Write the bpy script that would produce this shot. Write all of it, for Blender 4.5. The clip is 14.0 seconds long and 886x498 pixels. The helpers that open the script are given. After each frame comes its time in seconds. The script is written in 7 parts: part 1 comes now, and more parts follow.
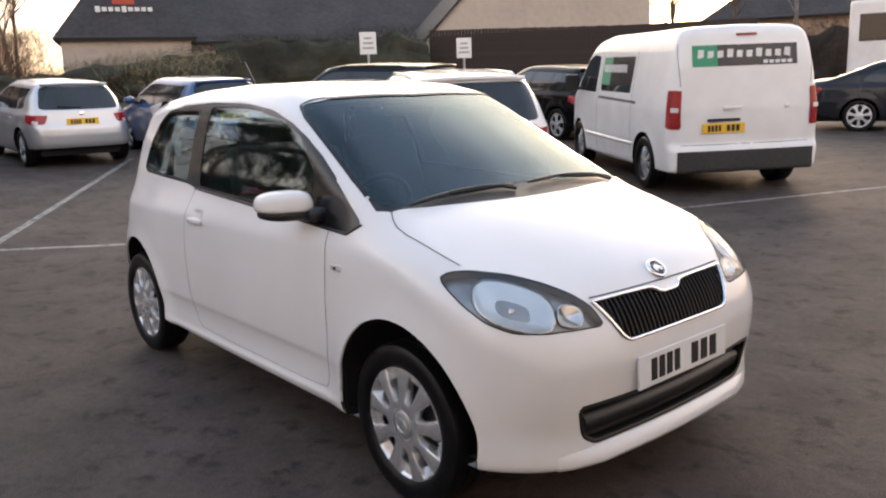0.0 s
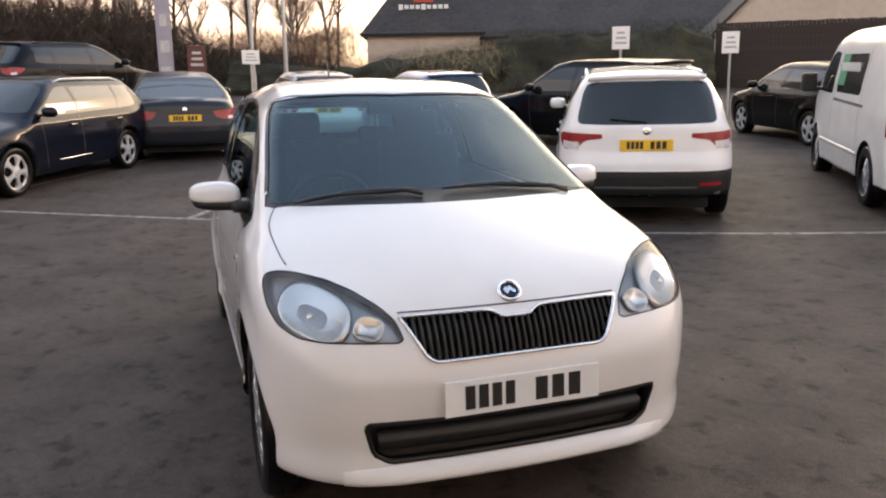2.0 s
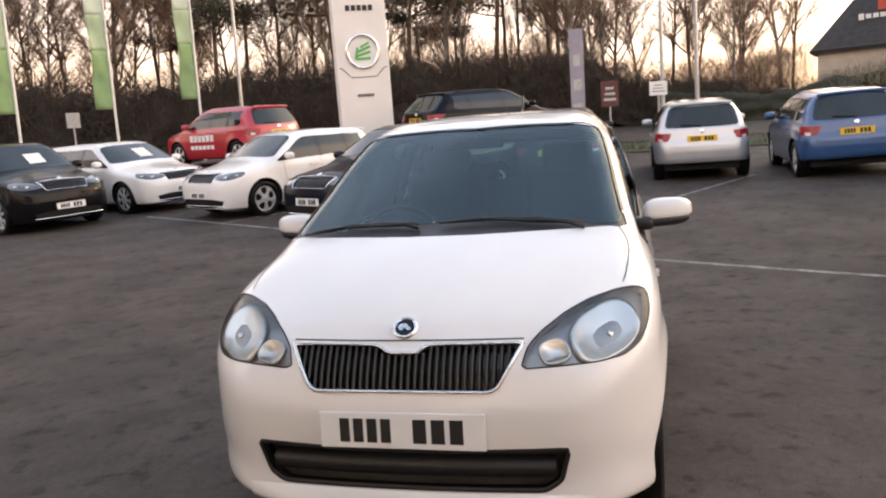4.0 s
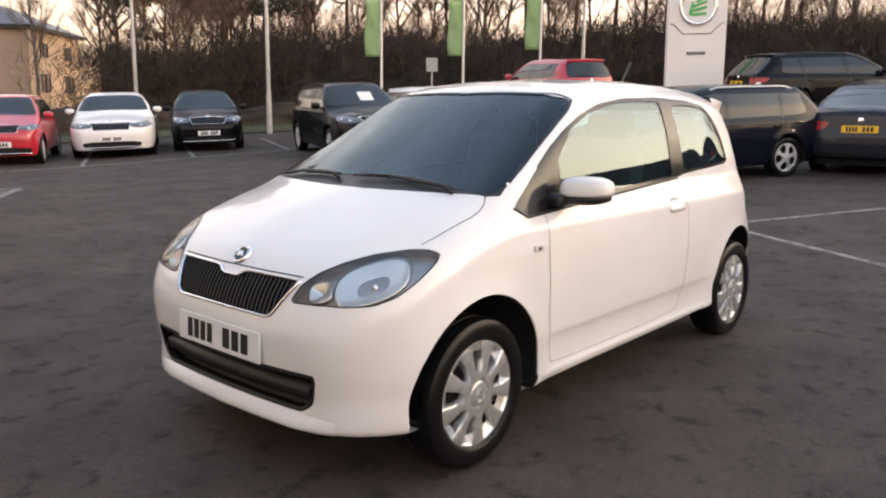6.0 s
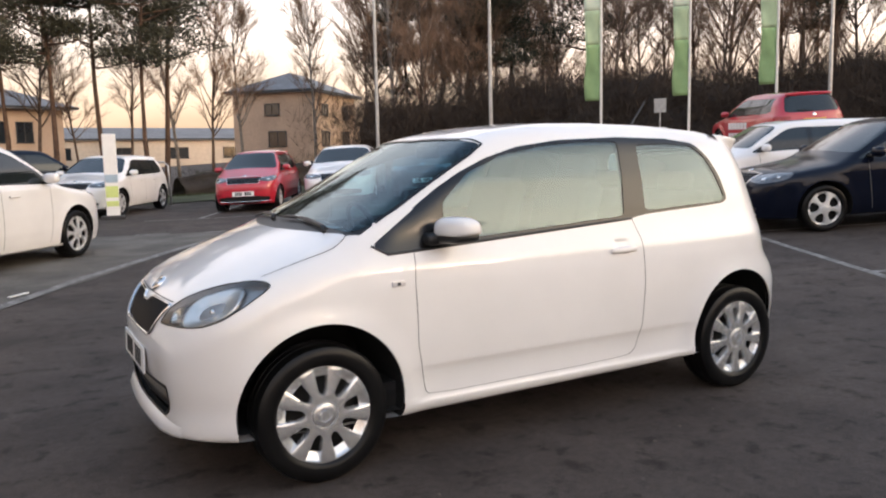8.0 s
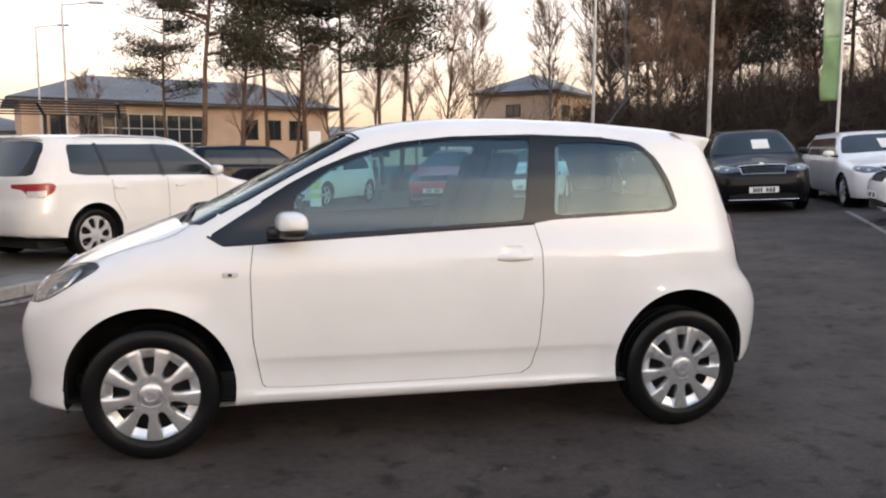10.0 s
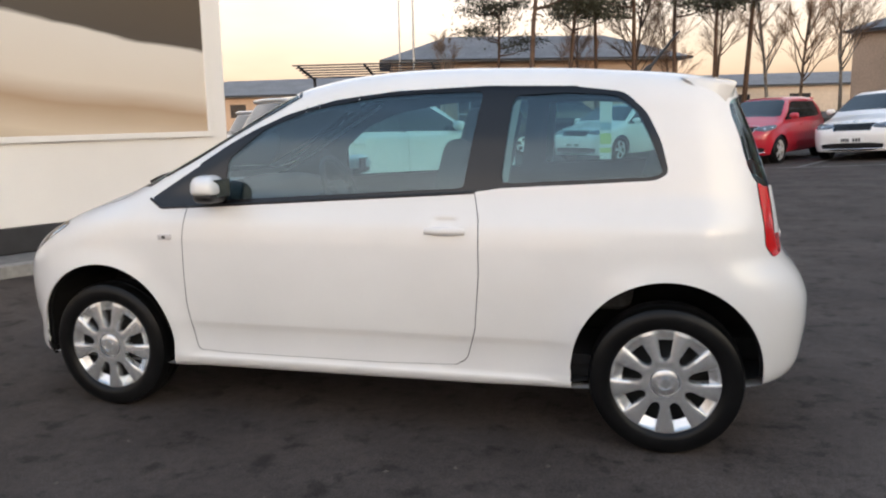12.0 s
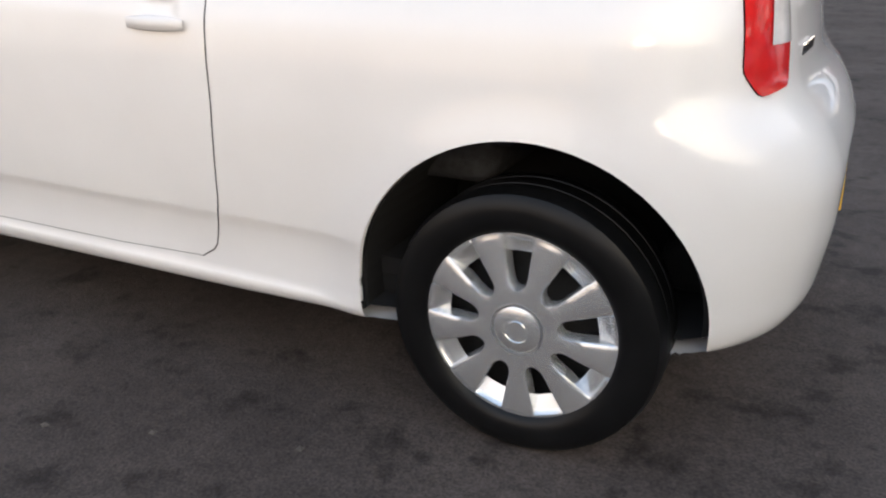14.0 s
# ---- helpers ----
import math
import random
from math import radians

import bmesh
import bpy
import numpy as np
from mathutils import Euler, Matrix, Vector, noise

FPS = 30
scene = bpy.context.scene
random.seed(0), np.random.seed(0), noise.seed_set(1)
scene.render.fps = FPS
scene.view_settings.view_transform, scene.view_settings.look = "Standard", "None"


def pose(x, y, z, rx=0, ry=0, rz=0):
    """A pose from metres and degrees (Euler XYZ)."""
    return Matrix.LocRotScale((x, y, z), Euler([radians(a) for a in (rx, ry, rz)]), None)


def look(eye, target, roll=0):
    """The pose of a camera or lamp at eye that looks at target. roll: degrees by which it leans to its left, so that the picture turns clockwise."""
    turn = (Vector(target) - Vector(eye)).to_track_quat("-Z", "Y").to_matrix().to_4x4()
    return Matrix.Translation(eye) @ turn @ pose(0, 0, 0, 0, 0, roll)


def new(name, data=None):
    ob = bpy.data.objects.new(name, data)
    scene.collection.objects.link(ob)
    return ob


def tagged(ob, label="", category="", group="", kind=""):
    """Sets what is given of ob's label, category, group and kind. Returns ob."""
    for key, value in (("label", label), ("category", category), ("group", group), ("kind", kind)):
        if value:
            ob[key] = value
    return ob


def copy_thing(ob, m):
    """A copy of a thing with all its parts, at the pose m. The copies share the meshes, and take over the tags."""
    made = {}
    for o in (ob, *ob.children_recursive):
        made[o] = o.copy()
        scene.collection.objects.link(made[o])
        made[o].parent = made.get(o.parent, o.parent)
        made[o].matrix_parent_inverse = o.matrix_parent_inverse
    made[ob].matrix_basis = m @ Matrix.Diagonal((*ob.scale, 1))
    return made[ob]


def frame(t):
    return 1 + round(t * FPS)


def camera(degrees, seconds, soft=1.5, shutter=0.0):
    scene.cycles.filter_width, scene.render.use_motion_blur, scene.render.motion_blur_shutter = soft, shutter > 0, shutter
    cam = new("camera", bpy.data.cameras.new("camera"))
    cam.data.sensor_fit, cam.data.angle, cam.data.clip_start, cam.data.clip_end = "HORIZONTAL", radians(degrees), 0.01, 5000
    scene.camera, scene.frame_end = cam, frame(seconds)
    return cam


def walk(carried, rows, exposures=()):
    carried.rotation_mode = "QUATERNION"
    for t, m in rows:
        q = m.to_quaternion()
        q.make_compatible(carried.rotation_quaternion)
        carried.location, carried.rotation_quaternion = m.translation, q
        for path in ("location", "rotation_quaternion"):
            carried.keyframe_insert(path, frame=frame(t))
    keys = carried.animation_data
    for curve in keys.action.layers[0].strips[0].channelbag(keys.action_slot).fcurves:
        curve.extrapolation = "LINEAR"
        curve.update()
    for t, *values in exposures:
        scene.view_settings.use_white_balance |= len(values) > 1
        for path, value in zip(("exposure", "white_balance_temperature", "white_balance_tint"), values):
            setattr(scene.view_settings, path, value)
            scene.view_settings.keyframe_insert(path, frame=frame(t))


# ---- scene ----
cam = camera(59.0, 14.0, soft=2.1)
PATH = [
    (0, (3.24, -2.265, 1.39), (1.74, -0.999, 1.004), -2.1),
    (0.5, (3.456, -2.058, 1.396), (1.882, -0.887, 1.01), -1.4),
    (1, (3.614, -1.731, 1.385), (1.938, -0.705, 1.013), -1.8),
    (1.5, (3.773, -1.363, 1.383), (2.023, -0.481, 0.98), -2.1),
    (2, (3.913, -0.97, 1.381), (2.054, -0.34, 1.0), -0.9),
    (2.5, (3.91, -0.564, 1.326), (1.967, -0.169, 1.058), -2.7),
    (3, (3.974, -0.134, 1.301), (2.007, 0.025, 0.977), -2.7),
    (3.5, (3.991, 0.261, 1.301), (2.017, 0.153, 0.996), -2.6),
    (4, (3.972, 0.719, 1.325), (2.05, 0.228, 1.067), -3.8),
    (4.2, (3.976, 0.919, 1.305), (2.085, 0.337, 1.017), -2.2),
    (6.3, (3.243, 2.671, 1.316), (1.829, 1.292, 0.999), -0.1),
    (6.5, (3.16, 2.803, 1.322), (1.789, 1.378, 1.026), -0.5),
    (7, (2.933, 3.16, 1.316), (1.668, 1.639, 1.025), -0.3),
    (7.5, (2.645, 3.433, 1.308), (1.536, 1.789, 1.052), -0.0),
    (8, (2.288, 3.672, 1.31), (1.313, 1.941, 1.077), -1.2),
    (8.5, (1.912, 3.895, 1.314), (1.11, 2.078, 1.077), -0.3),
    (8.7, (1.747, 3.959, 1.297), (0.987, 2.122, 1.079), -0.5),
    (10.8, (-0.132, 4.159, 1.266), (-0.116, 2.175, 1.008), -0.1),
    (11, (-0.317, 4.116, 1.283), (-0.186, 2.139, 1.006), -0.5),
    (11.5, (-0.756, 3.922, 1.276), (-0.369, 1.981, 0.987), -1.5),
    (12, (-1.162, 3.665, 1.276), (-0.639, 1.764, 0.943), -1.1),
    (12.5, (-1.493, 3.358, 1.238), (-0.75, 1.545, 0.834), -1.2),
    (13, (-1.676, 2.953, 1.234), (-0.94, 1.197, 0.622), -2.6),
    (13.5, (-1.746, 2.475, 1.09), (-0.945, 0.75, 0.472), -2.4),
    (14, (-1.700, 2.042, 1.023), (-0.863, 0.394, 0.259), -0.8),
]
walk(cam, [(t, look(eye, target, roll)) for t, eye, target, roll in PATH], exposures=[(0.0, 1.47, 6700, 20), (4.2, 1.54, 7100, 21), (7.0, 1.28, 6550, 18), (8.7, 1.13, 6300, 17), (11.0, 1.09, 6200, 15), (12.5, 1.00, 6080, 13), (14.0, 1.30, 6100, 14)])

# ---- world, sun, exposure ----
SUN_AZ, SUN_EL = 118.0, 5.0
world = bpy.data.worlds.new("dusk_sky")
scene.world = world
world.use_nodes = True
wn, wl = world.node_tree.nodes, world.node_tree.links
wn.clear()
sky = wn.new("ShaderNodeTexSky")
sky.sky_type, sky.sun_disc = "NISHITA", False
sky.sun_elevation, sky.sun_rotation = radians(SUN_EL), radians(90 - SUN_AZ)
sky.air_density, sky.dust_density, sky.ozone_density = 1.0, 3.0, 1.5
# thin high cloud veil over the whole sky
tc = wn.new("ShaderNodeTexCoord")
mp = wn.new("ShaderNodeMapping")
mp.inputs["Scale"].default_value = (1.0, 1.0, 3.2)
cl = wn.new("ShaderNodeTexNoise")
cl.inputs["Scale"].default_value, cl.inputs["Detail"].default_value = 2.6, 5.0
cr = wn.new("ShaderNodeValToRGB")
cr.color_ramp.elements[0].position, cr.color_ramp.elements[1].position = 0.35, 0.7
cr.color_ramp.elements[0].color = (0.5, 0.5, 0.5, 1)
cr.color_ramp.elements[1].color = (0.85, 0.85, 0.85, 1)
sep = wn.new("ShaderNodeSeparateXYZ")
veil = wn.new("ShaderNodeValToRGB")
veil.color_ramp.elements[0].position, veil.color_ramp.elements[0].color = 0.0, (6.6, 4.0, 2.2, 1)
veil.color_ramp.elements[1].position, veil.color_ramp.elements[1].color = 1.0, (1.6, 2.4, 3.4, 1)
for pos, col in ((0.08, (8.8, 6.6, 4.6)), (0.17, (10.8, 9.2, 7.6)), (0.27, (11.4, 10.2, 9.0)), (0.42, (9.4, 9.0, 8.6)), (0.56, (5.2, 6.0, 6.9)), (0.74, (3.6, 4.8, 6.2))):
    e = veil.color_ramp.elements.new(pos)
    e.color = (*col, 1)
mixw = wn.new("ShaderNodeMix")
mixw.data_type = "RGBA"
bg = wn.new("ShaderNodeBackground")
bg.inputs["Strength"].default_value = 0.105
wo = wn.new("ShaderNodeOutputWorld")
wl.new(tc.outputs["Generated"], mp.inputs["Vector"])
wl.new(mp.outputs["Vector"], cl.inputs["Vector"])
wl.new(cl.outputs["Fac"], cr.inputs["Fac"])
wl.new(tc.outputs["Generated"], sep.inputs["Vector"])
wl.new(sep.outputs["Z"], veil.inputs["Fac"])
wl.new(cr.outputs["Color"], mixw.inputs["Factor"])
wl.new(sky.outputs["Color"], mixw.inputs["A"])
wl.new(veil.outputs["Color"], mixw.inputs["B"])
gdir = wn.new("ShaderNodeVectorMath")
gdir.operation = "DOT_PRODUCT"
gdir.inputs[1].default_value = (math.cos(radians(138)) * 0.966, math.sin(radians(138)) * 0.966, 0.26)
glow = wn.new("ShaderNodeMapRange")
glow.interpolation_type = "SMOOTHSTEP"
glow.inputs["From Min"].default_value, glow.inputs["From Max"].default_value = 0.80, 1.02
gadd = wn.new("ShaderNodeMix")
gadd.data_type, gadd.blend_type = "RGBA", "ADD"
gadd.inputs["B"].default_value = (10.0, 8.2, 4.6, 1)
wl.new(tc.outputs["Generated"], gdir.inputs[0])
wl.new(gdir.outputs["Value"], glow.inputs["Value"])
wl.new(glow.outputs["Result"], gadd.inputs["Factor"])
wl.new(mixw.outputs["Result"], gadd.inputs["A"])
# the half of the sky towards the set sun is the brighter one
west = wn.new("ShaderNodeVectorMath")
west.operation = "DOT_PRODUCT"
west.inputs[1].default_value = (math.cos(radians(SUN_AZ)) * 0.93, math.sin(radians(SUN_AZ)) * 0.93, 0.36)
wside = wn.new("ShaderNodeMapRange")
wside.inputs["From Min"].default_value, wside.inputs["From Max"].default_value = -0.7, 0.95
wside.inputs["To Min"].default_value, wside.inputs["To Max"].default_value = 0.94, 1.16
wmul = wn.new("ShaderNodeMix")
wmul.data_type, wmul.blend_type = "RGBA", "MULTIPLY"
wmul.inputs["Factor"].default_value = 1.0
wl.new(tc.outputs["Generated"], west.inputs[0])
wl.new(west.outputs["Value"], wside.inputs["Value"])
wl.new(gadd.outputs["Result"], wmul.inputs["A"])
wl.new(wside.outputs["Result"], wmul.inputs["B"])
wl.new(wmul.outputs["Result"], bg.inputs["Color"])
wl.new(bg.outputs["Background"], wo.inputs["Surface"])
sun = new("sun", bpy.data.lights.new("sun", "SUN"))
sun.data.energy, sun.data.angle, sun.data.color = 0.5, radians(14), (1.0, 0.72, 0.48)
sdir = Vector((math.cos(radians(SUN_AZ)) * math.cos(radians(SUN_EL + 6)), math.sin(radians(SUN_AZ)) * math.cos(radians(SUN_EL + 6)), math.sin(radians(SUN_EL + 6))))
sun.matrix_world = look(sdir * 60, (0, 0, 0))


# ---- materials ----
def mat(name, color, rough=0.5, metal=0.0, coat=0.0, var=0.12, scale=6.0, bump=0.0, bscale=80.0, spec=0.5, var2=0.0, scale2=0.8, emit=0.0, trans=0.0):
    """A Principled surface with variation at two scales and fine relief."""
    m = bpy.data.materials.new(name)
    m.use_nodes = True
    n, l = m.node_tree.nodes, m.node_tree.links
    p = n["Principled BSDF"]
    p.inputs["Roughness"].default_value, p.inputs["Metallic"].default_value = rough, metal
    p.inputs["Coat Weight"].default_value, p.inputs["Coat Roughness"].default_value = coat, 0.04
    p.inputs["Specular IOR Level"].default_value = spec
    p.inputs["Transmission Weight"].default_value = trans
    co = n.new("ShaderNodeTexCoord")
    base = [c for c in color[:3]]
    a = n.new("ShaderNodeTexNoise")
    a.inputs["Scale"].default_value, a.inputs["Detail"].default_value = scale, 6
    l.new(co.outputs["Object"], a.inputs["Vector"])
    r = n.new("ShaderNodeValToRGB")
    r.color_ramp.elements[0].position, r.color_ramp.elements[1].position = 0.3, 0.72
    r.color_ramp.elements[0].color = (*[c * (1 - var) for c in base], 1)
    r.color_ramp.elements[1].color = (*[min(1, c * (1 + var)) for c in base], 1)
    l.new(a.outputs["Fac"], r.inputs["Fac"])
    out = r.outputs["Color"]
    if var2:
        b = n.new("ShaderNodeTexNoise")
        b.inputs["Scale"].default_value, b.inputs["Detail"].default_value = scale2, 4
        l.new(co.outputs["Object"], b.inputs["Vector"])
        k = n.new("ShaderNodeMapRange")
        k.inputs["From Min"].default_value, k.inputs["From Max"].default_value = 0.35, 0.65
        k.inputs["To Min"].default_value, k.inputs["To Max"].default_value = 1 - var2, 1 + var2
        l.new(b.outputs["Fac"], k.inputs["Value"])
        mx = n.new("ShaderNodeMix")
        mx.data_type, mx.blend_type = "RGBA", "MULTIPLY"
        mx.inputs["Factor"].default_value = 1
        l.new(out, mx.inputs["A"])
        l.new(k.outputs["Result"], mx.inputs["B"])
        out = mx.outputs["Result"]
    l.new(out, p.inputs["Base Color"])
    if emit:
        l.new(out, p.inputs["Emission Color"])
        p.inputs["Emission Strength"].default_value = emit
    if bump:
        c = n.new("ShaderNodeTexNoise")
        c.inputs["Scale"].default_value, c.inputs["Detail"].default_value = bscale, 5
        l.new(co.outputs["Object"], c.inputs["Vector"])
        bp = n.new("ShaderNodeBump")
        bp.inputs["Strength"].default_value, bp.inputs["Distance"].default_value = bump, 0.01
        l.new(c.outputs["Fac"], bp.inputs["Height"])
        l.new(bp.outputs["Normal"], p.inputs["Normal"])
    return m


def glass_mat(name, tint, gloss=0.0, ior=1.5, sheen=(1, 1, 1)):
    """Thin pane: tinted see-through with Fresnel gloss."""
    m = bpy.data.materials.new(name)
    m.use_nodes = True
    n, l = m.node_tree.nodes, m.node_tree.links
    n.remove(n["Principled BSDF"])
    t = n.new("ShaderNodeBsdfTransparent")
    t.inputs["Color"].default_value = (*tint, 1)
    g = n.new("ShaderNodeBsdfGlossy")
    g.inputs["Roughness"].default_value, g.inputs["Color"].default_value = 0.02, (*sheen, 1)
    f = n.new("ShaderNodeFresnel")
    f.inputs["IOR"].default_value = ior
    add = n.new("ShaderNodeMath")
    add.inputs[1].default_value = gloss
    x = n.new("ShaderNodeMixShader")
    l.new(f.outputs["Fac"], add.inputs[0])
    l.new(add.outputs["Value"], x.inputs["Fac"])
    l.new(t.outputs["BSDF"], x.inputs[1])
    l.new(g.outputs["BSDF"], x.inputs[2])
    l.new(x.outputs["Shader"], n["Material Output"].inputs["Surface"])
    return m


def paint(name, color, metal=0.0, coat=1.0, spec=0.5):
    return mat(name, color, rough=0.32, metal=metal, coat=coat, var=0.03, scale=3, spec=spec, var2=0.02, scale2=1.2)


M = {
    "white": paint("white_paint", (0.80, 0.785, 0.77), 0.0, 1.0, 0.35),
    "van_white": mat("van_white_paint", (0.78, 0.77, 0.75), rough=0.4, coat=0.5, var=0.05, scale=3, var2=0.05),
    "silver": paint("silver_paint", (0.52, 0.54, 0.57), 0.6),
    "blue": paint("blue_paint", (0.025, 0.085, 0.22), 0.2),
    "navy": paint("navy_paint", (0.003, 0.005, 0.013), 0, 0.45, 0.05),
    "grey": paint("grey_paint", (0.016, 0.018, 0.024), 0.1, 0.5, 0.08),
    "black": paint("black_paint", (0.004, 0.004, 0.005), 0, 0.4, 0.04),
    "red": paint("red_paint", (0.44, 0.010, 0.026)),
    "glass": glass_mat("car_glass", (0.50, 0.74, 0.75), 0.055, 1.6, (0.78, 0.94, 1.0)),
    "wglass": glass_mat("windscreen_glass", (0.40, 0.62, 0.70), 0.0, 1.56, (0.80, 0.94, 1.0)),
    "dglass": mat("dark_car_glass", (0.014, 0.019, 0.021), rough=0.05, var=0.1, scale=2, spec=0.5, coat=0.25),
    "lens": glass_mat("lamp_lens", (0.98, 0.98, 0.97), 0.0, 1.3),
    "trim": mat("black_plastic", (0.012, 0.012, 0.013), rough=0.42, var=0.2, scale=30, bump=0.05, bscale=400),
    "gloss_black": mat("gloss_black_trim", (0.008, 0.008, 0.009), rough=0.18, var=0.1, scale=10),
    "grain": mat("grained_plastic", (0.03, 0.03, 0.031), rough=0.6, var=0.2, scale=30, bump=0.2, bscale=300),
    "seal": mat("panel_gap", (0.10, 0.10, 0.10), rough=0.8, var=0.2, scale=20),
    "rubber": mat("tyre_rubber", (0.0060, 0.0060, 0.0063), rough=0.34, var=0.25, scale=14, bump=0.03, bscale=120, var2=0.2, scale2=5, spec=0.22),
    "cover": mat("silver_wheel_cover", (0.71, 0.72, 0.73), rough=0.25, metal=0.75, var=0.05, scale=12, var2=0.05, scale2=4),
    "alloy": mat("alloy_wheel", (0.66, 0.67, 0.68), rough=0.32, metal=0.5, var=0.05, scale=12),
    "chrome": mat("chrome", (0.85, 0.85, 0.86), rough=0.07, metal=1.0, var=0.02, scale=8),
    "reflector": mat("lamp_reflector", (0.80, 0.79, 0.77), rough=0.26, metal=0.8, var=0.05, scale=15),
    "lampgrey": mat("lamp_bezel", (0.38, 0.38, 0.385), rough=0.32, metal=0.7, var=0.1, scale=20),
    "redlens": mat("red_lamp_lens", (0.30, 0.012, 0.016), rough=0.2, coat=0.3, var=0.15, scale=25, spec=0.4),
    "tailred": mat("bright_tail_lens", (0.66, 0.016, 0.016), rough=0.12, coat=1.0, var=0.15, scale=25, spec=0.6),
    "clearlens": mat("clear_lamp_lens", (0.62, 0.60, 0.60), rough=0.12, coat=1.0, var=0.15, scale=30),
    "lampglass": mat("car_lamp_glass", (0.14, 0.14, 0.145), rough=0.12, metal=0.5, coat=1.0, var=0.25, scale=22, spec=0.7),
    "yplate": mat("yellow_plate", (0.80, 0.47, 0.02), rough=0.4, var=0.05, scale=10),
    "wplate": mat("white_plate", (0.80, 0.80, 0.79), rough=0.4, var=0.04, scale=10),
    "ink": mat("plate_bars", (0.012, 0.012, 0.012), rough=0.5, var=0.1, scale=10),
    "pale_trim": mat("pale_pillar_trim", (0.40, 0.41, 0.41), rough=0.6, var=0.06, scale=14),
    "liner": mat("cabin_liner", (0.014, 0.014, 0.015), rough=0.85, var=0.2, scale=12),
    "headlining": mat("headlining", (0.42, 0.41, 0.39), rough=0.9, var=0.06, scale=14),
    "fabric": mat("seat_fabric", (0.045, 0.047, 0.05), rough=0.9, var=0.3, scale=60, bump=0.3, bscale=260),
    "dash": mat("dashboard_plastic", (0.03, 0.031, 0.033), rough=0.6, var=0.2, scale=40, bump=0.1, bscale=300),
    "well": mat("wheel_well", (0.006, 0.006, 0.006), rough=0.9, var=0.2, scale=10),
    "under": mat("underbody", (0.012, 0.012, 0.012), rough=0.9, var=0.3, scale=6),
    "paper": mat("paper_card", (0.75, 0.74, 0.70), rough=0.7, var=0.04, scale=9),
    "cream": mat("cream_render", (0.50, 0.43, 0.355), rough=0.85, var=0.08, scale=3, bump=0.3, bscale=30, var2=0.08, scale2=0.3),
    "brick": mat("buff_brick", (0.52, 0.375, 0.265), rough=0.85, var=0.10, scale=9, bump=0.3, bscale=24, var2=0.12, scale2=0.4),
    "slate": mat("slate_roof", (0.14, 0.145, 0.155), rough=0.6, var=0.25, scale=5, bump=0.4, bscale=9, var2=0.15, scale2=0.5),
    "dslate": mat("dark_tile_roof", (0.040, 0.036, 0.034), rough=0.75, var=0.25, scale=4, bump=0.5, bscale=8, var2=0.2, scale2=0.5),
    "fence": mat("dark_timber_fence", (0.042, 0.031, 0.026), rough=0.85, var=0.3, scale=5, bump=0.3, bscale=20),
    "panel_white": mat("white_cladding", (0.82, 0.80, 0.77), rough=0.45, var=0.03, scale=1.4, var2=0.04, scale2=0.4),
    "skirt": mat("dark_plinth", (0.03, 0.03, 0.032), rough=0.6, var=0.2, scale=6),
    "kerb": mat("concrete_kerb", (0.30, 0.29, 0.27), rough=0.85, var=0.18, scale=18, bump=0.3, bscale=60, var2=0.12, scale2=3),
    "paving": mat("concrete_paving", (0.17, 0.165, 0.16), rough=0.85, var=0.2, scale=12, bump=0.3, bscale=50, var2=0.12, scale2=2),
    "apron": mat("pale_tarmac", (0.150, 0.138, 0.122), rough=0.85, var=0.3, scale=60, bump=0.4, bscale=110, spec=0.12, var2=0.22, scale2=1.4),
    "galv": mat("galvanised_steel", (0.42, 0.43, 0.44), rough=0.45, metal=0.7, var=0.15, scale=8),
    "pole": mat("white_pole", (0.66, 0.66, 0.64), rough=0.4, var=0.08, scale=4),
    "signgreen": mat("badge_green", (0.10, 0.46, 0.12), rough=0.35, var=0.1, scale=8),
    "bannergreen": mat("banner_green", (0.28, 0.43, 0.19), rough=0.75, var=0.12, scale=2.5, var2=0.15, scale2=0.8),
    "bannerwhite": mat("banner_white", (0.60, 0.68, 0.53), rough=0.75, var=0.06, scale=2.5),
    "bannerpale": mat("banner_pale_green", (0.44, 0.56, 0.34), rough=0.75, var=0.10, scale=2.5),
    "bark": mat("bark", (0.12, 0.088, 0.066), rough=0.9, var=0.35, scale=6, bump=0.5, bscale=18),
    "pinebark": mat("pine_bark", (0.10, 0.062, 0.042), rough=0.9, var=0.35, scale=5, bump=0.5, bscale=14),
    "birch": mat("pale_bark", (0.22, 0.20, 0.175), rough=0.85, var=0.35, scale=5, bump=0.4, bscale=18),
    "twig": mat("twigs", (0.19, 0.13, 0.09), rough=0.9, var=0.35, scale=1.5),
    "twig2": mat("russet_twigs", (0.25, 0.16, 0.105), rough=0.9, var=0.35, scale=1.5),
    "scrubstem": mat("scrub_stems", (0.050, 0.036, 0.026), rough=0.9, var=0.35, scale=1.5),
    "needle": mat("pine_needles", (0.042, 0.043, 0.024), rough=0.8, var=0.35, scale=1.5),
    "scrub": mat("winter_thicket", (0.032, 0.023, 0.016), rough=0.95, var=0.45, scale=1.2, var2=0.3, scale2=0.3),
    "hedge": mat("hedge_leaves", (0.030, 0.030, 0.016), rough=0.85, var=0.4, scale=1.6, var2=0.3, scale2=0.4),
    "straw": mat("dry_grass_heads", (0.34, 0.28, 0.16), rough=0.9, var=0.25, scale=3),
    "grass": mat("grass_blades", (0.05, 0.065, 0.022), rough=0.9, var=0.4, scale=2.0),
    "grassbank": mat("grass_soil", (0.045, 0.052, 0.022), rough=0.95, var=0.4, scale=1.4, bump=0.6, bscale=9, var2=0.3, scale2=0.25),
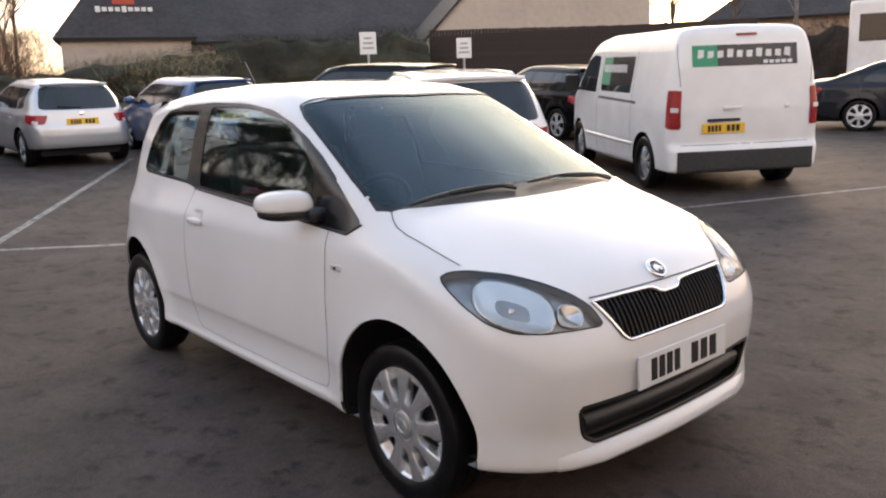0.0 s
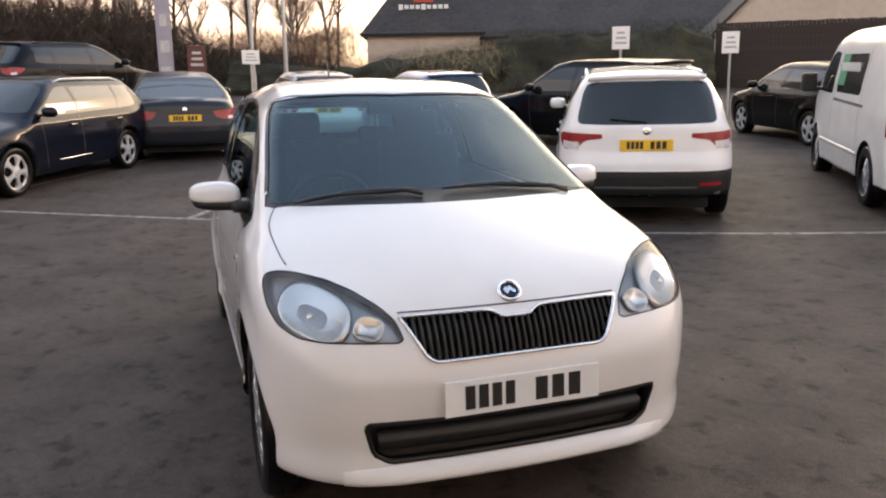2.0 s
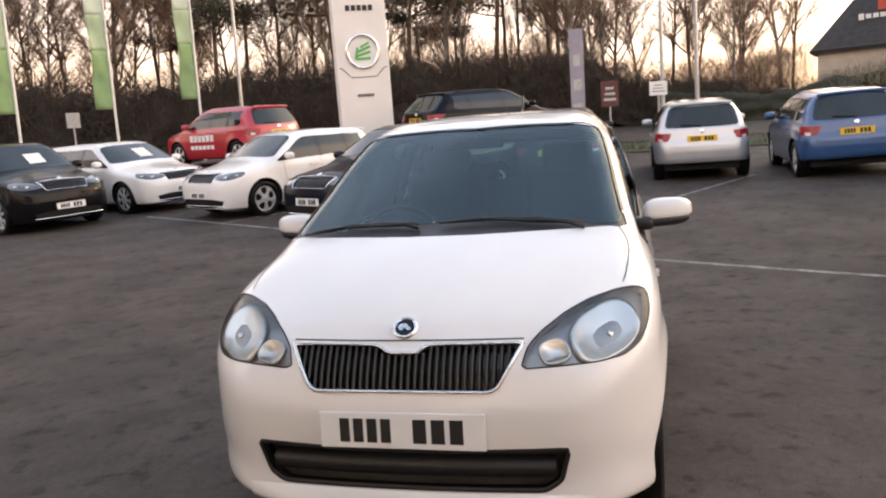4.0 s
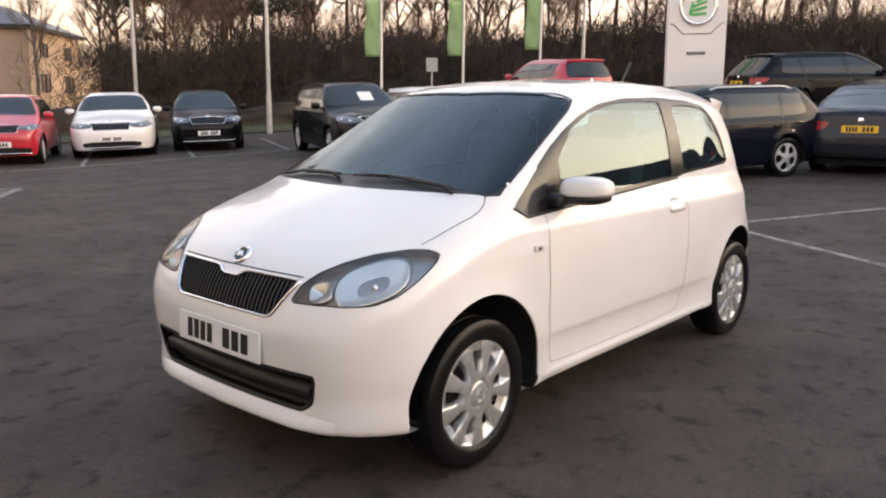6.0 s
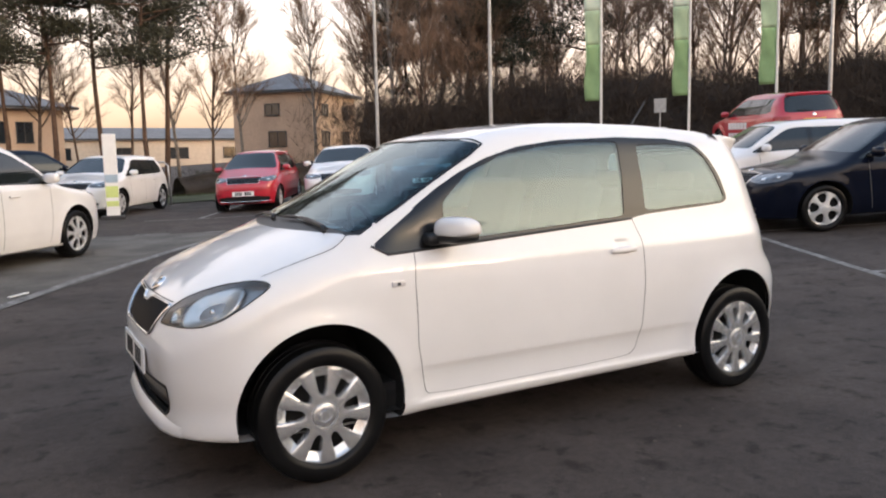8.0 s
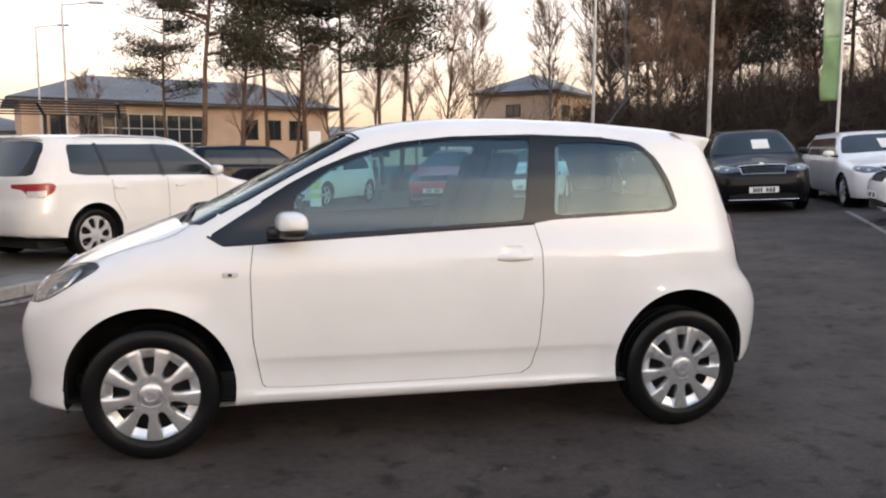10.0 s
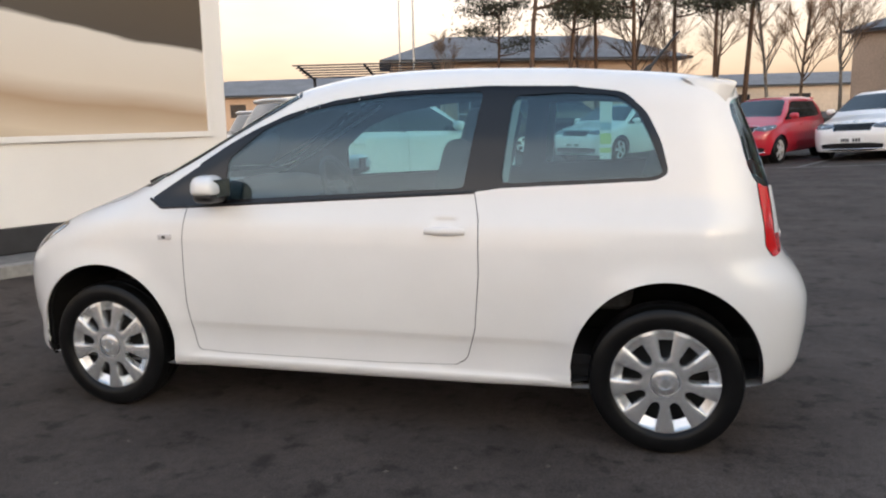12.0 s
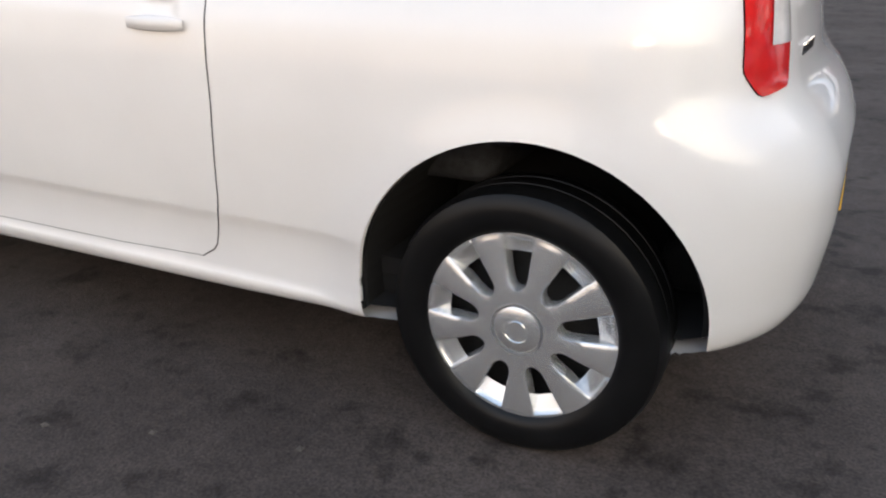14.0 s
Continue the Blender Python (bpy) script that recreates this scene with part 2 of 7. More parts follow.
    "entgreen": mat("sign_green", (0.02, 0.27, 0.14), rough=0.45, var=0.06, scale=4),
    "signwhite": mat("sign_white", (0.80, 0.80, 0.78), rough=0.45, var=0.04, scale=5),
    "signred": mat("sign_red", (0.50, 0.07, 0.035), rough=0.45, var=0.06, scale=4),
    "signblue": mat("sign_blue", (0.05, 0.25, 0.62), rough=0.4, var=0.08, scale=2),
    "signdark": mat("sign_dark_red", (0.11, 0.032, 0.028), rough=0.5, var=0.1, scale=4),
    "totem": mat("totem_face", (0.30, 0.28, 0.34), rough=0.5, var=0.1, scale=3),
    "winglass": mat("office_glass", (0.02, 0.025, 0.03), rough=0.06, var=0.15, scale=0.6, spec=0.8),
    "paleblue": mat("pale_blue_band", (0.34, 0.45, 0.55), rough=0.5, var=0.12, scale=5),
    "lime": mat("lime_flag", (0.58, 0.68, 0.24), rough=0.6, var=0.08, scale=5),
    "line": None,
    "leaflitter": mat("litter", (0.10, 0.085, 0.07), rough=0.9, var=0.3, scale=40),
}


def asphalt_mat():
    """Dark worn tarmac: aggregate grain, oil stains, damp patches and a few cracks."""
    m = bpy.data.materials.new("worn_asphalt")
    m.use_nodes = True
    n, l = m.node_tree.nodes, m.node_tree.links
    p = n["Principled BSDF"]
    p.inputs["Specular IOR Level"].default_value = 0.12
    co = n.new("ShaderNodeTexCoord")

    def noise_tex(s, d=6, r=0.6):
        t = n.new("ShaderNodeTexNoise")
        t.inputs["Scale"].default_value, t.inputs["Detail"].default_value, t.inputs["Roughness"].default_value = s, d, r
        l.new(co.outputs["Object"], t.inputs["Vector"])
        return t.outputs["Fac"]

    def ramp(src, p0, c0, p1, c1):
        r = n.new("ShaderNodeValToRGB")
        r.color_ramp.elements[0].position, r.color_ramp.elements[0].color = p0, (*c0, 1)
        r.color_ramp.elements[1].position, r.color_ramp.elements[1].color = p1, (*c1, 1)
        l.new(src, r.inputs["Fac"])
        return r.outputs["Color"]

    def mul(a, b, f=1.0):
        x = n.new("ShaderNodeMix")
        x.data_type, x.blend_type = "RGBA", "MULTIPLY"
        x.inputs["Factor"].default_value = f
        l.new(a, x.inputs["A"])
        l.new(b, x.inputs["B"])
        return x.outputs["Result"]

    grain = ramp(noise_tex(140, 3), 0.3, (0.055, 0.046, 0.041), 0.75, (0.124, 0.105, 0.095))
    patch = ramp(noise_tex(0.5, 5), 0.3, (0.80, 0.80, 0.81), 0.7, (1.16, 1.13, 1.10))
    warp = n.new("ShaderNodeTexNoise")
    warp.inputs["Scale"].default_value, warp.inputs["Detail"].default_value = 1.6, 7
    warp.inputs["Roughness"].default_value, warp.inputs["Distortion"].default_value = 0.62, 0.15
    l.new(co.outputs["Object"], warp.inputs["Vector"])
    stain = ramp(warp.outputs["Fac"], 0.34, (0.72, 0.71, 0.71), 0.62, (1.10, 1.08, 1.06))
    spots = ramp(noise_tex(6.5, 6, 0.62), 0.35, (0.42, 0.42, 0.42), 0.45, (1, 1, 1))
    mott = ramp(noise_tex(22, 5, 0.7), 0.32, (0.8, 0.8, 0.8), 0.7, (1.16, 1.15, 1.14))
    col = mul(mul(mul(mul(grain, patch), stain), spots, 0.8), mott)
    l.new(col, p.inputs["Base Color"])
    rr = n.new("ShaderNodeMapRange")
    rr.inputs["To Min"].default_value, rr.inputs["To Max"].default_value = 0.55, 0.85
    l.new(noise_tex(1.3), rr.inputs["Value"])
    l.new(rr.outputs["Result"], p.inputs["Roughness"])
    b = n.new("ShaderNodeBump")
    b.inputs["Strength"].default_value, b.inputs["Distance"].default_value = 0.55, 0.006
    l.new(noise_tex(110, 4, 0.7), b.inputs["Height"])
    b2 = n.new("ShaderNodeBump")
    b2.inputs["Strength"].default_value, b2.inputs["Distance"].default_value = 0.35, 0.03
    l.new(noise_tex(4, 4), b2.inputs["Height"])
    l.new(b.outputs["Normal"], b2.inputs["Normal"])
    l.new(b2.outputs["Normal"], p.inputs["Normal"])
    return m


def line_mat():
    """Road paint, worn through to the tarmac in flecks."""
    m = mat("worn_road_paint", (0.30, 0.285, 0.265), rough=0.7, var=0.2, scale=30, bump=0.3, bscale=90)
    n, l = m.node_tree.nodes, m.node_tree.links
    p = n["Principled BSDF"]
    src = p.inputs["Base Color"].links[0].from_socket
    co = n["Texture Coordinate"]
    t = n.new("ShaderNodeTexNoise")
    t.inputs["Scale"].default_value, t.inputs["Detail"].default_value, t.inputs["Roughness"].default_value = 9, 8, 0.75
    l.new(co.outputs["Object"], t.inputs["Vector"])
    r = n.new("ShaderNodeValToRGB")
    r.color_ramp.elements[0].position, r.color_ramp.elements[1].position = 0.38, 0.58
    l.new(t.outputs["Fac"], r.inputs["Fac"])
    x = n.new("ShaderNodeMix")
    x.data_type = "RGBA"
    x.inputs["A"].default_value = (0.06, 0.056, 0.053, 1)
    l.new(r.outputs["Color"], x.inputs["Factor"])
    l.new(src, x.inputs["B"])
    l.new(x.outputs["Result"], p.inputs["Base Color"])
    return m


M["asphalt"] = asphalt_mat()
M["line"] = line_mat()


# ---- mesh helpers ----
def mesh_ob(name, bm, material, parent=None, label="", smooth=False, normals=None):
    me = bpy.data.meshes.new(name)
    bm.to_mesh(me)
    bm.free()
    if smooth:
        me.polygons.foreach_set("use_smooth", [True] * len(me.polygons))
    me.materials.append(material)
    ob = new(name, me)
    if parent:
        ob.parent = parent
    if label:
        ob["label"] = label
    return ob


part = mesh_ob


def pydata_ob(name, verts, faces, material, parent=None, label="", smooth=False, normals=None):
    me = bpy.data.meshes.new(name)
    me.from_pydata([tuple(v) for v in verts], [], [tuple(int(i) for i in f) for f in faces])
    if smooth:
        me.polygons.foreach_set("use_smooth", [True] * len(me.polygons))
    if normals is not None:
        me.normals_split_custom_set_from_vertices([tuple(v) for v in normals])
    me.materials.append(material)
    ob = new(name, me)
    if parent:
        ob.parent = parent
    if label:
        ob["label"] = label
    return ob


def empty(name, label, category, group="", kind=""):
    ob = new(name)
    ob.empty_display_size = 0.1
    return tagged(ob, label, category, group, kind)


def box(bm, c, s, rz=0.0, bevel=0.0, m=None):
    """A box of full size s at c, bevelled, into bm."""
    t = bmesh.ops.create_cube(bm, size=1.0, matrix=(m or Matrix.Identity(4)) @ Matrix.Translation(c) @ Matrix.Rotation(radians(rz), 4, "Z") @ Matrix.Diagonal((*s, 1)))
    if bevel:
        edges = list({e for v in t["verts"] for e in v.link_edges})
        bmesh.ops.bevel(bm, geom=edges, offset=bevel, segments=2, affect="EDGES", profile=0.6)
    return bm


def cyl(bm, a, b, r, r2=None, seg=12, caps=True):
    """A tapered rod from a to b into bm."""
    a, b = Vector(a), Vector(b)
    d = b - a
    m = Matrix.Translation((a + b) / 2) @ d.to_track_quat("Z", "Y").to_matrix().to_4x4()
    bmesh.ops.create_cone(bm, cap_ends=caps, segments=seg, radius1=r, radius2=r if r2 is None else r2, depth=d.length, matrix=m)
    return bm


def tube(path, r, seg=6, closed=False):
    """A bent rod along a list of points as verts and faces."""
    vs, fs = [], []
    path = [Vector(p) for p in path]
    n = len(path)
    for i, p in enumerate(path):
        t = (path[(i + 1) % n] - path[i - 1]) if closed else (path[min(i + 1, n - 1)] - path[max(i - 1, 0)])
        q = t.to_track_quat("Z", "Y")
        rr = r[i] if isinstance(r, (list, tuple)) else r
        for k in range(seg):
            a = 2 * math.pi * k / seg
            vs.append(p + q @ Vector((math.cos(a) * rr, math.sin(a) * rr, 0)))
    for i in range(n if closed else n - 1):
        for k in range(seg):
            j = (i + 1) % n
            fs.append((i * seg + k, i * seg + (k + 1) % seg, j * seg + (k + 1) % seg, j * seg + k))
    if not closed:
        fs.append(tuple(range(seg - 1, -1, -1)))
        fs.append(tuple((n - 1) * seg + k for k in range(seg)))
    return vs, fs


def lathe(profile, seg=48, axis="Y"):
    """Verts and faces of a profile (radius, offset) turned round an axis."""
    vs, fs = [], []
    n = len(profile)
    for k in range(seg):
        a = 2 * math.pi * k / seg
        for r, o in profile:
            vs.append((r * math.cos(a), o, r * math.sin(a)) if axis == "Y" else (r * math.cos(a), r * math.sin(a), o))
    for k in range(seg):
        j = (k + 1) % seg
        for i in range(n - 1):
            fs.append((k * n + i, k * n + i + 1, j * n + i + 1, j * n + i))
    return vs, fs


def chaikin(p, rounds=2, closed=True):
    for _ in range(rounds):
        q = []
        n = len(p)
        for i in range(n if closed else n - 1):
            a, b = p[i], p[(i + 1) % n]
            q += [tuple(0.8 * u + 0.2 * v for u, v in zip(a, b)), tuple(0.2 * u + 0.8 * v for u, v in zip(a, b))]
        p = q if closed else [p[0]] + q[1:-1] + [p[-1]]
    return p


def fillet(poly, r=0.03, n=4):
    """Rounds the corners of a polygon by a fixed radius."""
    out = []
    m = len(poly)
    for i in range(m):
        p0, p, p1 = (np.array(poly[k % m], float) for k in (i - 1, i, i + 1))
        a, b = p0 - p, p1 - p
        la, lb = np.linalg.norm(a), np.linalg.norm(b)
        t = min(r, 0.45 * la, 0.45 * lb)
        u, v = p + a / la * t, p + b / lb * t
        for k in range(n + 1):
            s = k / n
            out.append(tuple((1 - s) ** 2 * u + 2 * s * (1 - s) * p + s * s * v))
    return out


def ground_z(x, y):
    """The car park: level round the white car, rising gently to the west, with a low bank there."""
    w = math.log1p(math.exp(min(60.0, (-x - 3.0) * 1.5))) / 1.5
    ay = abs(y)
    k = min(1, max(0, (ay - 2.0) / 6.0))
    z = 0.05 * w + (0.020 * y if y > 0 else -0.004 * y) * k * k * (3 - 2 * k)
    b = min(1, max(0, (-x - 12.7) / 1.1))
    c = min(1, max(0, (-y - 0.5) / 2.0)) * min(1, max(0, (y + 14.0) / 2.0))
    z += 0.62 * b * b * (3 - 2 * b) * c * c * (3 - 2 * c)
    far = max(0.0, math.hypot(x, y) - 90)
    return z * math.exp(-far / 60) if far else z


def on_ground(ob, x, y, az, half=1.3):
    """Stand ob on the sloping ground at x, y, its front towards azimuth az."""
    h = Vector((math.cos(radians(az)), math.sin(radians(az)), 0))
    s = Vector((-h.y, h.x, 0))
    g = lambda d: ground_z(x + d.x, y + d.y)
    fx = (h * 2 * half + Vector((0, 0, g(h * half) - g(-h * half)))).normalized()
    sy = (s * 1.5 + Vector((0, 0, g(s * 0.75) - g(-s * 0.75)))).normalized()
    up = fx.cross(sy).normalized()
    sy = up.cross(fx)
    z = (g(h * half) + g(-h * half) + g(s * 0.75) + g(-s * 0.75)) / 4
    m = Matrix((fx, sy, up)).transposed().to_4x4()
    ob.matrix_basis = Matrix.Translation((x, y, z)) @ m
    return ob


# ---- car bodies: a smooth field, cut into panels, glass and lamps ----
def curve_fn(pts, blur=0.03):
    """A rounded curve through points (u, v), as a function of arrays."""
    pts = sorted(pts)
    u0, u1 = pts[0][0], pts[-1][0]
    u = np.linspace(u0, u1, 800)
    v = np.interp(u, [p[0] for p in pts], [p[1] for p in pts])
    n = max(1, int(blur / (u1 - u0) * 800))
    for _ in range(2):
        pad = np.concatenate([2 * v[0] - v[n:0:-1], v, 2 * v[-1] - v[-2:-n - 2:-1]])
        v = np.convolve(pad, np.ones(2 * n + 1) / (2 * n + 1), "valid")
    return lambda q: np.interp(q, u, v)


def smax(a, b, k):
    h = np.maximum(k - np.abs(a - b), 0) / k
    return np.maximum(a, b) + h * h * k * 0.25


class Body:
    """The outer skin of a car. x to the front, y to its left, z up, ground at 0."""

    def __init__(self, s):
        self.s = s
        self.top, self.crown = curve_fn(s["top"], s.get("blur", 0.035)), curve_fn(s["crown"], 0.15)
        self.xf, self.xr = curve_fn(s["xf"], 0.025), curve_fn(s["xr"], 0.025)
        self.w, self.plan, self.low = curve_fn(s["w"], 0.02), curve_fn(s["plan"], 0.12), curve_fn(s["low"], 0.05)

    def field(self, p):
        s = self.s
        x, y, z = p[..., 0], np.abs(p[..., 1]), p[..., 2]
        h = self.top(x) - self.crown(x) * y * y
        slope = (self.top(x + 0.01) - self.top(x - 0.01)) / 0.02
        ft = (z - h) / np.sqrt(1 + slope * slope)
        w = self.w(z) + self.plan(x)
        for ax in s["axles"]:
            d = np.hypot(x - ax, z - s["hub"]) - s["arch"]
            w = w + s.get("flare", 0.012) * np.exp(-(d / 0.07) ** 2)
        for z0, x0, x1, dep in s.get("creases", ()):
            w = w + dep * np.tanh((z - z0) / 0.008) * 0.5 * (np.tanh((x - x0) / 0.05) - np.tanh((x - x1) / 0.05))
        fs = y - w
        bow = lambda c: c[0] * y * y + c[1] * np.maximum(y - c[2], 0) ** 2
        ff = x - (self.xf(z) - bow(s["fbow"]))
        fr = (self.xr(z) + bow(s["rbow"])) - x
        fe = np.maximum(ff, fr)
        f = smax(fs, fe, s["kend"])
        f = smax(f, ft, s["ktop"])
        f = smax(f, self.low(x) - z, 0.03)
        for cx, cy, cz, sx, sy, sz, dep in s.get("dents", ()):
            f = f + dep * np.exp(-((x - cx) / sx) ** 4 - ((y - cy) / sy) ** 4 - ((z - cz) / sz) ** 4)
        return f

    def normal(self, p, e=0.004):
        g = np.stack([self.field(p + d) - self.field(p - d) for d in np.eye(3) * e], -1)
        return g / np.maximum(np.linalg.norm(g, axis=-1, keepdims=True), 1e-9)

    def cast(self, a, d, t0, t1):
        """Where the rays a + t d cross the skin between t0 (one side) and t1 (the other)."""
        a, d = np.broadcast_arrays(np.asarray(a, float), np.asarray(d, float))
        lo, hi = np.full(a.shape[:-1], float(t0)), np.full(a.shape[:-1], float(t1))
        s0 = self.field(a + lo[..., None] * d) > 0
        for _ in range(36):
            mid = (lo + hi) / 2
            same = (self.field(a + mid[..., None] * d) > 0) == s0
            lo, hi = np.where(same, mid, lo), np.where(same, hi, mid)
        return a + lo[..., None] * d

    def side(self, x, z):
        x, z = np.broadcast_arrays(np.asarray(x, float), np.asarray(z, float))
        return self.cast(np.stack([x, 0 * x + 1.6, z], -1), np.array([0, -1.0, 0]), 0, 1.55)

    def front(self, y, z):
        y, z = np.broadcast_arrays(np.asarray(y, float), np.asarray(z, float))
        return self.cast(np.stack([0 * y + 4.0, y, z], -1), np.array([-1.0, 0, 0]), 0, 4.0)

    def rear(self, y, z):
        y, z = np.broadcast_arrays(np.asarray(y, float), np.asarray(z, float))
        return self.cast(np.stack([0 * y - 4.0, y, z], -1), np.array([1.0, 0, 0]), 0, 4.0)

    def above(self, x, y):
        x, y = np.broadcast_arrays(np.asarray(x, float), np.asarray(y, float))
        return self.cast(np.stack([x, y, 0 * x + 3.0], -1), np.array([0, 0, -1.0]), 0, 2.4)

    def oblique(self, h, z, front=True):
        """Seen from 45 degrees off the front (or rear) left: h = (y -+ x) / sqrt 2."""
        h, z = np.broadcast_arrays(np.asarray(h, float), np.asarray(z, float))
        q, sx = math.sqrt(0.5), 1.0 if front else -1.0
        a = np.stack([-h * q * sx + 4 * q * sx, h * q + 4 * q, z], -1)
        return self.cast(a, np.array([-q * sx, -q, 0]), 0, 4.0)

    def build(self, cap, mid, rows, regions):
        """Cuts the skin into named regions; self.cut[name] = verts, triangles, normals of the left half."""
        s = self.s
        xa, xb, zc = s["spine"]
        th = np.concatenate([np.linspace(-90, 0, cap, endpoint=False), np.zeros(mid), np.linspace(0, 90, cap + 1)[1:]])
        ox = np.concatenate([np.full(cap, xa), np.linspace(xa, xb, mid), np.full(cap, xb)])
        th = np.radians(th)
        ph = np.radians(np.linspace(-90, 90, rows))
        T, PH = np.meshgrid(th, ph, indexing="ij")
        d = np.stack([np.sin(T), np.cos(T) * np.cos(PH), np.cos(T) * np.sin(PH)], -1)
        a = np.stack([np.broadcast_to(ox[:, None], T.shape), 0 * T, 0 * T + zc], -1)
        P = self.cast(a, d, 0, 4.5)
        P[:, 0, 1] = P[:, -1, 1] = 0
        e1 = np.linalg.norm(np.diff(P, axis=0), axis=-1)
        e2 = np.linalg.norm(np.diff(P, axis=1), axis=-1)
        c1 = np.maximum(np.vstack([e1[:1], e1]), np.vstack([e1, e1[-1:]]))
        c2 = np.maximum(np.hstack([e2[:, :1], e2]), np.hstack([e2, e2[:, -1:]]))
        cell = (np.maximum(c1, c2) * 0.5).ravel()
        nr = P.shape[1]
        P = P.reshape(-1, 3)
        N = self.normal(P)
        snapped = np.zeros(len(P), bool)
        q = math.sqrt(0.5)
        axes = {"side": ((1, 0, 0), (0, 1, 0)), "front": ((0, 1, 0), (1, 0, 0)), "rear": ((0, 1, 0), (-1, 0, 0)),
                "obf": ((-q, q, 0), (q, q, 0)), "obr": ((q, q, 0), (-q, q, 0)), "top": ((1, 0, 0), (0, 0, 1))}

        def flat(p, proj):
            h = p @ np.array(axes[proj][0], float)
            return np.stack([h, p[:, 1] if proj == "top" else p[:, 2]], -1)

        def outline(r):
            poly = np.array(r["poly"])
            out = []
            for i in range(len(poly)):
                a, b = poly[i], poly[(i + 1) % len(poly)]
                k = max(1, int(np.linalg.norm(b - a) / 0.05))
                out += [a + (b - a) * j / k for j in range(k)]
            return np.array(out)

        def inside(pt, poly):
            x, y = pt[:, 0], pt[:, 1]
            res = np.zeros(len(pt), bool)
            for i in range(len(poly)):
                (x0, y0), (x1, y1) = poly[i - 1], poly[i]
                if y0 == y1:
                    continue
                hit = ((y0 > y) != (y1 > y)) & (x < (x1 - x0) * (y - y0) / (y1 - y0) + x0)
                res ^= hit
            return res

        for r in regions:
            poly = r["line"] = outline(r)
            D = np.array(axes[r["proj"]][1], float)
            f = flat(P, r["proj"])
            lo, hi = poly.min(0) - 0.05, poly.max(0) + 0.05
            ok = (f > lo).all(1) & (f < hi).all(1) & r["cond"](P, N) & (N @ D > 0.05)
            idx = np.nonzero(ok)[0]
            if not len(idx):
                continue
            A, B = poly, np.roll(poly, -1, 0)
            AB = B - A
            v = f[idx][:, None, :] - A[None]
            t = np.clip((v * AB).sum(-1) / np.maximum((AB * AB).sum(-1), 1e-12), 0, 1)
            near = A[None] + t[..., None] * AB
            dist = np.linalg.norm(f[idx][:, None, :] - near, axis=-1)
            best = dist.argmin(1)
            dm = dist[np.arange(len(idx)), best]
            nf = near[np.arange(len(idx)), best]
            take = (dm < cell[idx]) & ~snapped[idx]
            ids, nf = idx[take], nf[take]
            if len(ids):
                hd = np.array(axes[r["proj"]][0], float)
                vd = np.array((0, 1.0, 0) if r["proj"] == "top" else (0, 0, 1.0))
                mv = (nf - flat(P[ids], r["proj"]))
                p = P[ids] + mv[:, :1] * hd + mv[:, 1:] * vd
                for _ in range(6):
                    n = self.normal(p)
                    den = n @ D
                    p = p - (self.field(p) / np.where(np.abs(den) < 0.15, 0.15, den))[:, None] * D
                y0 = P[ids][:, 1] < 1e-6
                p[y0, 1] = 0
                P[ids] = p
                snapped[ids] = True
        N = self.normal(P)
        N[np.abs(P[:, 1]) < 1e-6, 1] = 0
        N /= np.linalg.norm(N, axis=1, keepdims=True)
        i, j = np.meshgrid(np.arange(len(ox) - 1), np.arange(nr - 1), indexing="ij")
        q0 = (i * nr + j).ravel()
        Q = np.stack([q0, q0 + nr, q0 + nr + 1, q0 + 1], -1)
        alt = snapped[Q[:, 1]] & snapped[Q[:, 3]] & ~(snapped[Q[:, 0]] & snapped[Q[:, 2]])
        t1 = np.where(alt[:, None], Q[:, [0, 1, 3]], Q[:, [0, 1, 2]])
        t2 = np.where(alt[:, None], Q[:, [1, 2, 3]], Q[:, [0, 2, 3]])
        Tr = np.concatenate([t1, t2])
        V = P[Tr]
        area = np.linalg.norm(np.cross(V[:, 1] - V[:, 0], V[:, 2] - V[:, 0]), axis=-1)
        Tr = Tr[area > 1e-9]
        C = P[Tr].mean(1)
        CN = self.normal(C)
        rid = np.zeros(len(Tr), int)
        for k, r in enumerate(regions):
            D = np.array(axes[r["proj"]][1], float)
            ok = r["cond"](C, CN) & (CN @ D > 0.02)
            idx = np.nonzero(ok & (rid == 0))[0]
            idx = idx[inside(flat(C[idx], r["proj"]), r["line"])]
            rid[idx] = k + 1
        self.cut = {}
        for k, name in enumerate(["shell"] + [r["name"] for r in regions]):
            sel = Tr[rid == k]
            if not len(sel):
                continue
            used, inv = np.unique(sel, return_inverse=True)
            part_v, part_n, part_t = P[used], N[used], inv.reshape(-1, 3)
            if name in self.cut:
                v0, t0, n0 = self.cut[name]
                part_t = np.concatenate([t0, part_t + len(v0)])
                part_v, part_n = np.concatenate([v0, part_v]), np.concatenate([n0, part_n])
            self.cut[name] = (part_v, part_t, part_n)
        return self

    def emit(self, region, name, material, parent, side=0, off=0.0, label="", flip=False):
        """One object of a region: side 1 left, -1 right, 0 both; off moves it along its normals."""
        if region not in self.cut:
            return None
        v, t, n = self.cut[region]
        v = v + n * off
        vs, ts, ns = [], [], []
        base = 0
        for sd in ((1, -1) if side == 0 else (side,)):
            m = np.array([1, sd, 1])
            vs.append(v * m)
            ns.append(n * m)
            ts.append((t if sd == 1 else t[:, ::-1]) + base)
            base += len(v)
        vs, ts, ns = np.concatenate(vs), np.concatenate(ts), np.concatenate(ns)
        if flip:
            ts, ns = ts[:, ::-1], -ns
        fn = np.cross(vs[ts[:, 1]] - vs[ts[:, 0]], vs[ts[:, 2]] - vs[ts[:, 0]])
        wrong = (fn * ns[ts].sum(1)).sum(1) < 0
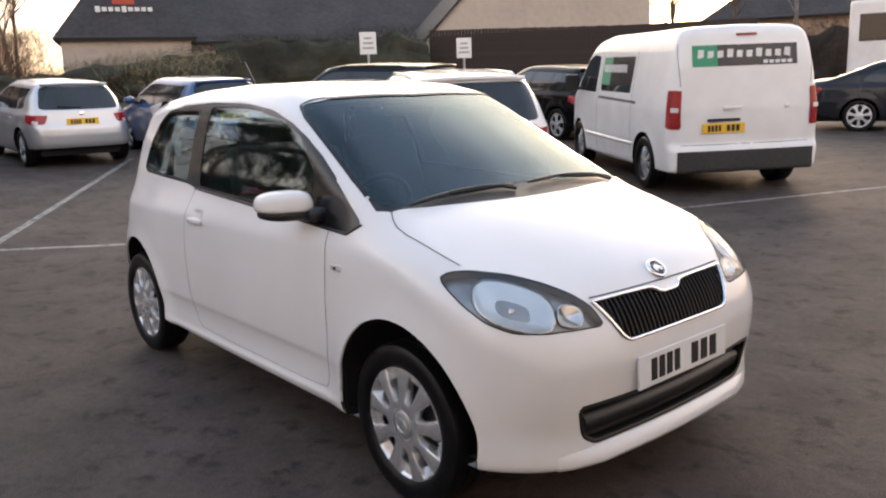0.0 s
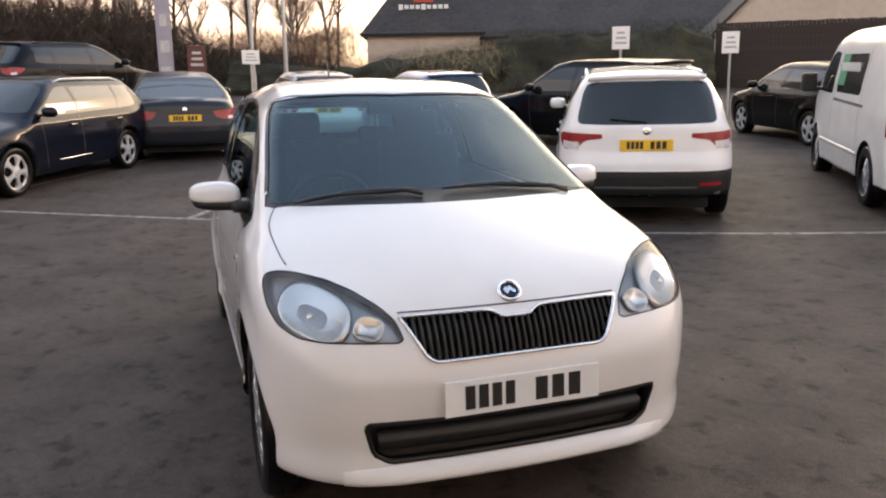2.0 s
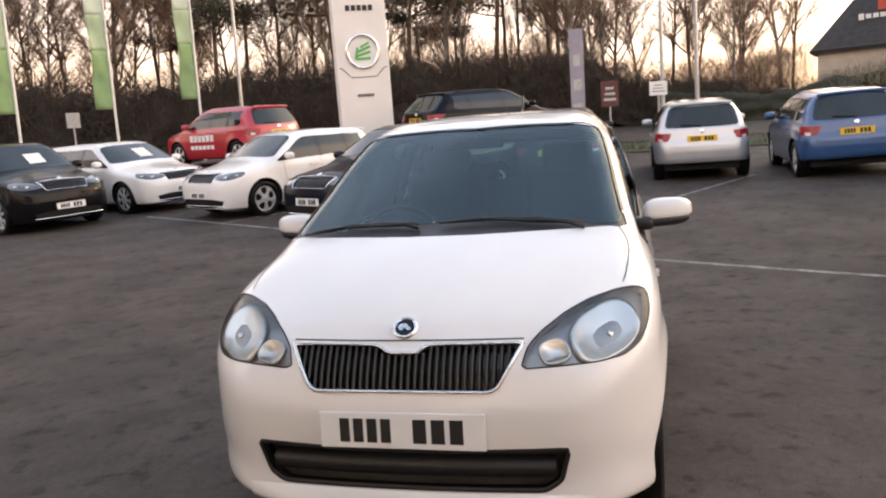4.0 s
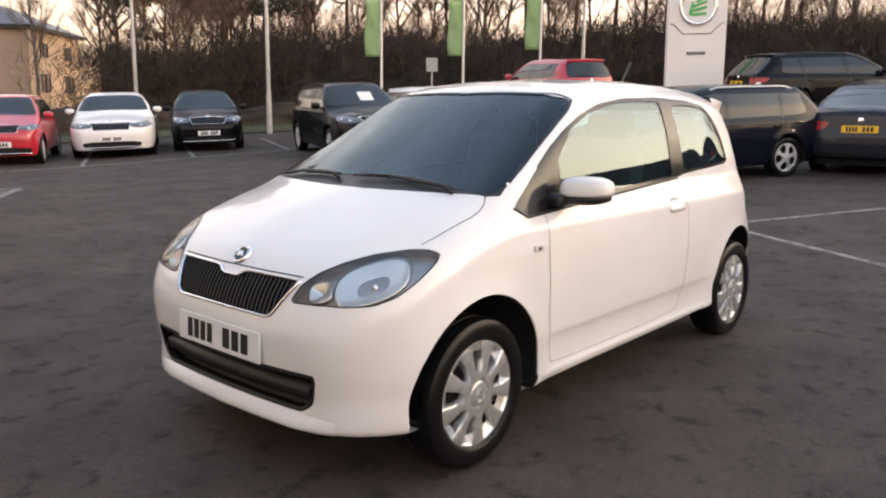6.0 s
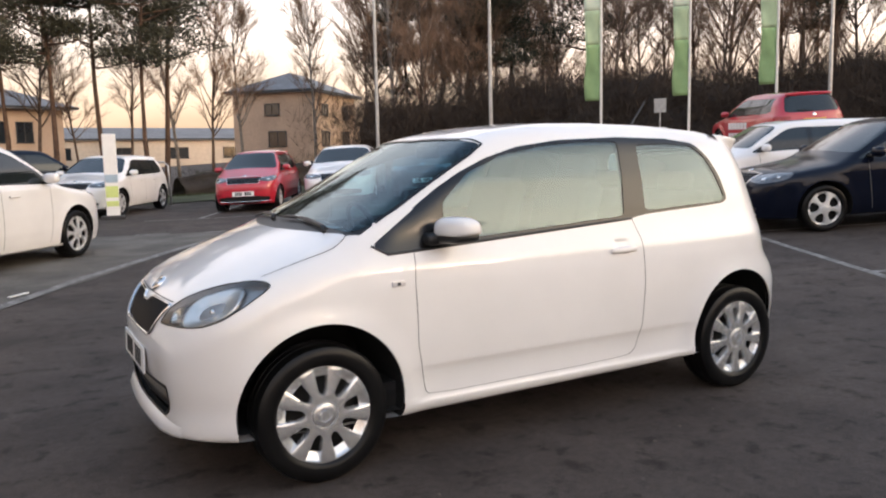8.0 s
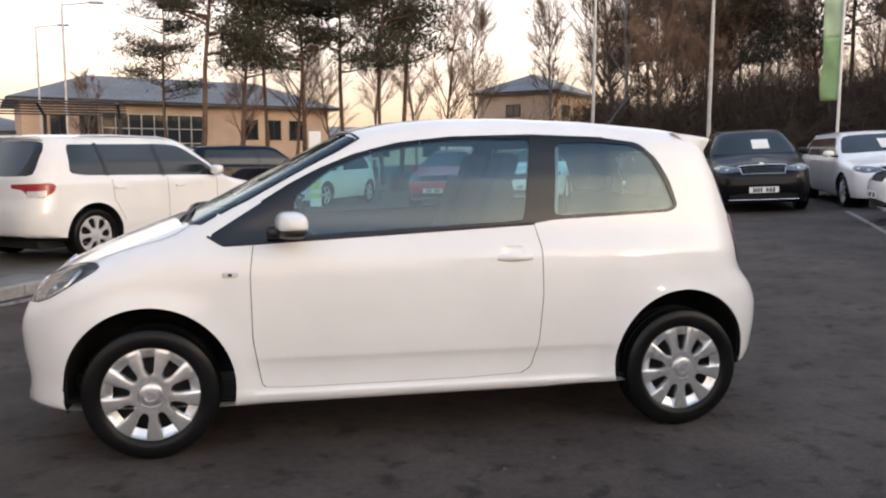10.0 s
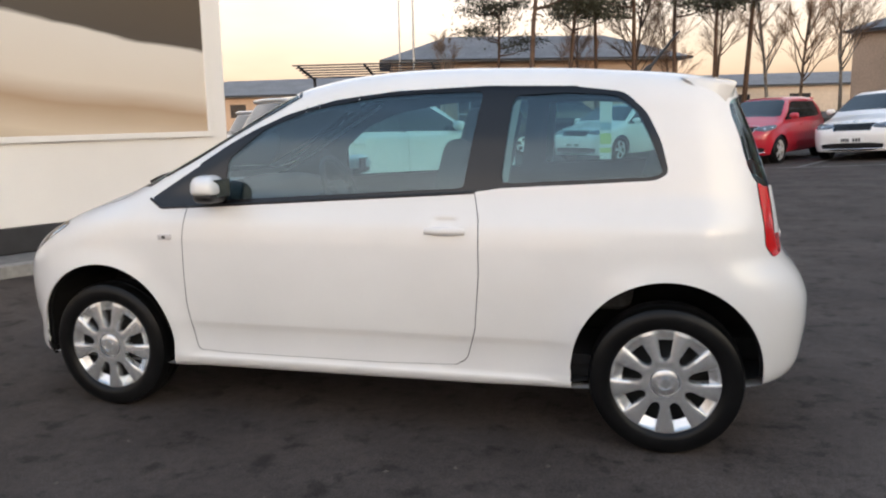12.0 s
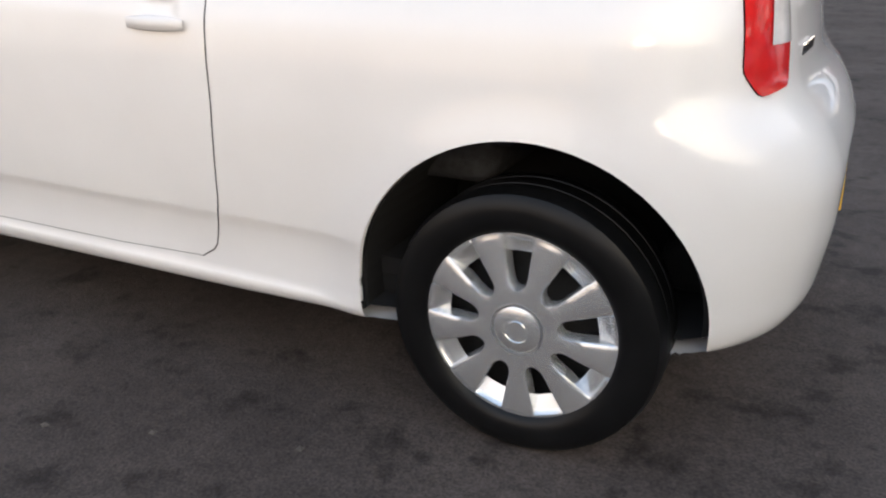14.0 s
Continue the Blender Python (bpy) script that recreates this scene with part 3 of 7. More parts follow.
        ts[wrong] = ts[wrong][:, ::-1]
        me = bpy.data.meshes.new(name)
        me.from_pydata(vs.tolist(), [], ts.tolist())
        me.polygons.foreach_set("use_smooth", [True] * len(me.polygons))
        me.normals_split_custom_set_from_vertices(ns.tolist())
        me.materials.append(material)
        ob = new(name, me)
        ob.parent = parent
        if label:
            ob["label"] = label
        return ob

    def ribbon(self, pts, width, material, parent, name, off=0.0012, closed=False, sides=(1, -1), depth=0.0, label=""):
        """A strip laid along points of the skin, on both sides of the car."""
        P = np.array(pts, float)
        k = np.linspace(0, 1, max(2, int(np.linalg.norm(np.diff(P, axis=0), axis=1).sum() / 0.02)))
        d = np.concatenate([[0], np.cumsum(np.linalg.norm(np.diff(P, axis=0), axis=1))])
        P = np.stack([np.interp(k * d[-1], d, P[:, i]) for i in range(3)], -1)
        for _ in range(5):
            n = self.normal(P)
            P = P - self.field(P)[:, None] * n
        T = np.gradient(P, axis=0)
        T /= np.linalg.norm(T, axis=1, keepdims=True)
        S = np.cross(n, T)
        S /= np.linalg.norm(S, axis=1, keepdims=True)
        prof = [(-0.5, 0), (-0.3, 1), (0.3, 1), (0.5, 0)] if depth else [(-0.5, 0), (0.5, 0)]
        rows = [P + n * (off + depth * h) + S * width * o for o, h in prof]
        for sd in sides:
            V = np.concatenate(rows) * np.array([1, sd, 1])
            m, F = len(P), []
            for r in range(len(rows) - 1):
                F += [(r * m + i, r * m + i + 1, (r + 1) * m + i + 1, (r + 1) * m + i) for i in range(m - 1)]
            pydata_ob(name, V, F, material, parent, label, smooth=True)


# ---- wheels ----
def wheel_meshes(R, width, rim, n, hole, r0, r1, dish=0.012, face=None):
    """Tyre, dark backing and spoked face as three meshes, axis along y, outside at +y."""
    w = width / 2
    tyre = [(rim * 0.9, -w * 0.9), (rim + 0.02, -w * 0.98), (R - 0.035, -w), (R - 0.008, -w * 0.86), (R, -w * 0.55), (R, -w * 0.3), (R - 0.006, -w * 0.27), (R, -w * 0.24), (R, w * 0.24), (R - 0.006, w * 0.27), (R, w * 0.3), (R, w * 0.55), (R - 0.008, w * 0.86), (R - 0.022, w * 0.97), (R - 0.04, w), (rim + 0.028, w * 1.0), (rim + 0.012, w * 0.94), (rim - 0.002, w * 0.78), (rim - 0.01, w * 0.5)]
    back = [(0.0, w * 0.35), (rim * 0.4, w * 0.35), (rim * 0.75, w * 0.15), (rim, w * 0.2)]
    vs, fs = [], []
    rs = np.concatenate([np.linspace(r0 * 0.62, r0, 4), np.linspace(r0, r1, 18)[1:], np.linspace(r1, rim + 0.004, 5)[1:]])
    TT = (0.0, 0.09, 0.17, 0.215, 0.36, 0.5, 0.64, 0.785, 0.83, 0.91, 1.0)
    A = len(TT)
    mid, hw = (r0 + r1) / 2, (r1 - r0) / 2
    for k in range(n):
        base = len(vs)
        for r in rs:
            u = (r - mid) / hw
            b = hole * math.sqrt(max(0.0, 1 - u ** 4)) if abs(u) < 1 else 0.0
            a0, a1 = 2 * math.pi * k / n + b, 2 * math.pi * (k + 1) / n - b
            for i in range(A):
                t = TT[i]
                a = a0 + (a1 - a0) * t
                edge = 1.0 if abs(2 * t - 1) > 0.6 else 0.0
                o = w * 0.90 - dish * (r / rim) ** 2 - 0.009 * edge * min(1.0, max(0.0, (r / rim - 0.36) / 0.3)) * min(1.0, max(0.0, (1.0 - r / rim) / 0.07))
                vs.append((r * math.cos(a), o, r * math.sin(a)))
        for i in range(len(rs) - 1):
            for j in range(A - 1):
                v = base + i * A + j
                fs.append((v, v + 1, v + A + 1, v + A))
        # walls of the openings
        for j, rev in ((0, False), (A - 1, True)):
            first = len(vs)
            for i in range(len(rs)):
                x, y, z = vs[base + i * A + j]
                vs.append((x, y - 0.022, z))
            for i in range(len(rs) - 1):
                f = (base + i * A + j, base + (i + 1) * A + j, first + i + 1, first + i)
                fs.append(f[::-1] if rev else f)
    lip = [(rim + 0.004, w * 0.90 - dish * 1.04), (rim + 0.007, w * 0.86 - dish), (rim + 0.004, w * 0.7)]
    hub = [(0.0, w * 0.95), (r0 * 0.30, w * 0.945), (r0 * 0.32, w * 0.93), (r0 * 0.36, w * 0.93), (r0 * 0.38, w * 0.945), (r0 * 0.58, w * 0.93), (r0 * 0.64, w * 0.90), (r0 * 0.66, w * 0.82)]
    for prof in (lip, hub):
        v2, f2 = lathe(prof, 40)
        o = len(vs)
        vs += v2
        fs += [tuple(i + o for i in f) for f in f2]
    if face:
        vs, fs = face(rim, w)
    out = []
    for nm, (v, f), mt in (("tyre", lathe(tyre, 56), M["rubber"]), ("wheel_back", lathe(back, 32), M["well"]), ("rim", (vs, fs), None)):
        me = bpy.data.meshes.new(nm)
        me.from_pydata([tuple(p) for p in v], [], f)
        bm = bmesh.new()
        bm.from_mesh(me)
        bmesh.ops.remove_doubles(bm, verts=bm.verts[:], dist=0.00002)
        bmesh.ops.recalc_face_normals(bm, faces=bm.faces[:])
        bm.to_mesh(me)
        bm.free()
        me.polygons.foreach_set("use_smooth", [True] * len(me.polygons))
        me.set_sharp_from_angle(angle=radians(38))
        if mt:
            me.materials.append(mt)
        out.append(me)
    return out


def cover_face(rim, w, n=9, dish=0.008):
    """A trim with n broad flat spokes; between them slots with a sloping silver bed and a dark hole."""
    half = math.pi / n
    rs = np.concatenate([[0.056], np.linspace(0.30, 0.42, 3) * rim, np.linspace(0.42, 0.50, 7)[1:] * rim, np.linspace(0.50, 0.80, 8)[1:] * rim, np.linspace(0.80, 0.965, 6)[1:] * rim, [0.985 * rim, rim + 0.003]])
    top = lambda r: w * 0.93 - dish * (r / rim) ** 2
    vs, fs = [], []
    for k in range(n):
        base, mid = len(vs), 2 * math.pi * k / n
        for r in rs:
            t = (r / rim - 0.42) / 0.55
            wide = (0.0160 + 0.0150 * t) * math.sqrt(min(1.0, t * 6)) if t > 0 else 0.0
            A = min(half * 0.8, wide / r) if t > 0 else 0.0
            u = r / rim
            dep = 0.0 if t <= 0 else 0.032 if u < 0.80 else 0.024 - 0.018 * (u - 0.80) / 0.165 if u < 0.97 else 0.0
            rest = half - A
            right = [(A * 0.45, dep), (A * 0.94, dep), (A, 0.0025 if A else 0.0), (A + rest * 0.10, 0.0), (A + rest * 0.5, -0.0015 if 0.4 < u < 0.97 else 0.0), (half, -0.002 if 0.4 < u < 0.97 else 0.0)]
            for a, d in [(-a, d) for a, d in right[::-1]] + right:
                vs.append((r * math.cos(mid + a), top(r) - d, r * math.sin(mid + a)))
        for i in range(len(rs) - 1):
            u = (rs[i] + rs[i + 1]) / 2 / rim
            for j in range(11):
                if 0.43 < u < 0.80 and j in (4, 5, 6):
                    continue
                v = base + i * 12 + j
                fs.append((v, v + 1, v + 13, v + 12))
    y0 = top(0.05)
    for prof in ([(0.0, y0 + 0.004), (0.019, y0 + 0.004), (0.021, y0 + 0.002), (0.025, y0 + 0.002), (0.027, y0 + 0.004), (0.044, y0 + 0.002), (0.049, y0 - 0.001), (0.050, y0 - 0.012), (0.055, y0 - 0.012), (0.056, y0)],
                 [(rim + 0.003, top(rim)), (rim + 0.006, top(rim) - 0.004), (rim + 0.003, w * 0.66)]):
        v2, f2 = lathe(prof, 54)
        o = len(vs)
        vs += v2
        fs += [tuple(i + o for i in f) for f in f2]
    return vs, fs


WHEELS = {}


def wheel(kind, parent, x, y, z, turn=0.0):
    """A wheel under parent: tyre, with backing and rim or cover under it."""
    if kind not in WHEELS:
        spec = {"cover": (0.285, 0.170, 0.198, 9, 0.195, 0.082, 0.160, 0.008, "cover"), "alloy5": (0.315, 0.205, 0.225, 5, 0.40, 0.075, 0.205, 0.012, "alloy"),
                "alloy7": (0.325, 0.215, 0.235, 7, 0.28, 0.08, 0.215, 0.012, "alloy"), "steel": (0.33, 0.215, 0.21, 8, 0.16, 0.08, 0.16, 0.03, "cover")}[kind]
        ms = wheel_meshes(*spec[:8], face=cover_face if kind == "cover" else None)
        ms[2].materials.append(M[spec[8]])
        WHEELS[kind] = (ms, spec[0])
    (tyre, back, rim), R = WHEELS[kind]
    sd = 1 if y > 0 else -1
    t = new("wheel", tyre)
    t.parent = parent
    t["label"] = "black rubber tyre"
    t.matrix_basis = Matrix.Translation((x, y, z)) @ Matrix.Rotation(0 if sd > 0 else math.pi, 4, "Z") @ Matrix.Rotation(turn, 4, "Y")
    b = new("wheel_back", back)
    b.parent = t
    r = new("wheel_cover" if kind in ("cover", "steel") else "rim", rim)
    r.parent = t
    r["label"] = "silver wheel cover with nine broad spokes" if kind == "cover" else "silver spoked wheel"
    return t


def plate(parent, p, rx, yellow, w=0.52, az=0.0, hollow=""):
    """A number plate with plain bars for its marks. p: middle; az: where it faces; rx: leaning back."""
    m = Matrix.Translation(p) @ Matrix.Rotation(radians(az), 4, "Z") @ Matrix.Rotation(radians(-rx), 4, "Y")
    bm = bmesh.new()
    box(bm, (0, 0, 0), (0.008, w, 0.111), bevel=0.003)
    ob = part("number_plate", bm, M["yplate" if yellow else "wplate"], parent, "yellow plate with dark bars" if yellow else "white plate with dark bars")
    ob.matrix_basis = m
    k = w / 0.52
    for a, b in ((-0.201, -0.006 - 0.02), (0.03, 0.201)):
        n = 4 if a < 0 else 3
        step = (b - a) / n
        for i in range(n):
            bm = bmesh.new()
            box(bm, (0.0045, (a + step * (i + 0.5)) * k, 0), (0.003, step * 0.72 * k, 0.074), bevel=0.001)
            part("plate_bar", bm, M["ink"], ob)
    return ob


def poly_side(pts, rounds=2):
    return chaikin(pts, rounds)


always = lambda p, n: np.ones(len(p), bool)


# ---- the white three-door hatchback ----
HERO = dict(
    top=[(-1.9, 1.33), (-1.55, 1.395), (-1.2, 1.444), (-0.8, 1.474), (-0.4, 1.486), (-0.1, 1.482), (0.15, 1.462), (0.34, 1.425), (0.5, 1.345), (1.0, 1.082), (1.12, 1.022), (1.25, 0.978), (1.4, 0.922), (1.55, 0.858), (1.66, 0.800), (1.74, 0.742), (1.85, 0.64), (2.1, 0.3)],
    crown=[(-1.9, 0.10), (-1.0, 0.07), (0.0, 0.075), (0.35, 0.12), (0.7, 0.175), (1.0, 0.145), (1.3, 0.135), (1.7, 0.14), (2.1, 0.14)],
    xf=[(0.0, 1.72), (0.18, 1.775), (0.21, 1.79), (0.29, 1.788), (0.33, 1.784), (0.45, 1.805), (0.55, 1.812), (0.62, 1.806), (0.70, 1.79), (0.78, 1.765), (0.9, 1.71), (1.6, 1.3)],
    fbow=(0.12, 1.0, 0.45),
    xr=[(0.0, -1.62), (0.24, -1.68), (0.32, -1.735), (0.47, -1.757), (0.58, -1.757), (0.66, -1.725), (0.74, -1.655), (0.85, -1.635), (1.0, -1.60), (1.2, -1.53), (1.32, -1.475), (1.38, -1.49), (1.6, -1.50)],
    rbow=(0.11, 1.0, 0.42),
    w=[(0.0, 0.70), (0.2, 0.735), (0.235, 0.766), (0.29, 0.773), (0.315, 0.769), (0.37, 0.770), (0.42, 0.778), (0.5, 0.782), (0.65, 0.784), (0.78, 0.777), (0.86, 0.766), (0.92, 0.735), (0.97, 0.712), (1.05, 0.694), (1.2, 0.652), (1.32, 0.603), (1.39, 0.565), (1.5, 0.49), (1.7, 0.30)],
    plan=[(-2.0, -0.16), (-1.6, -0.065), (-1.35, -0.025), (-1.0, 0.0), (0.8, 0.0), (1.15, -0.002), (1.35, 0.002), (1.55, -0.022), (1.7, -0.07), (2.0, -0.26)],
    low=[(-2.0, 0.275), (-1.6, 0.265), (-1.0, 0.238), (-0.5, 0.222), (0.9, 0.210), (1.5, 0.222), (1.7, 0.218), (2.0, 0.225)],
    axles=(1.21, -1.21), hub=0.285, arch=0.355, flare=0.014, kend=0.15, ktop=0.11, spine=(-0.85, 0.95, 0.62),
    creases=((0.412, -0.84, 0.76, 0.0022), (0.276, -0.84, 0.82, -0.006)),
    dents=((-0.372, 0.77, 0.866, 0.048, 0.2, 0.020, 0.010), (-1.78, 0.0, 0.505, 0.2, 0.30, 0.075, 0.022)))

DLO = fillet([(0.965, 0.948), (0.90, 0.913), (0.52, 0.932), (-0.48, 0.985), (-0.58, 1.0), (-1.16, 1.03), (-1.205, 1.055), (-1.175, 1.17), (-1.12, 1.28), (-1.035, 1.358), (-0.86, 1.381), (-0.51, 1.391), (-0.12, 1.379), (0.13, 1.35), (0.335, 1.298), (0.48, 1.238), (0.61, 1.17), (0.74, 1.09)], 0.03)
DOOR_GLASS = fillet([(0.612, 0.946), (0.598, 1.115), (0.44, 1.241), (0.24, 1.314), (-0.03, 1.359), (-0.25, 1.371), (-0.492, 1.372), (-0.432, 1.000)], 0.022)
QTR_GLASS = fillet([(-0.578, 1.018), (-0.612, 1.352), (-0.82, 1.358), (-1.01, 1.345), (-1.085, 1.29), (-1.14, 1.18), (-1.183, 1.06), (-1.155, 1.043)], 0.035)
DOOR = [(0.775, 0.92), (0.79, 0.79), (0.785, 0.51), (0.752, 0.312), (0.735, 0.296), (0.6, 0.290), (-0.13, 0.293), (-0.41, 0.303), (-0.455, 0.330), (-0.490, 0.45), (-0.507, 0.67), (-0.503, 0.88), (-0.478, 0.988), (0.2, 0.96)]
HEADLAMP = fillet([(-0.468, 0.830), (-0.51, 0.843), (-0.57, 0.843), (-0.69, 0.825), (-0.795, 0.797), (-0.885, 0.761), (-0.945, 0.722), (-0.988, 0.663), (-0.90, 0.669), (-0.79, 0.674), (-0.70, 0.682), (-0.62, 0.709), (-0.55, 0.755), (-0.495, 0.800)], 0.02)
TAIL = fillet([(-0.668, 1.23), (-0.70, 1.235), (-0.72, 1.10), (-0.735, 1.012), (-0.778, 1.004), (-0.787, 0.82), (-0.778, 0.752), (-0.69, 0.742), (-0.652, 0.785), (-0.655, 0.89), (-0.663, 1.06)], 0.012)
GRILLE = [(-0.370, 0.731), (-0.10, 0.731), (-0.075, 0.728), (-0.045, 0.709), (0.045, 0.709), (0.075, 0.728), (0.10, 0.731), (0.370, 0.731), (0.300, 0.616), (0.272, 0.602), (-0.272, 0.602), (-0.300, 0.616)]
INTAKE = fillet([(-0.497, 0.428), (-0.2, 0.420), (0.2, 0.420), (0.497, 0.428), (0.470, 0.325), (0.42, 0.294), (-0.42, 0.294), (-0.470, 0.325)], 0.012)
SCREEN = fillet([(-0.40, 1.396), (0.0, 1.398), (0.40, 1.396), (0.54, 1.374), (0.572, 1.33), (0.655, 1.06), (0.648, 1.006), (0.45, 1.022), (0.0, 1.045), (-0.45, 1.022), (-0.648, 1.006), (-0.655, 1.06), (-0.572, 1.33), (-0.54, 1.374)], 0.03)
REAR_GLASS = poly_side([(-0.46, 1.335), (0.46, 1.335), (0.54, 1.30), (0.60, 1.03), (0.54, 0.985), (-0.54, 0.985), (-0.60, 1.03), (-0.54, 1.30)], 2)
BONNET = [(1.04, -0.1), (1.04, 0.645), (1.075, 0.66), (1.111, 0.672), (1.169, 0.677), (1.282, 0.673), (1.36, 0.667), (1.42, 0.655), (1.51, 0.54), (1.60, 0.47), (1.67, 0.415), (1.71, 0.375), (1.738, 0.2), (1.742, 0.0), (1.742, -0.1)]
SCUTTLE = [(0.93, -0.1), (0.93, 0.66), (0.995, 0.672), (1.045, 0.642), (1.092, 0.51), (1.127, 0.388), (1.163, 0.24), (1.182, 0.12), (1.186, 0.0), (1.186, -0.1)]


def circle(cx, cz, r, n=64):
    return [(cx + r * math.cos(2 * math.pi * i / n), cz + r * math.sin(2 * math.pi * i / n)) for i in range(n)]


def build_hero():
    car = empty("hatchback_car", "white three-door hatchback with silver wheel covers, parked on tarmac", "car")
    b = Body(HERO)
    W = M["white"]
    side_n = lambda p, n: (n[:, 1] > 0.2) & (p[:, 1] > 0.35)
    regs = [dict(name="arch", poly=circle(1.21, 0.310, 0.353), proj="side", cond=side_n),
            dict(name="arch", poly=circle(-1.21, 0.318, 0.350), proj="side", cond=side_n),
            dict(name="door_glass", poly=DOOR_GLASS, proj="side", cond=side_n),
            dict(name="qtr_glass", poly=QTR_GLASS, proj="side", cond=side_n),
            dict(name="dlo", poly=DLO, proj="side", cond=side_n),
            dict(name="screen", poly=SCREEN, proj="front", cond=lambda p, n: (p[:, 0] > 0.2) & (p[:, 0] < 1.3) & (n[:, 2] > 0.1)),
            dict(name="rear_glass", poly=REAR_GLASS, proj="rear", cond=lambda p, n: (p[:, 0] < -1.0) & (n[:, 0] < -0.1)),
            dict(name="headlamp", poly=HEADLAMP, proj="obf", cond=lambda p, n: p[:, 0] > 1.1),
            dict(name="tail", poly=TAIL, proj="obr", cond=lambda p, n: p[:, 0] < -1.1),
            dict(name="grille", poly=GRILLE, proj="front", cond=lambda p, n: p[:, 0] > 1.5),
            dict(name="intake", poly=INTAKE, proj="front", cond=lambda p, n: p[:, 0] > 1.5),
            dict(name="door", poly=DOOR, proj="side", cond=side_n),
            dict(name="scuttle", poly=SCUTTLE, proj="top", cond=lambda p, n: (p[:, 0] > 0.9) & (n[:, 2] > 0.2)),
            dict(name="bonnet", poly=BONNET, proj="top", cond=lambda p, n: (p[:, 0] > 0.9) & (n[:, 2] > 0.2)),
            ]
    b.build(120, 150, 190, regs)
    b.emit("shell", "body", W, car)
    b.emit("bonnet", "bonnet", W, car)
    b.emit("scuttle", "scuttle_panel", M["trim"], car, 0, -0.004)
    b.emit("screen", "windscreen", M["wglass"], car, 0, -0.003)
    b.emit("rear_glass", "rear_window", M["glass"], car, 0, -0.003)
    for sd in (1, -1):
        door = b.emit("door", "door", W, car, sd)
        b.emit("door_glass", "door_window", M["glass"], door, sd, -0.004)
        b.emit("qtr_glass", "quarter_window", M["glass"], car, sd, -0.004)
        b.emit("dlo", "window_surround", M["gloss_black"], car, sd)
    # dark lining behind the shell so that the cabin is closed
    for r, m in (("shell", M["liner"]), ("door", M["liner"]), ("dlo", M["liner"])):
        for sd in (1, -1):
            b.emit(r, "cabin_lining", m, car, sd, -0.028, flip=True)
    # panel gaps
    line = lambda pts: [b.side(x, z).tolist() for x, z in pts]
    b.ribbon(line(DOOR[:5]), 0.0036, M["seal"], car, "door_gap")
    b.ribbon(line(DOOR[7:13]), 0.0036, M["seal"], car, "door_gap")
    b.ribbon(line(DOOR[4:8]), 0.0016, M["seal"], car, "door_gap")
    hood = [(1.045, 0.642), (1.075, 0.66), (1.111, 0.672), (1.169, 0.677), (1.282, 0.673), (1.36, 0.667), (1.415, 0.657)]
    b.ribbon([b.above(x, y).tolist() for x, y in hood], 0.0042, M["seal"], car, "bonnet_gap")
    nose = [b.front(y, 0.742).tolist() for y in np.linspace(-0.37, 0.37, 24)]
    b.ribbon(nose, 0.006, M["seal"], car, "bonnet_gap", sides=(1,))
    b.ribbon(line([(0.965, 0.949), (0.90, 0.911), (0.52, 0.930), (-0.48, 0.984)]), 0.012, M["trim"], car, "waist_seal", depth=0.004)
    b.ribbon([b.side(x, z).tolist() for x, z in ((-0.588, 1.03), (-0.602, 1.19), (-0.622, 1.35))], 0.034, M["pale_trim"], car, "pillar_trim", off=-0.03)
    b.ribbon(line([(0.74, 1.09), (0.61, 1.17), (0.48, 1.236), (0.335, 1.295), (0.13, 1.348), (-0.12, 1.377), (-0.51, 1.389), (-0.86, 1.379)]), 0.012, M["gloss_black"], car, "window_seal")
    # screen edge bands and cowl
    b.ribbon([b.front(y, z).tolist() for y, z in ((0.0, 1.396), (0.40, 1.394), (0.545, 1.368), (0.575, 1.32), (0.655, 1.04))], 0.016, M["gloss_black"], car, "screen_seal")
    # wheels and their wells
    for x in HERO["axles"]:
        for y in (0.684, -0.684):
            wheel("cover", car, x, y, HERO["hub"], turn=0.3 * (x + y))
            sd = 1 if y > 0 else -1
            cz, ar = (0.310, 0.356) if x > 0 else (0.318, 0.353)
            vs, fs = [], []
            for i in range(33):
                a = math.pi * 1.18 * i / 32 - math.pi * 0.09
                lx, lz = x + (ar + 0.003) * math.cos(a), cz + (ar + 0.003) * math.sin(a)
                for yy in (0.30, float(b.side(lx, max(lz, 0.23))[1]) - 0.012):
                    vs.append((lx, yy * sd, lz))
            fs = [(2 * i, 2 * i + 1, 2 * i + 3, 2 * i + 2) for i in range(32)]
            fs.append(tuple(range(0, 66, 2)))
            pydata_ob("wheel_arch_liner", vs, fs, M["well"], car)
            lip = [(x + ar * math.cos(a), cz + ar * math.sin(a)) for a in np.linspace(-0.1, math.pi + 0.1, 40)]
            q = [b.side(u, v) - np.array([0, 0.007, 0]) for u, v in lip]
            v2, f2 = tube([(p[0], p[1] * sd, p[2]) for p in q], 0.005, 6)
            pydata_ob("arch_lip", v2, f2, W, car, smooth=True)
    bm = bmesh.new()
    box(bm, (0, 0, 0.26), (2.05, 1.36, 0.1), bevel=0.02)
    box(bm, (-1.53, 0, 0.345), (0.22, 0.95, 0.10), bevel=0.02)
    box(bm, (1.6, 0, 0.27), (0.2, 1.0, 0.1), bevel=0.02)
    cyl(bm, (-1.21, -0.6, 0.27), (-1.21, 0.6, 0.27), 0.035)
    cyl(bm, (1.21, -0.6, 0.28), (1.21, 0.6, 0.28), 0.03)
    part("underbody", bm, M["under"], car)
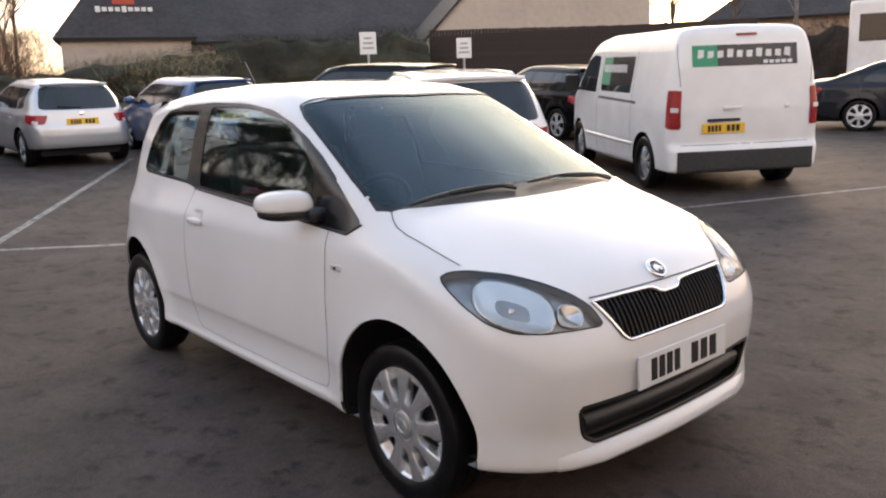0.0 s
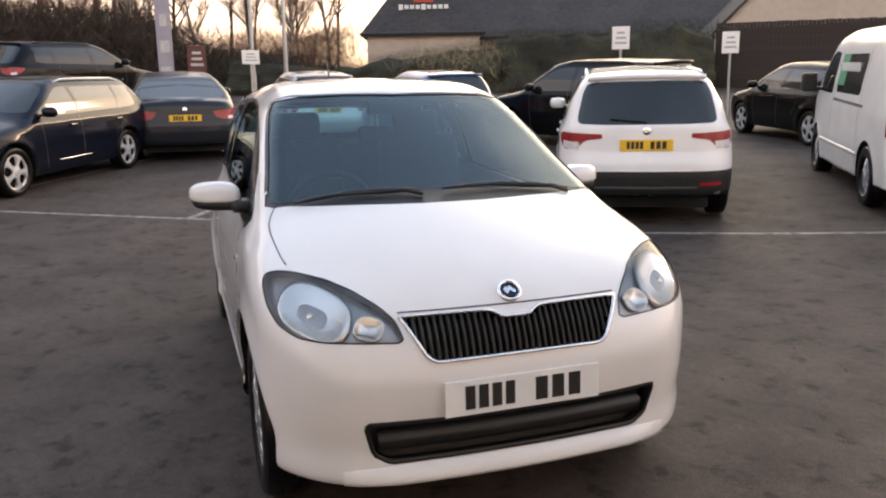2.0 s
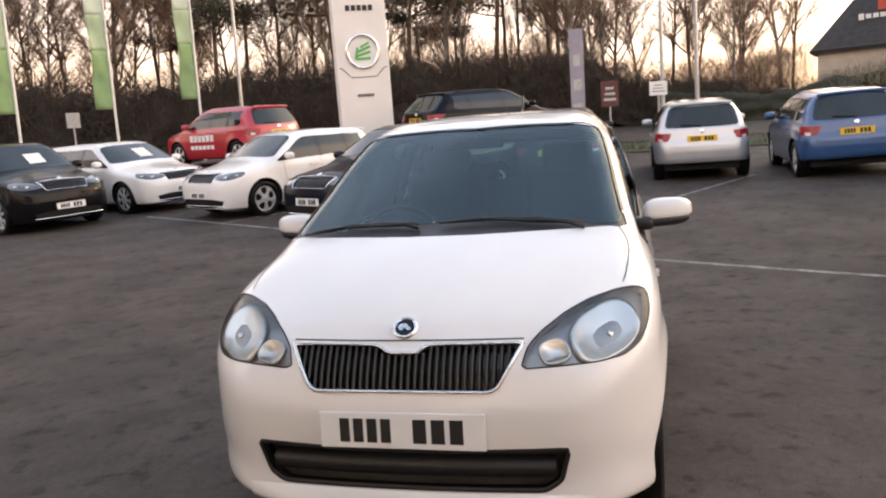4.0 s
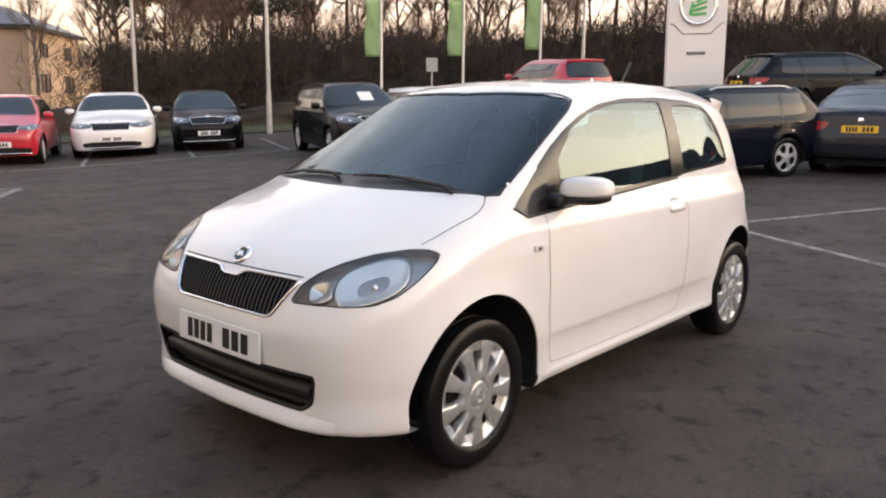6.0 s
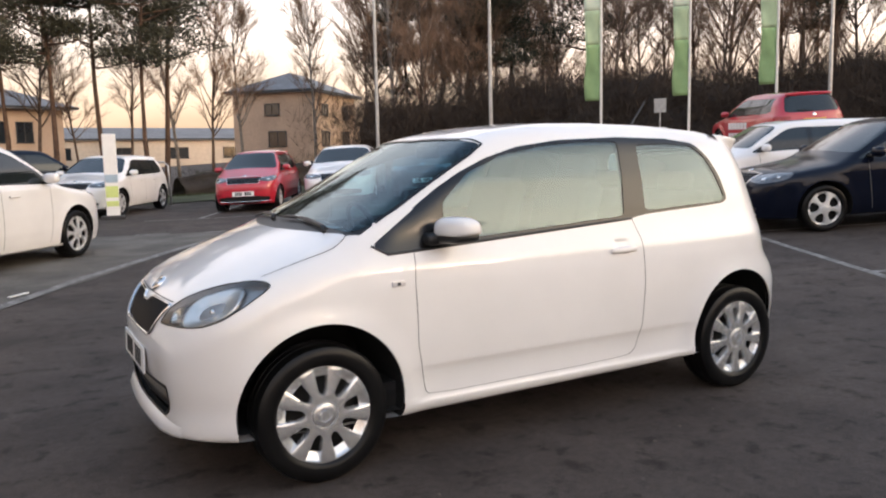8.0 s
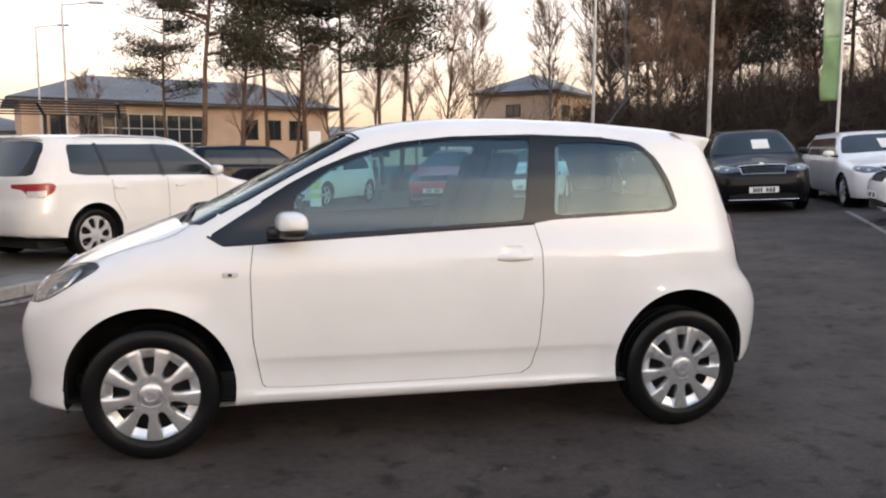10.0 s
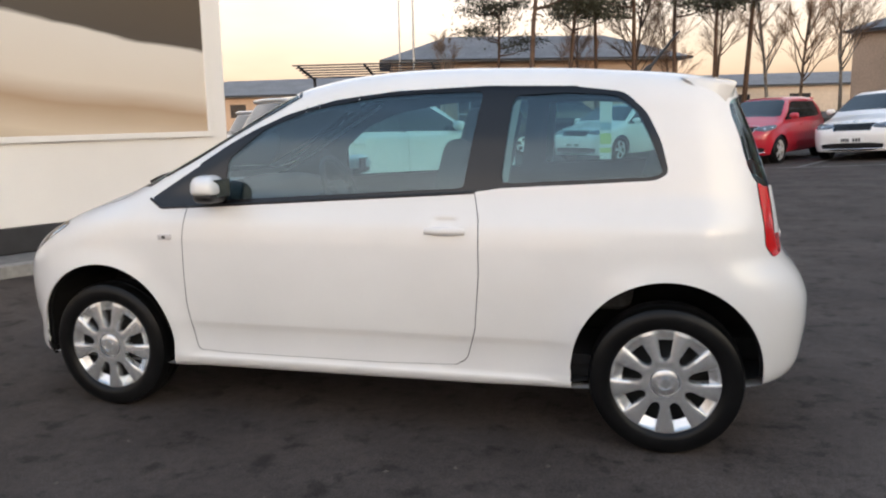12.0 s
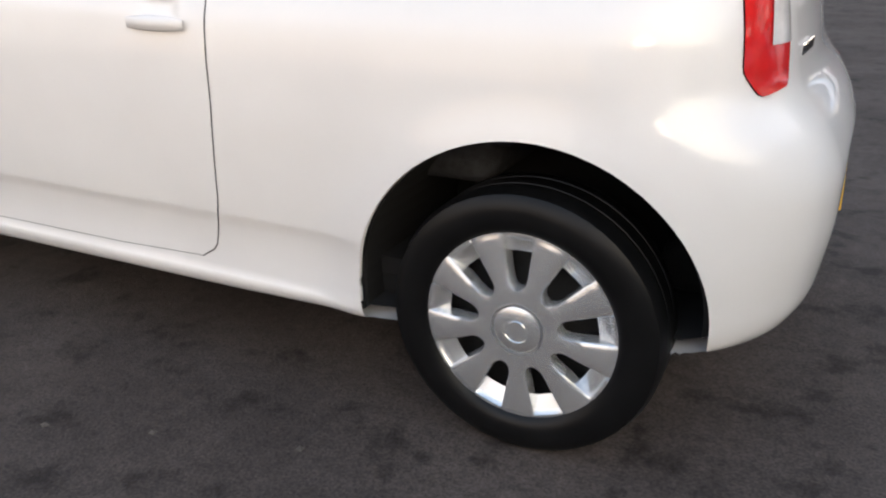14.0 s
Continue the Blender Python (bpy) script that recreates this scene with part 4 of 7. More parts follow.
    # head lamps: bezel, bowls and lens
    for sd in (1, -1):
        lamp = b.emit("headlamp", "headlamp", M["lens"], car, sd, -0.001, label="clear headlamp with bright reflector")
        b.emit("headlamp", "lamp_bezel", M["lampgrey"], lamp, sd, -0.030)
        v = []
        for h, z in HEADLAMP:
            p = b.oblique(h, z)
            n = b.normal(p[None])[0]
            v += [tuple((p - k * n) * np.array([1, sd, 1])) for k in (0.002, 0.034)]
        n = len(HEADLAMP)
        pydata_ob("lamp_housing", v, [(2 * i, 2 * i + 1, (2 * i + 3) % (2 * n), (2 * i + 2) % (2 * n)) for i in range(n)], M["lampgrey"], lamp, "silver-grey housing wall", smooth=True)
        for h0, z0, ah, az_, dep, top in ((-0.705, 0.751, 0.128, 0.060, 0.030, 0.006), (-0.885, 0.712, 0.040, 0.030, 0.018, 0.012)):
            rows = (0.0, 0.25, 0.5, 0.75, 0.9, 1.0, 1.04)
            v, f = [], []
            for k in range(40):
                a = 2 * math.pi * k / 40
                ca, sa = math.copysign(abs(math.cos(a)) ** 0.75, math.cos(a)), math.copysign(abs(math.sin(a)) ** 0.7, math.sin(a))
                for q in rows:
                    s = b.oblique(h0 + ah * q * ca + 0.1 * az_ * q * sa, z0 + az_ * q * sa + 0.27 * ah * q * ca)
                    s = s - b.normal(s[None])[0] * (top + dep * max(0.0, 1 - q * q) + (0.014 if q > 1 else 0))
                    v.append((s[0], s[1] * sd, s[2]))
            m = len(rows)
            for k in range(40):
                j = (k + 1) % 40
                f += [(k * m + i, k * m + i + 1, j * m + i + 1, j * m + i) for i in range(m - 1)]
            pydata_ob("lamp_bowl", v, f, M["reflector"], lamp, smooth=True)
        c = b.oblique(-0.700, 0.752)
        n = b.normal(c[None])[0]
        rot = Vector((0, 1, 0)).rotation_difference(Vector(n)).to_matrix()
        v, f = lathe([(0.0, -0.020), (0.008, -0.021), (0.012, -0.026), (0.013, -0.04)], 20)
        v = [rot @ Vector(p) + Vector(c) for p in v]
        pydata_ob("bulb_shield", [(p.x, p.y * sd, p.z) for p in v], f, M["chrome"], lamp, smooth=True)
        tl = b.emit("tail", "tail_lamp", M["tailred"], car, sd, 0.004, label="red tail lamp with clear section")
        span = [(-0.718 - 0.013 * i / 8 - (0.065 - 0.021 * i / 8) * j / 4, 0.826 + 0.172 * i / 8) for i in range(9) for j in range(5)]
        clear = [b.oblique(h, z, False) + (0.007 + 0.005 * math.sin(math.pi * (k % 5) / 4)) * b.normal(b.oblique(h, z, False)[None])[0] for k, (h, z) in enumerate(span)]
        pydata_ob("clear_section", [(p[0], p[1] * sd, p[2]) for p in clear], [(i * 5 + j, i * 5 + j + 1, (i + 1) * 5 + j + 1, (i + 1) * 5 + j) for i in range(8) for j in range(4)], M["clearlens"], tl, "clear grey lamp section", smooth=True)
    # lamp outline seals
    ring = HEADLAMP + [HEADLAMP[0]]
    b.ribbon([b.oblique(h, z).tolist() for h, z in ring], 0.005, M["trim"], car, "lamp_seal")
    # grille: backing, upright slats and chrome frame
    gr = b.emit("grille", "grille", M["gloss_black"], car, 0, -0.035, label="black grille with upright slats and chrome frame")
    for i in range(-16, 17):
        y = i * 0.0218
        top = 0.729 if abs(y) > 0.07 else 0.709
        bot = 0.604 if abs(y) < 0.285 else 0.604 + (abs(y) - 0.285) * 1.5
        bm = bmesh.new()
        n = 5
        prev = []
        for k in range(n + 1):
            z = bot + (top - bot) * k / n
            x = float(b.front(y, z)[0])
            prev.append([bm.verts.new((x - 0.04, y - 0.004, z)), bm.verts.new((x - 0.007, y - 0.0045, z)), bm.verts.new((x - 0.003, y, z)), bm.verts.new((x - 0.007, y + 0.0045, z)), bm.verts.new((x - 0.04, y + 0.004, z))])
        for k in range(n):
            for j in range(4):
                bm.faces.new((prev[k][j], prev[k][j + 1], prev[k + 1][j + 1], prev[k + 1][j]))
        part("slat", bm, M["trim"], gr)
    fr = GRILLE + [GRILLE[0]]
    b.ribbon([b.front(y, z).tolist() for y, z in fr], 0.011, M["chrome"], gr, "grille_frame", sides=(1,), depth=0.007)
    ink = b.emit("intake", "lower_intake", M["grain"], car, 0, -0.05, label="black lower air intake")
    b.ribbon([b.front(y, 0.352).tolist() for y in np.linspace(-0.455, 0.455, 16)], 0.070, M["trim"], ink, "intake_bar", off=-0.042, sides=(1,), depth=0.034)
    b.ribbon([b.front(y, z).tolist() for y, z in INTAKE + [INTAKE[0]]], 0.014, M["trim"], ink, "intake_rim", sides=(1,), depth=0.002)
    # chin lip below the intake
    v, f = [], []
    ys = np.linspace(-0.56, 0.56, 29)
    for yy in ys:
        p = b.front(yy, 0.262)
        edge = min(1.0, (0.56 - abs(yy)) / 0.16)
        for dx, dz in ((-0.004, 0.022), (0.010 * edge, 0.012), (0.024 * edge, -0.022), (0.022 * edge, -0.034), (-0.03, -0.038)):
            v.append((p[0] + dx, yy, p[2] + dz))
    for i in range(28):
        f += [(i * 5 + k, (i + 1) * 5 + k, (i + 1) * 5 + k + 1, i * 5 + k + 1) for k in range(4)]
    pydata_ob("chin_lip", v, f, W, car, smooth=True)
    # badge: round chrome boss with a dark plain device
    c = b.front(0.0, 0.772)
    n = b.normal(c[None])[0]
    n = Vector((n[0], 0, n[2])).normalized()
    rot = Vector((0, 1, 0)).rotation_difference(n).to_matrix()
    v, f = lathe([(0.0, 0.008), (0.030, 0.008), (0.033, 0.012), (0.038, 0.012), (0.040, 0.0)], 36)
    bad = pydata_ob("badge", [rot @ Vector(p) + Vector(c) for p in v], f, M["chrome"], car, "round chrome badge", smooth=True)
    v, f = lathe([(0.0, 0.0095), (0.0305, 0.0095), (0.031, 0.006)], 30)
    pydata_ob("badge_face", [rot @ Vector(p) + Vector(c) for p in v], f, M["gloss_black"], bad)
    bm = bmesh.new()
    for dy, dz, sy, sz in ((0.004, 0.004, 0.030, 0.012), (-0.004, -0.010, 0.012, 0.020), (0.006, 0.014, 0.018, 0.007)):
        box(bm, (dy, 0.011, dz), (sy, 0.004, sz), bevel=0.002)
    bmesh.ops.transform(bm, matrix=Matrix.Translation(c) @ rot.to_4x4(), verts=bm.verts[:])
    part("badge_device", bm, M["chrome"], bad)
    # plates
    p = b.front(0.0, 0.485)
    plate(car, (p[0] + 0.006, 0, 0.487), 2, False)
    p = b.rear(0.0, 0.50)
    plate(car, (p[0] - 0.005, 0, 0.505), 2, True, az=180)
    # door mirrors
    for sd in (1, -1):
        base = b.side(0.70, 0.985)
        bm = bmesh.new()
        bmesh.ops.create_uvsphere(bm, u_segments=28, v_segments=18, radius=1.0)
        for v in bm.verts:
            x, y, z = v.co
            sq = lambda t, k: math.copysign(abs(t) ** k, t)
            k = 0.064 * (1 - 0.12 * y) if z > 0 else 0.022
            v.co = (0.615 + 0.060 * sq(x, 0.7) - 0.03 * y, (0.828 + 0.100 * sq(y, 0.65)) * sd, 0.995 + k * sq(z, 0.62) + 0.006 * y)
        bmesh.ops.recalc_face_normals(bm, faces=bm.faces[:])
        mir = part("door_mirror", bm, W, car, "white mirror cap on black foot", smooth=True)
        bm = bmesh.new()
        bmesh.ops.create_uvsphere(bm, u_segments=24, v_segments=12, radius=1.0)
        for v in bm.verts:
            x, y, z = v.co
            v.co = (0.615 + 0.055 * sq(x, 0.7) - 0.03 * y, (0.818 + 0.100 * sq(y, 0.65)) * sd, 0.968 + 0.026 * sq(z, 0.7) + 0.008 * y)
        box(bm, (0.66, 0.725 * sd, 0.962), (0.12, 0.09, 0.05), bevel=0.018)
        bmesh.ops.recalc_face_normals(bm, faces=bm.faces[:])
        part("mirror_foot", bm, M["trim"], mir, smooth=True)
        bm = bmesh.new()
        box(bm, (0.560, 0.822 * sd, 1.004), (0.012, 0.140, 0.074), bevel=0.005)
        part("mirror_glass", bm, M["dglass"], mir)
        # door handle: dished cup with a bar
        c = b.side(-0.372, 0.845)
        bm = bmesh.new()
        rows = []
        for i in range(13):
            t = -1 + 2 * i / 12
            rr = 0.011 + 0.006 * (1 - t * t)
            ring = []
            q = b.side(-0.372 + 0.082 * t, 0.838)
            for k in range(8):
                a = 2 * math.pi * k / 8
                ring.append(bm.verts.new((q[0], (q[1] + 0.010 + (0.012 - 0.010 * t * t) * math.cos(a)) * sd, q[2] + rr * math.sin(a))))
            rows.append(ring)
        for i in range(12):
            for k in range(8):
                bm.faces.new((rows[i][k], rows[i][(k + 1) % 8], rows[i + 1][(k + 1) % 8], rows[i + 1][k]))
        bmesh.ops.recalc_face_normals(bm, faces=bm.faces[:])
        part("door_handle", bm, W, car, "white door handle", smooth=True)
        # side repeater
        c = b.side(0.872, 0.79)
        bm = bmesh.new()
        box(bm, (c[0], (c[1] + 0.002) * sd, c[2]), (0.062, 0.012, 0.024), bevel=0.0055)
        rep = part("side_repeater", bm, M["clearlens"], car, "small clear side indicator")
        bm = bmesh.new()
        box(bm, (c[0], (c[1] + 0.009) * sd, c[2]), (0.016, 0.004, 0.012), bevel=0.0015)
        part("repeater_bulb", bm, M["trim"], rep, "dark bulb behind the lens")
    # wipers
    for y0, y1, z0 in ((-0.10, -0.58, 0.0), (0.52, -0.02, 0.0)):
        pts = []
        for i in range(9):
            y = y0 + (y1 - y0) * i / 8
            q = b.front(y, 1.030 - 0.09 * y * y + 0.010 * math.sin(math.pi * i / 8))
            nn = b.normal(q[None])[0]
            pts.append(tuple(q + nn * 0.012))
        v, f = tube(pts, [0.005] + [0.008] * 7 + [0.004], 6)
        wp = pydata_ob("wiper", v, f, M["trim"], car, "black wiper arm and blade", smooth=True)
        v, f = tube([(x, y, z) for x, y, z in ((pts[0][0] + 0.015, pts[0][1], pts[0][2] - 0.012), pts[1], pts[5])], 0.009, 6)
        pydata_ob("wiper_arm", v, f, M["trim"], wp, smooth=True)
    # roof aerial
    q = b.above(-1.10, 0.0)
    v, f = tube([(q[0], 0, q[2] - 0.004), (q[0] - 0.012, 0, q[2] + 0.018), (q[0] - 0.03, 0, q[2] + 0.036), (q[0] - 0.14, 0, q[2] + 0.175)], [0.020, 0.015, 0.007, 0.005], 8)
    pydata_ob("roof_aerial", v, f, M["trim"], car, "short black rod aerial", smooth=True)
    # tailgate letters as plain bars
    bm = bmesh.new()
    for i in range(5):
        q = b.rear(0.40 - 0.03 * i, 0.80)
        box(bm, (q[0] - 0.003, q[1], q[2]), (0.006, 0.018, 0.022), bevel=0.002)
    part("tailgate_marks", bm, M["chrome"], car)
    # roof spoiler lip
    pts = []
    for i in range(21):
        y = -0.53 + 1.06 * i / 20
        pts.append((-1.428 + 0.09 * y * y, y, 1.398 - 0.075 * y * y))
    v, f = [], []
    for x, y, z in pts:
        v += [(x + 0.16, y, z + 0.030), (x + 0.06, y, z + 0.020), (x - 0.028, y, z + 0.006), (x - 0.034, y, z - 0.002), (x - 0.028, y, z - 0.012), tuple(b.rear(y, z - 0.075) + np.array([0.012, 0, 0]))]
    for i in range(20):
        f += [(i * 6 + k, (i + 1) * 6 + k, (i + 1) * 6 + k + 1, i * 6 + k + 1) for k in range(5)]
    f += [tuple(range(6)), tuple(range(125, 119, -1))]
    pydata_ob("roof_spoiler", v, f, W, car, smooth=True)
    # cabin
    cabin(car)
    return car


def cushion(bm, c, s, rot=None, bevel=0.05):
    t = bmesh.ops.create_cube(bm, size=1.0, matrix=Matrix.Translation(c) @ (rot or Matrix.Identity(4)) @ Matrix.Diagonal((*s, 1)))
    edges = list({e for v in t["verts"] for e in v.link_edges})
    bmesh.ops.bevel(bm, geom=edges, offset=bevel, segments=3, affect="EDGES", profile=0.5)


def cabin(car):
    for y in (0.34, -0.34):
        bm = bmesh.new()
        cushion(bm, (0.02, y, 0.56), (0.50, 0.48, 0.16), pose(0, 0, 0, 0, -6, 0))
        seat = part("front_seat", bm, M["fabric"], car, "dark fabric front seat", smooth=True)
        bm = bmesh.new()
        lean = pose(0, 0, 0, 0, -16, 0)
        cushion(bm, (-0.30, y, 0.88), (0.13, 0.46, 0.62), lean)
        part("backrest", bm, M["fabric"], seat, smooth=True)
        bm = bmesh.new()
        cushion(bm, (-0.42, y, 1.225), (0.09, 0.27, 0.17), lean, 0.035)
        cyl(bm, (-0.39, y - 0.06, 1.10), (-0.41, y - 0.06, 1.20), 0.007)
        cyl(bm, (-0.39, y + 0.06, 1.10), (-0.41, y + 0.06, 1.20), 0.007)
        part("headrest", bm, M["fabric"], seat, smooth=True)
    bm = bmesh.new()
    cushion(bm, (-0.85, 0, 0.58), (0.46, 1.16, 0.16), None)
    bench = part("rear_seat", bm, M["fabric"], car, "dark fabric rear bench", smooth=True)
    bm = bmesh.new()
    cushion(bm, (-1.12, 0, 0.84), (0.12, 1.16, 0.52), pose(0, 0, 0, 0, -14, 0))
    part("backrest", bm, M["fabric"], bench, smooth=True)
    for y in (0.3, -0.3):
        bm = bmesh.new()
        cushion(bm, (-1.2, y, 1.14), (0.08, 0.24, 0.12), pose(0, 0, 0, 0, -14, 0), 0.03)
        part("headrest", bm, M["fabric"], bench, smooth=True)
    bm = bmesh.new()
    rows = []
    prof = [(1.12, 0.96), (0.95, 0.965), (0.80, 0.955), (0.72, 0.93), (0.68, 0.86), (0.70, 0.70), (0.80, 0.50)]
    for y in np.linspace(-0.62, 0.62, 13):
        hump = 0.035 * math.exp(-((y + 0.34) / 0.16) ** 2)
        rows.append([bm.verts.new((x, y, z + (hump if 0.7 < x < 0.9 else 0))) for x, z in prof])
    for i in range(12):
        for k in range(len(prof) - 1):
            bm.faces.new((rows[i][k], rows[i][k + 1], rows[i + 1][k + 1], rows[i + 1][k]))
    part("dashboard", bm, M["dash"], car, smooth=True)
    ring = [(0.52 + 0.07 * math.cos(a), -0.34 + 0.18 * math.sin(a), 0.90 + 0.165 * math.cos(a)) for a in np.linspace(0, 2 * math.pi, 28, endpoint=False)]
    v, f = tube(ring, 0.014, 8, closed=True)
    wh = pydata_ob("steering_wheel", v, f, M["dash"], car, smooth=True)
    bm = bmesh.new()
    cushion(bm, (0.53, -0.34, 0.89), (0.05, 0.15, 0.11), pose(0, 0, 0, 0, 23, 0), 0.02)
    cyl(bm, (0.53, -0.5, 0.905), (0.53, -0.18, 0.905), 0.013)
    cyl(bm, (0.55, -0.34, 0.88), (0.72, -0.34, 0.82), 0.03)
    part("wheel_hub", bm, M["dash"], wh)
    bm = bmesh.new()
    box(bm, (-0.1, 0, 0.33), (2.3, 1.36, 0.04))
    part("cabin_floor", bm, M["liner"], car)
    bm = bmesh.new()
    cushion(bm, (0.30, 0, 1.335), (0.03, 0.22, 0.06), None, 0.012)
    cyl(bm, (0.30, 0, 1.36), (0.36, 0, 1.40), 0.01)
    part("rear_view_mirror", bm, M["dash"], car)
    # price card and papers behind the windscreen
    bm = bmesh.new()
    box(bm, (0.93, 0.10, 0.985), (0.10, 0.16, 0.003), rz=12)
    part("paper_slip", bm, M["paper"], car)



# ---- ground ----
def ramp_axis(n, near, far):
    u = np.linspace(-1, 1, n)
    return np.sign(u) * (np.abs(u) * near + np.abs(u) ** 6 * (far - near))


gx, gy = ramp_axis(161, 60, 900), ramp_axis(161, 60, 900)
gv = [(x, y, ground_z(x, y)) for x in gx for y in gy]
gf = [(i * 161 + j, (i + 1) * 161 + j, (i + 1) * 161 + j + 1, i * 161 + j + 1) for i in range(160) for j in range(160)]
tagged(pydata_ob("ground", gv, gf, M["asphalt"], smooth=True), "dark worn tarmac car park with oil stains", "ground", kind="structure")


def strip(name, pts, width, material, label, lift=0.004, step=0.3, dash=None):
    """A painted line that follows the ground."""
    pts = [Vector((*p, 0)) for p in pts]
    vs, fs = [], []
    for a, b in zip(pts, pts[1:]):
        n = max(1, int((b - a).length / step))
        d = (b - a).normalized()
        s = Vector((-d.y, d.x, 0)) * width / 2
        for i in range(n):
            if dash and (i // dash) % 2:
                continue
            p, q = a + (b - a) * i / n, a + (b - a) * (i + 1) / n
            o = len(vs)
            for r in (p - s, p + s, q + s, q - s):
                vs.append((r.x, r.y, ground_z(r.x, r.y) + lift))
            fs.append((o + 3, o + 2, o + 1, o))
    return tagged(pydata_ob(name, vs, fs, material), label, "road marking", kind="structure")


LD = Vector((0.49, 0.872))
LB = Vector((-0.872, 0.49))
L0 = Vector((-5.0, -0.75))
strip("bay_line", [L0 + LD * -9, L0 + LD * 16], 0.09, M["line"], "worn white line along the parking bays")
for k, far in ((-6.3, 4.9), (-3.4, 4.9), (-0.15, 7.5)):
    a = L0 + LD * k
    strip("bay_line", [a, a + LB * far], 0.09, M["line"], "worn white line between two parking bays", lift=0.005)
strip("bay_line", [(3.3, -2.9), (1.5, -6.1), (-1.5, -10.6)], 0.13, M["line"], "worn pale line at the edge of the lane", lift=0.009)
strip("bay_line", [(-1.5, -10.6), (3.2, -11.9)], 0.10, M["line"], "broken white line at a parking bay", lift=0.009, dash=2)
av = []
for i in range(25):
    for j in range(25):
        u, w = i / 24, j / 24
        p = Vector((2.72, -3.9)) * (1 - u) * (1 - w) + Vector((-1.5, -10.62)) * u * (1 - w) + Vector((9.5, -13.0)) * u * w + Vector((3.75, -4.5)) * (1 - u) * w
        av.append((p.x, p.y, ground_z(p.x, p.y) + 0.005))
af = [(i * 25 + j + 1, (i + 1) * 25 + j + 1, (i + 1) * 25 + j, i * 25 + j) for i in range(24) for j in range(24)]
tagged(pydata_ob("parking_apron", av, af, M["apron"], smooth=True), "paler grey worn tarmac apron beside the showroom", "pavement", kind="structure")
strip("bay_line", [(-0.4, -14.3), (-10.5, -12.9)], 0.09, M["line"], "worn white line in front of the parked row")
for k in range(5):
    a = Vector((-1.5, -14.1)) + Vector((-2.4, 0.33)) * k
    strip("bay_line", [a, a + Vector((-2.2, -4.2))], 0.09, M["line"], "worn white line between two parking bays", lift=0.005)


# ---- other cars ----
def car_spec(L, wb, fo, W, Ht, belt, hood, cowl, wst, rend, rake, boot=None, arch=0.37, hub=0.315):
    F = wb / 2 + fo
    R = F - L
    top = [(R - 0.3, Ht - 0.16), (R + 0.2, Ht - 0.075), (rend, Ht - 0.03), (rend * 0.4, Ht), (wst - 0.25, Ht - 0.008), (wst, Ht - 0.05), (cowl, hood + 0.07), (cowl + 0.15, hood + 0.01), (F - 0.35, hood - 0.10), (F - 0.12, hood - 0.19), (F + 0.1, hood - 0.36), (F + 0.3, 0.2)]
    if boot:
        top = [(R - 0.3, boot - 0.05), (R + 0.1, boot), (R + 0.45, boot + 0.03), (rend, Ht - 0.06)] + top[3:]
    g = Ht - 0.12
    xr = [(0.0, R + 0.12), (0.28, R + 0.06), (0.40, R + 0.005), (0.55, R), (0.66, R + 0.012), (0.8, R + 0.06), (belt, R + 0.09), (g, R + 0.09 + rake), (Ht + 0.1, R + 0.10 + rake)]
    dw = W - 0.9
    return dict(top=top, crown=[(R - 0.3, 0.08), (0, 0.06), (cowl, 0.12), (F + 0.3, 0.13)],
                xf=[(0.0, F - 0.14), (0.22, F - 0.03), (0.4, F), (0.55, F), (0.68, F - 0.02), (hood - 0.12, F - 0.07), (hood + 0.1, F - 0.2), (2.6, F - 0.6)],
                fbow=(0.12, 0.9, 0.5), xr=xr, rbow=(0.10, 0.8, 0.5),
                w=[(0.0, W - 0.1), (0.22, W - 0.05), (0.32, W - 0.02), (0.45, W), (0.65, W + 0.004), (0.8, W - 0.006), (belt - 0.06, W - 0.02), (belt, W - 0.06), (belt + 0.2, W - 0.12), (Ht - 0.13, W - 0.245), (Ht + 0.1, W - 0.42)],
                plan=[(R - 0.3, -0.12), (R + 0.3, -0.04), (R + 0.8, 0), (F - 1.0, 0), (F - 0.5, -0.03), (F - 0.15, -0.09), (F + 0.3, -0.3)],
                low=[(R - 0.2, hub + 0.02), (R + 0.35, hub), (R + 0.8, 0.22), (F - 0.5, 0.19), (F + 0.2, 0.2)],
                axles=(wb / 2, -wb / 2), hub=hub, arch=arch, flare=0.015, kend=0.18, ktop=0.10, spine=(R + 1.1, F - 1.1, 0.62), blur=0.05,
                F=F, R=R, W=W, Ht=Ht, belt=belt, hood=hood, cowl=cowl, wst=wst, rend=rend, rake=rake, boot=boot, wb=wb)


TYPES = {
    "hatch": car_spec(3.99, 2.47, 0.82, 0.866, 1.467, 0.95, 0.98, 0.98, 0.32, -1.35, 0.22),
    "citygo": car_spec(3.56, 2.42, 0.60, 0.80, 1.478, 0.95, 1.0, 1.0, 0.36, -1.25, 0.17, arch=0.345, hub=0.289),
    "estate": car_spec(4.68, 2.69, 0.90, 0.90, 1.465, 0.95, 0.96, 0.98, 0.25, -1.75, 0.42),
    "suv": car_spec(4.38, 2.64, 0.87, 0.915, 1.60, 1.04, 1.06, 1.02, 0.38, -1.5, 0.28, arch=0.40, hub=0.335),
    "bigsuv": car_spec(4.70, 2.79, 0.90, 0.935, 1.66, 1.07, 1.10, 1.05, 0.40, -1.7, 0.28, arch=0.41, hub=0.335),
    "saloon": car_spec(4.85, 2.84, 0.93, 0.925, 1.47, 0.96, 0.96, 0.98, 0.25, -1.15, 0.10, boot=1.06),
}


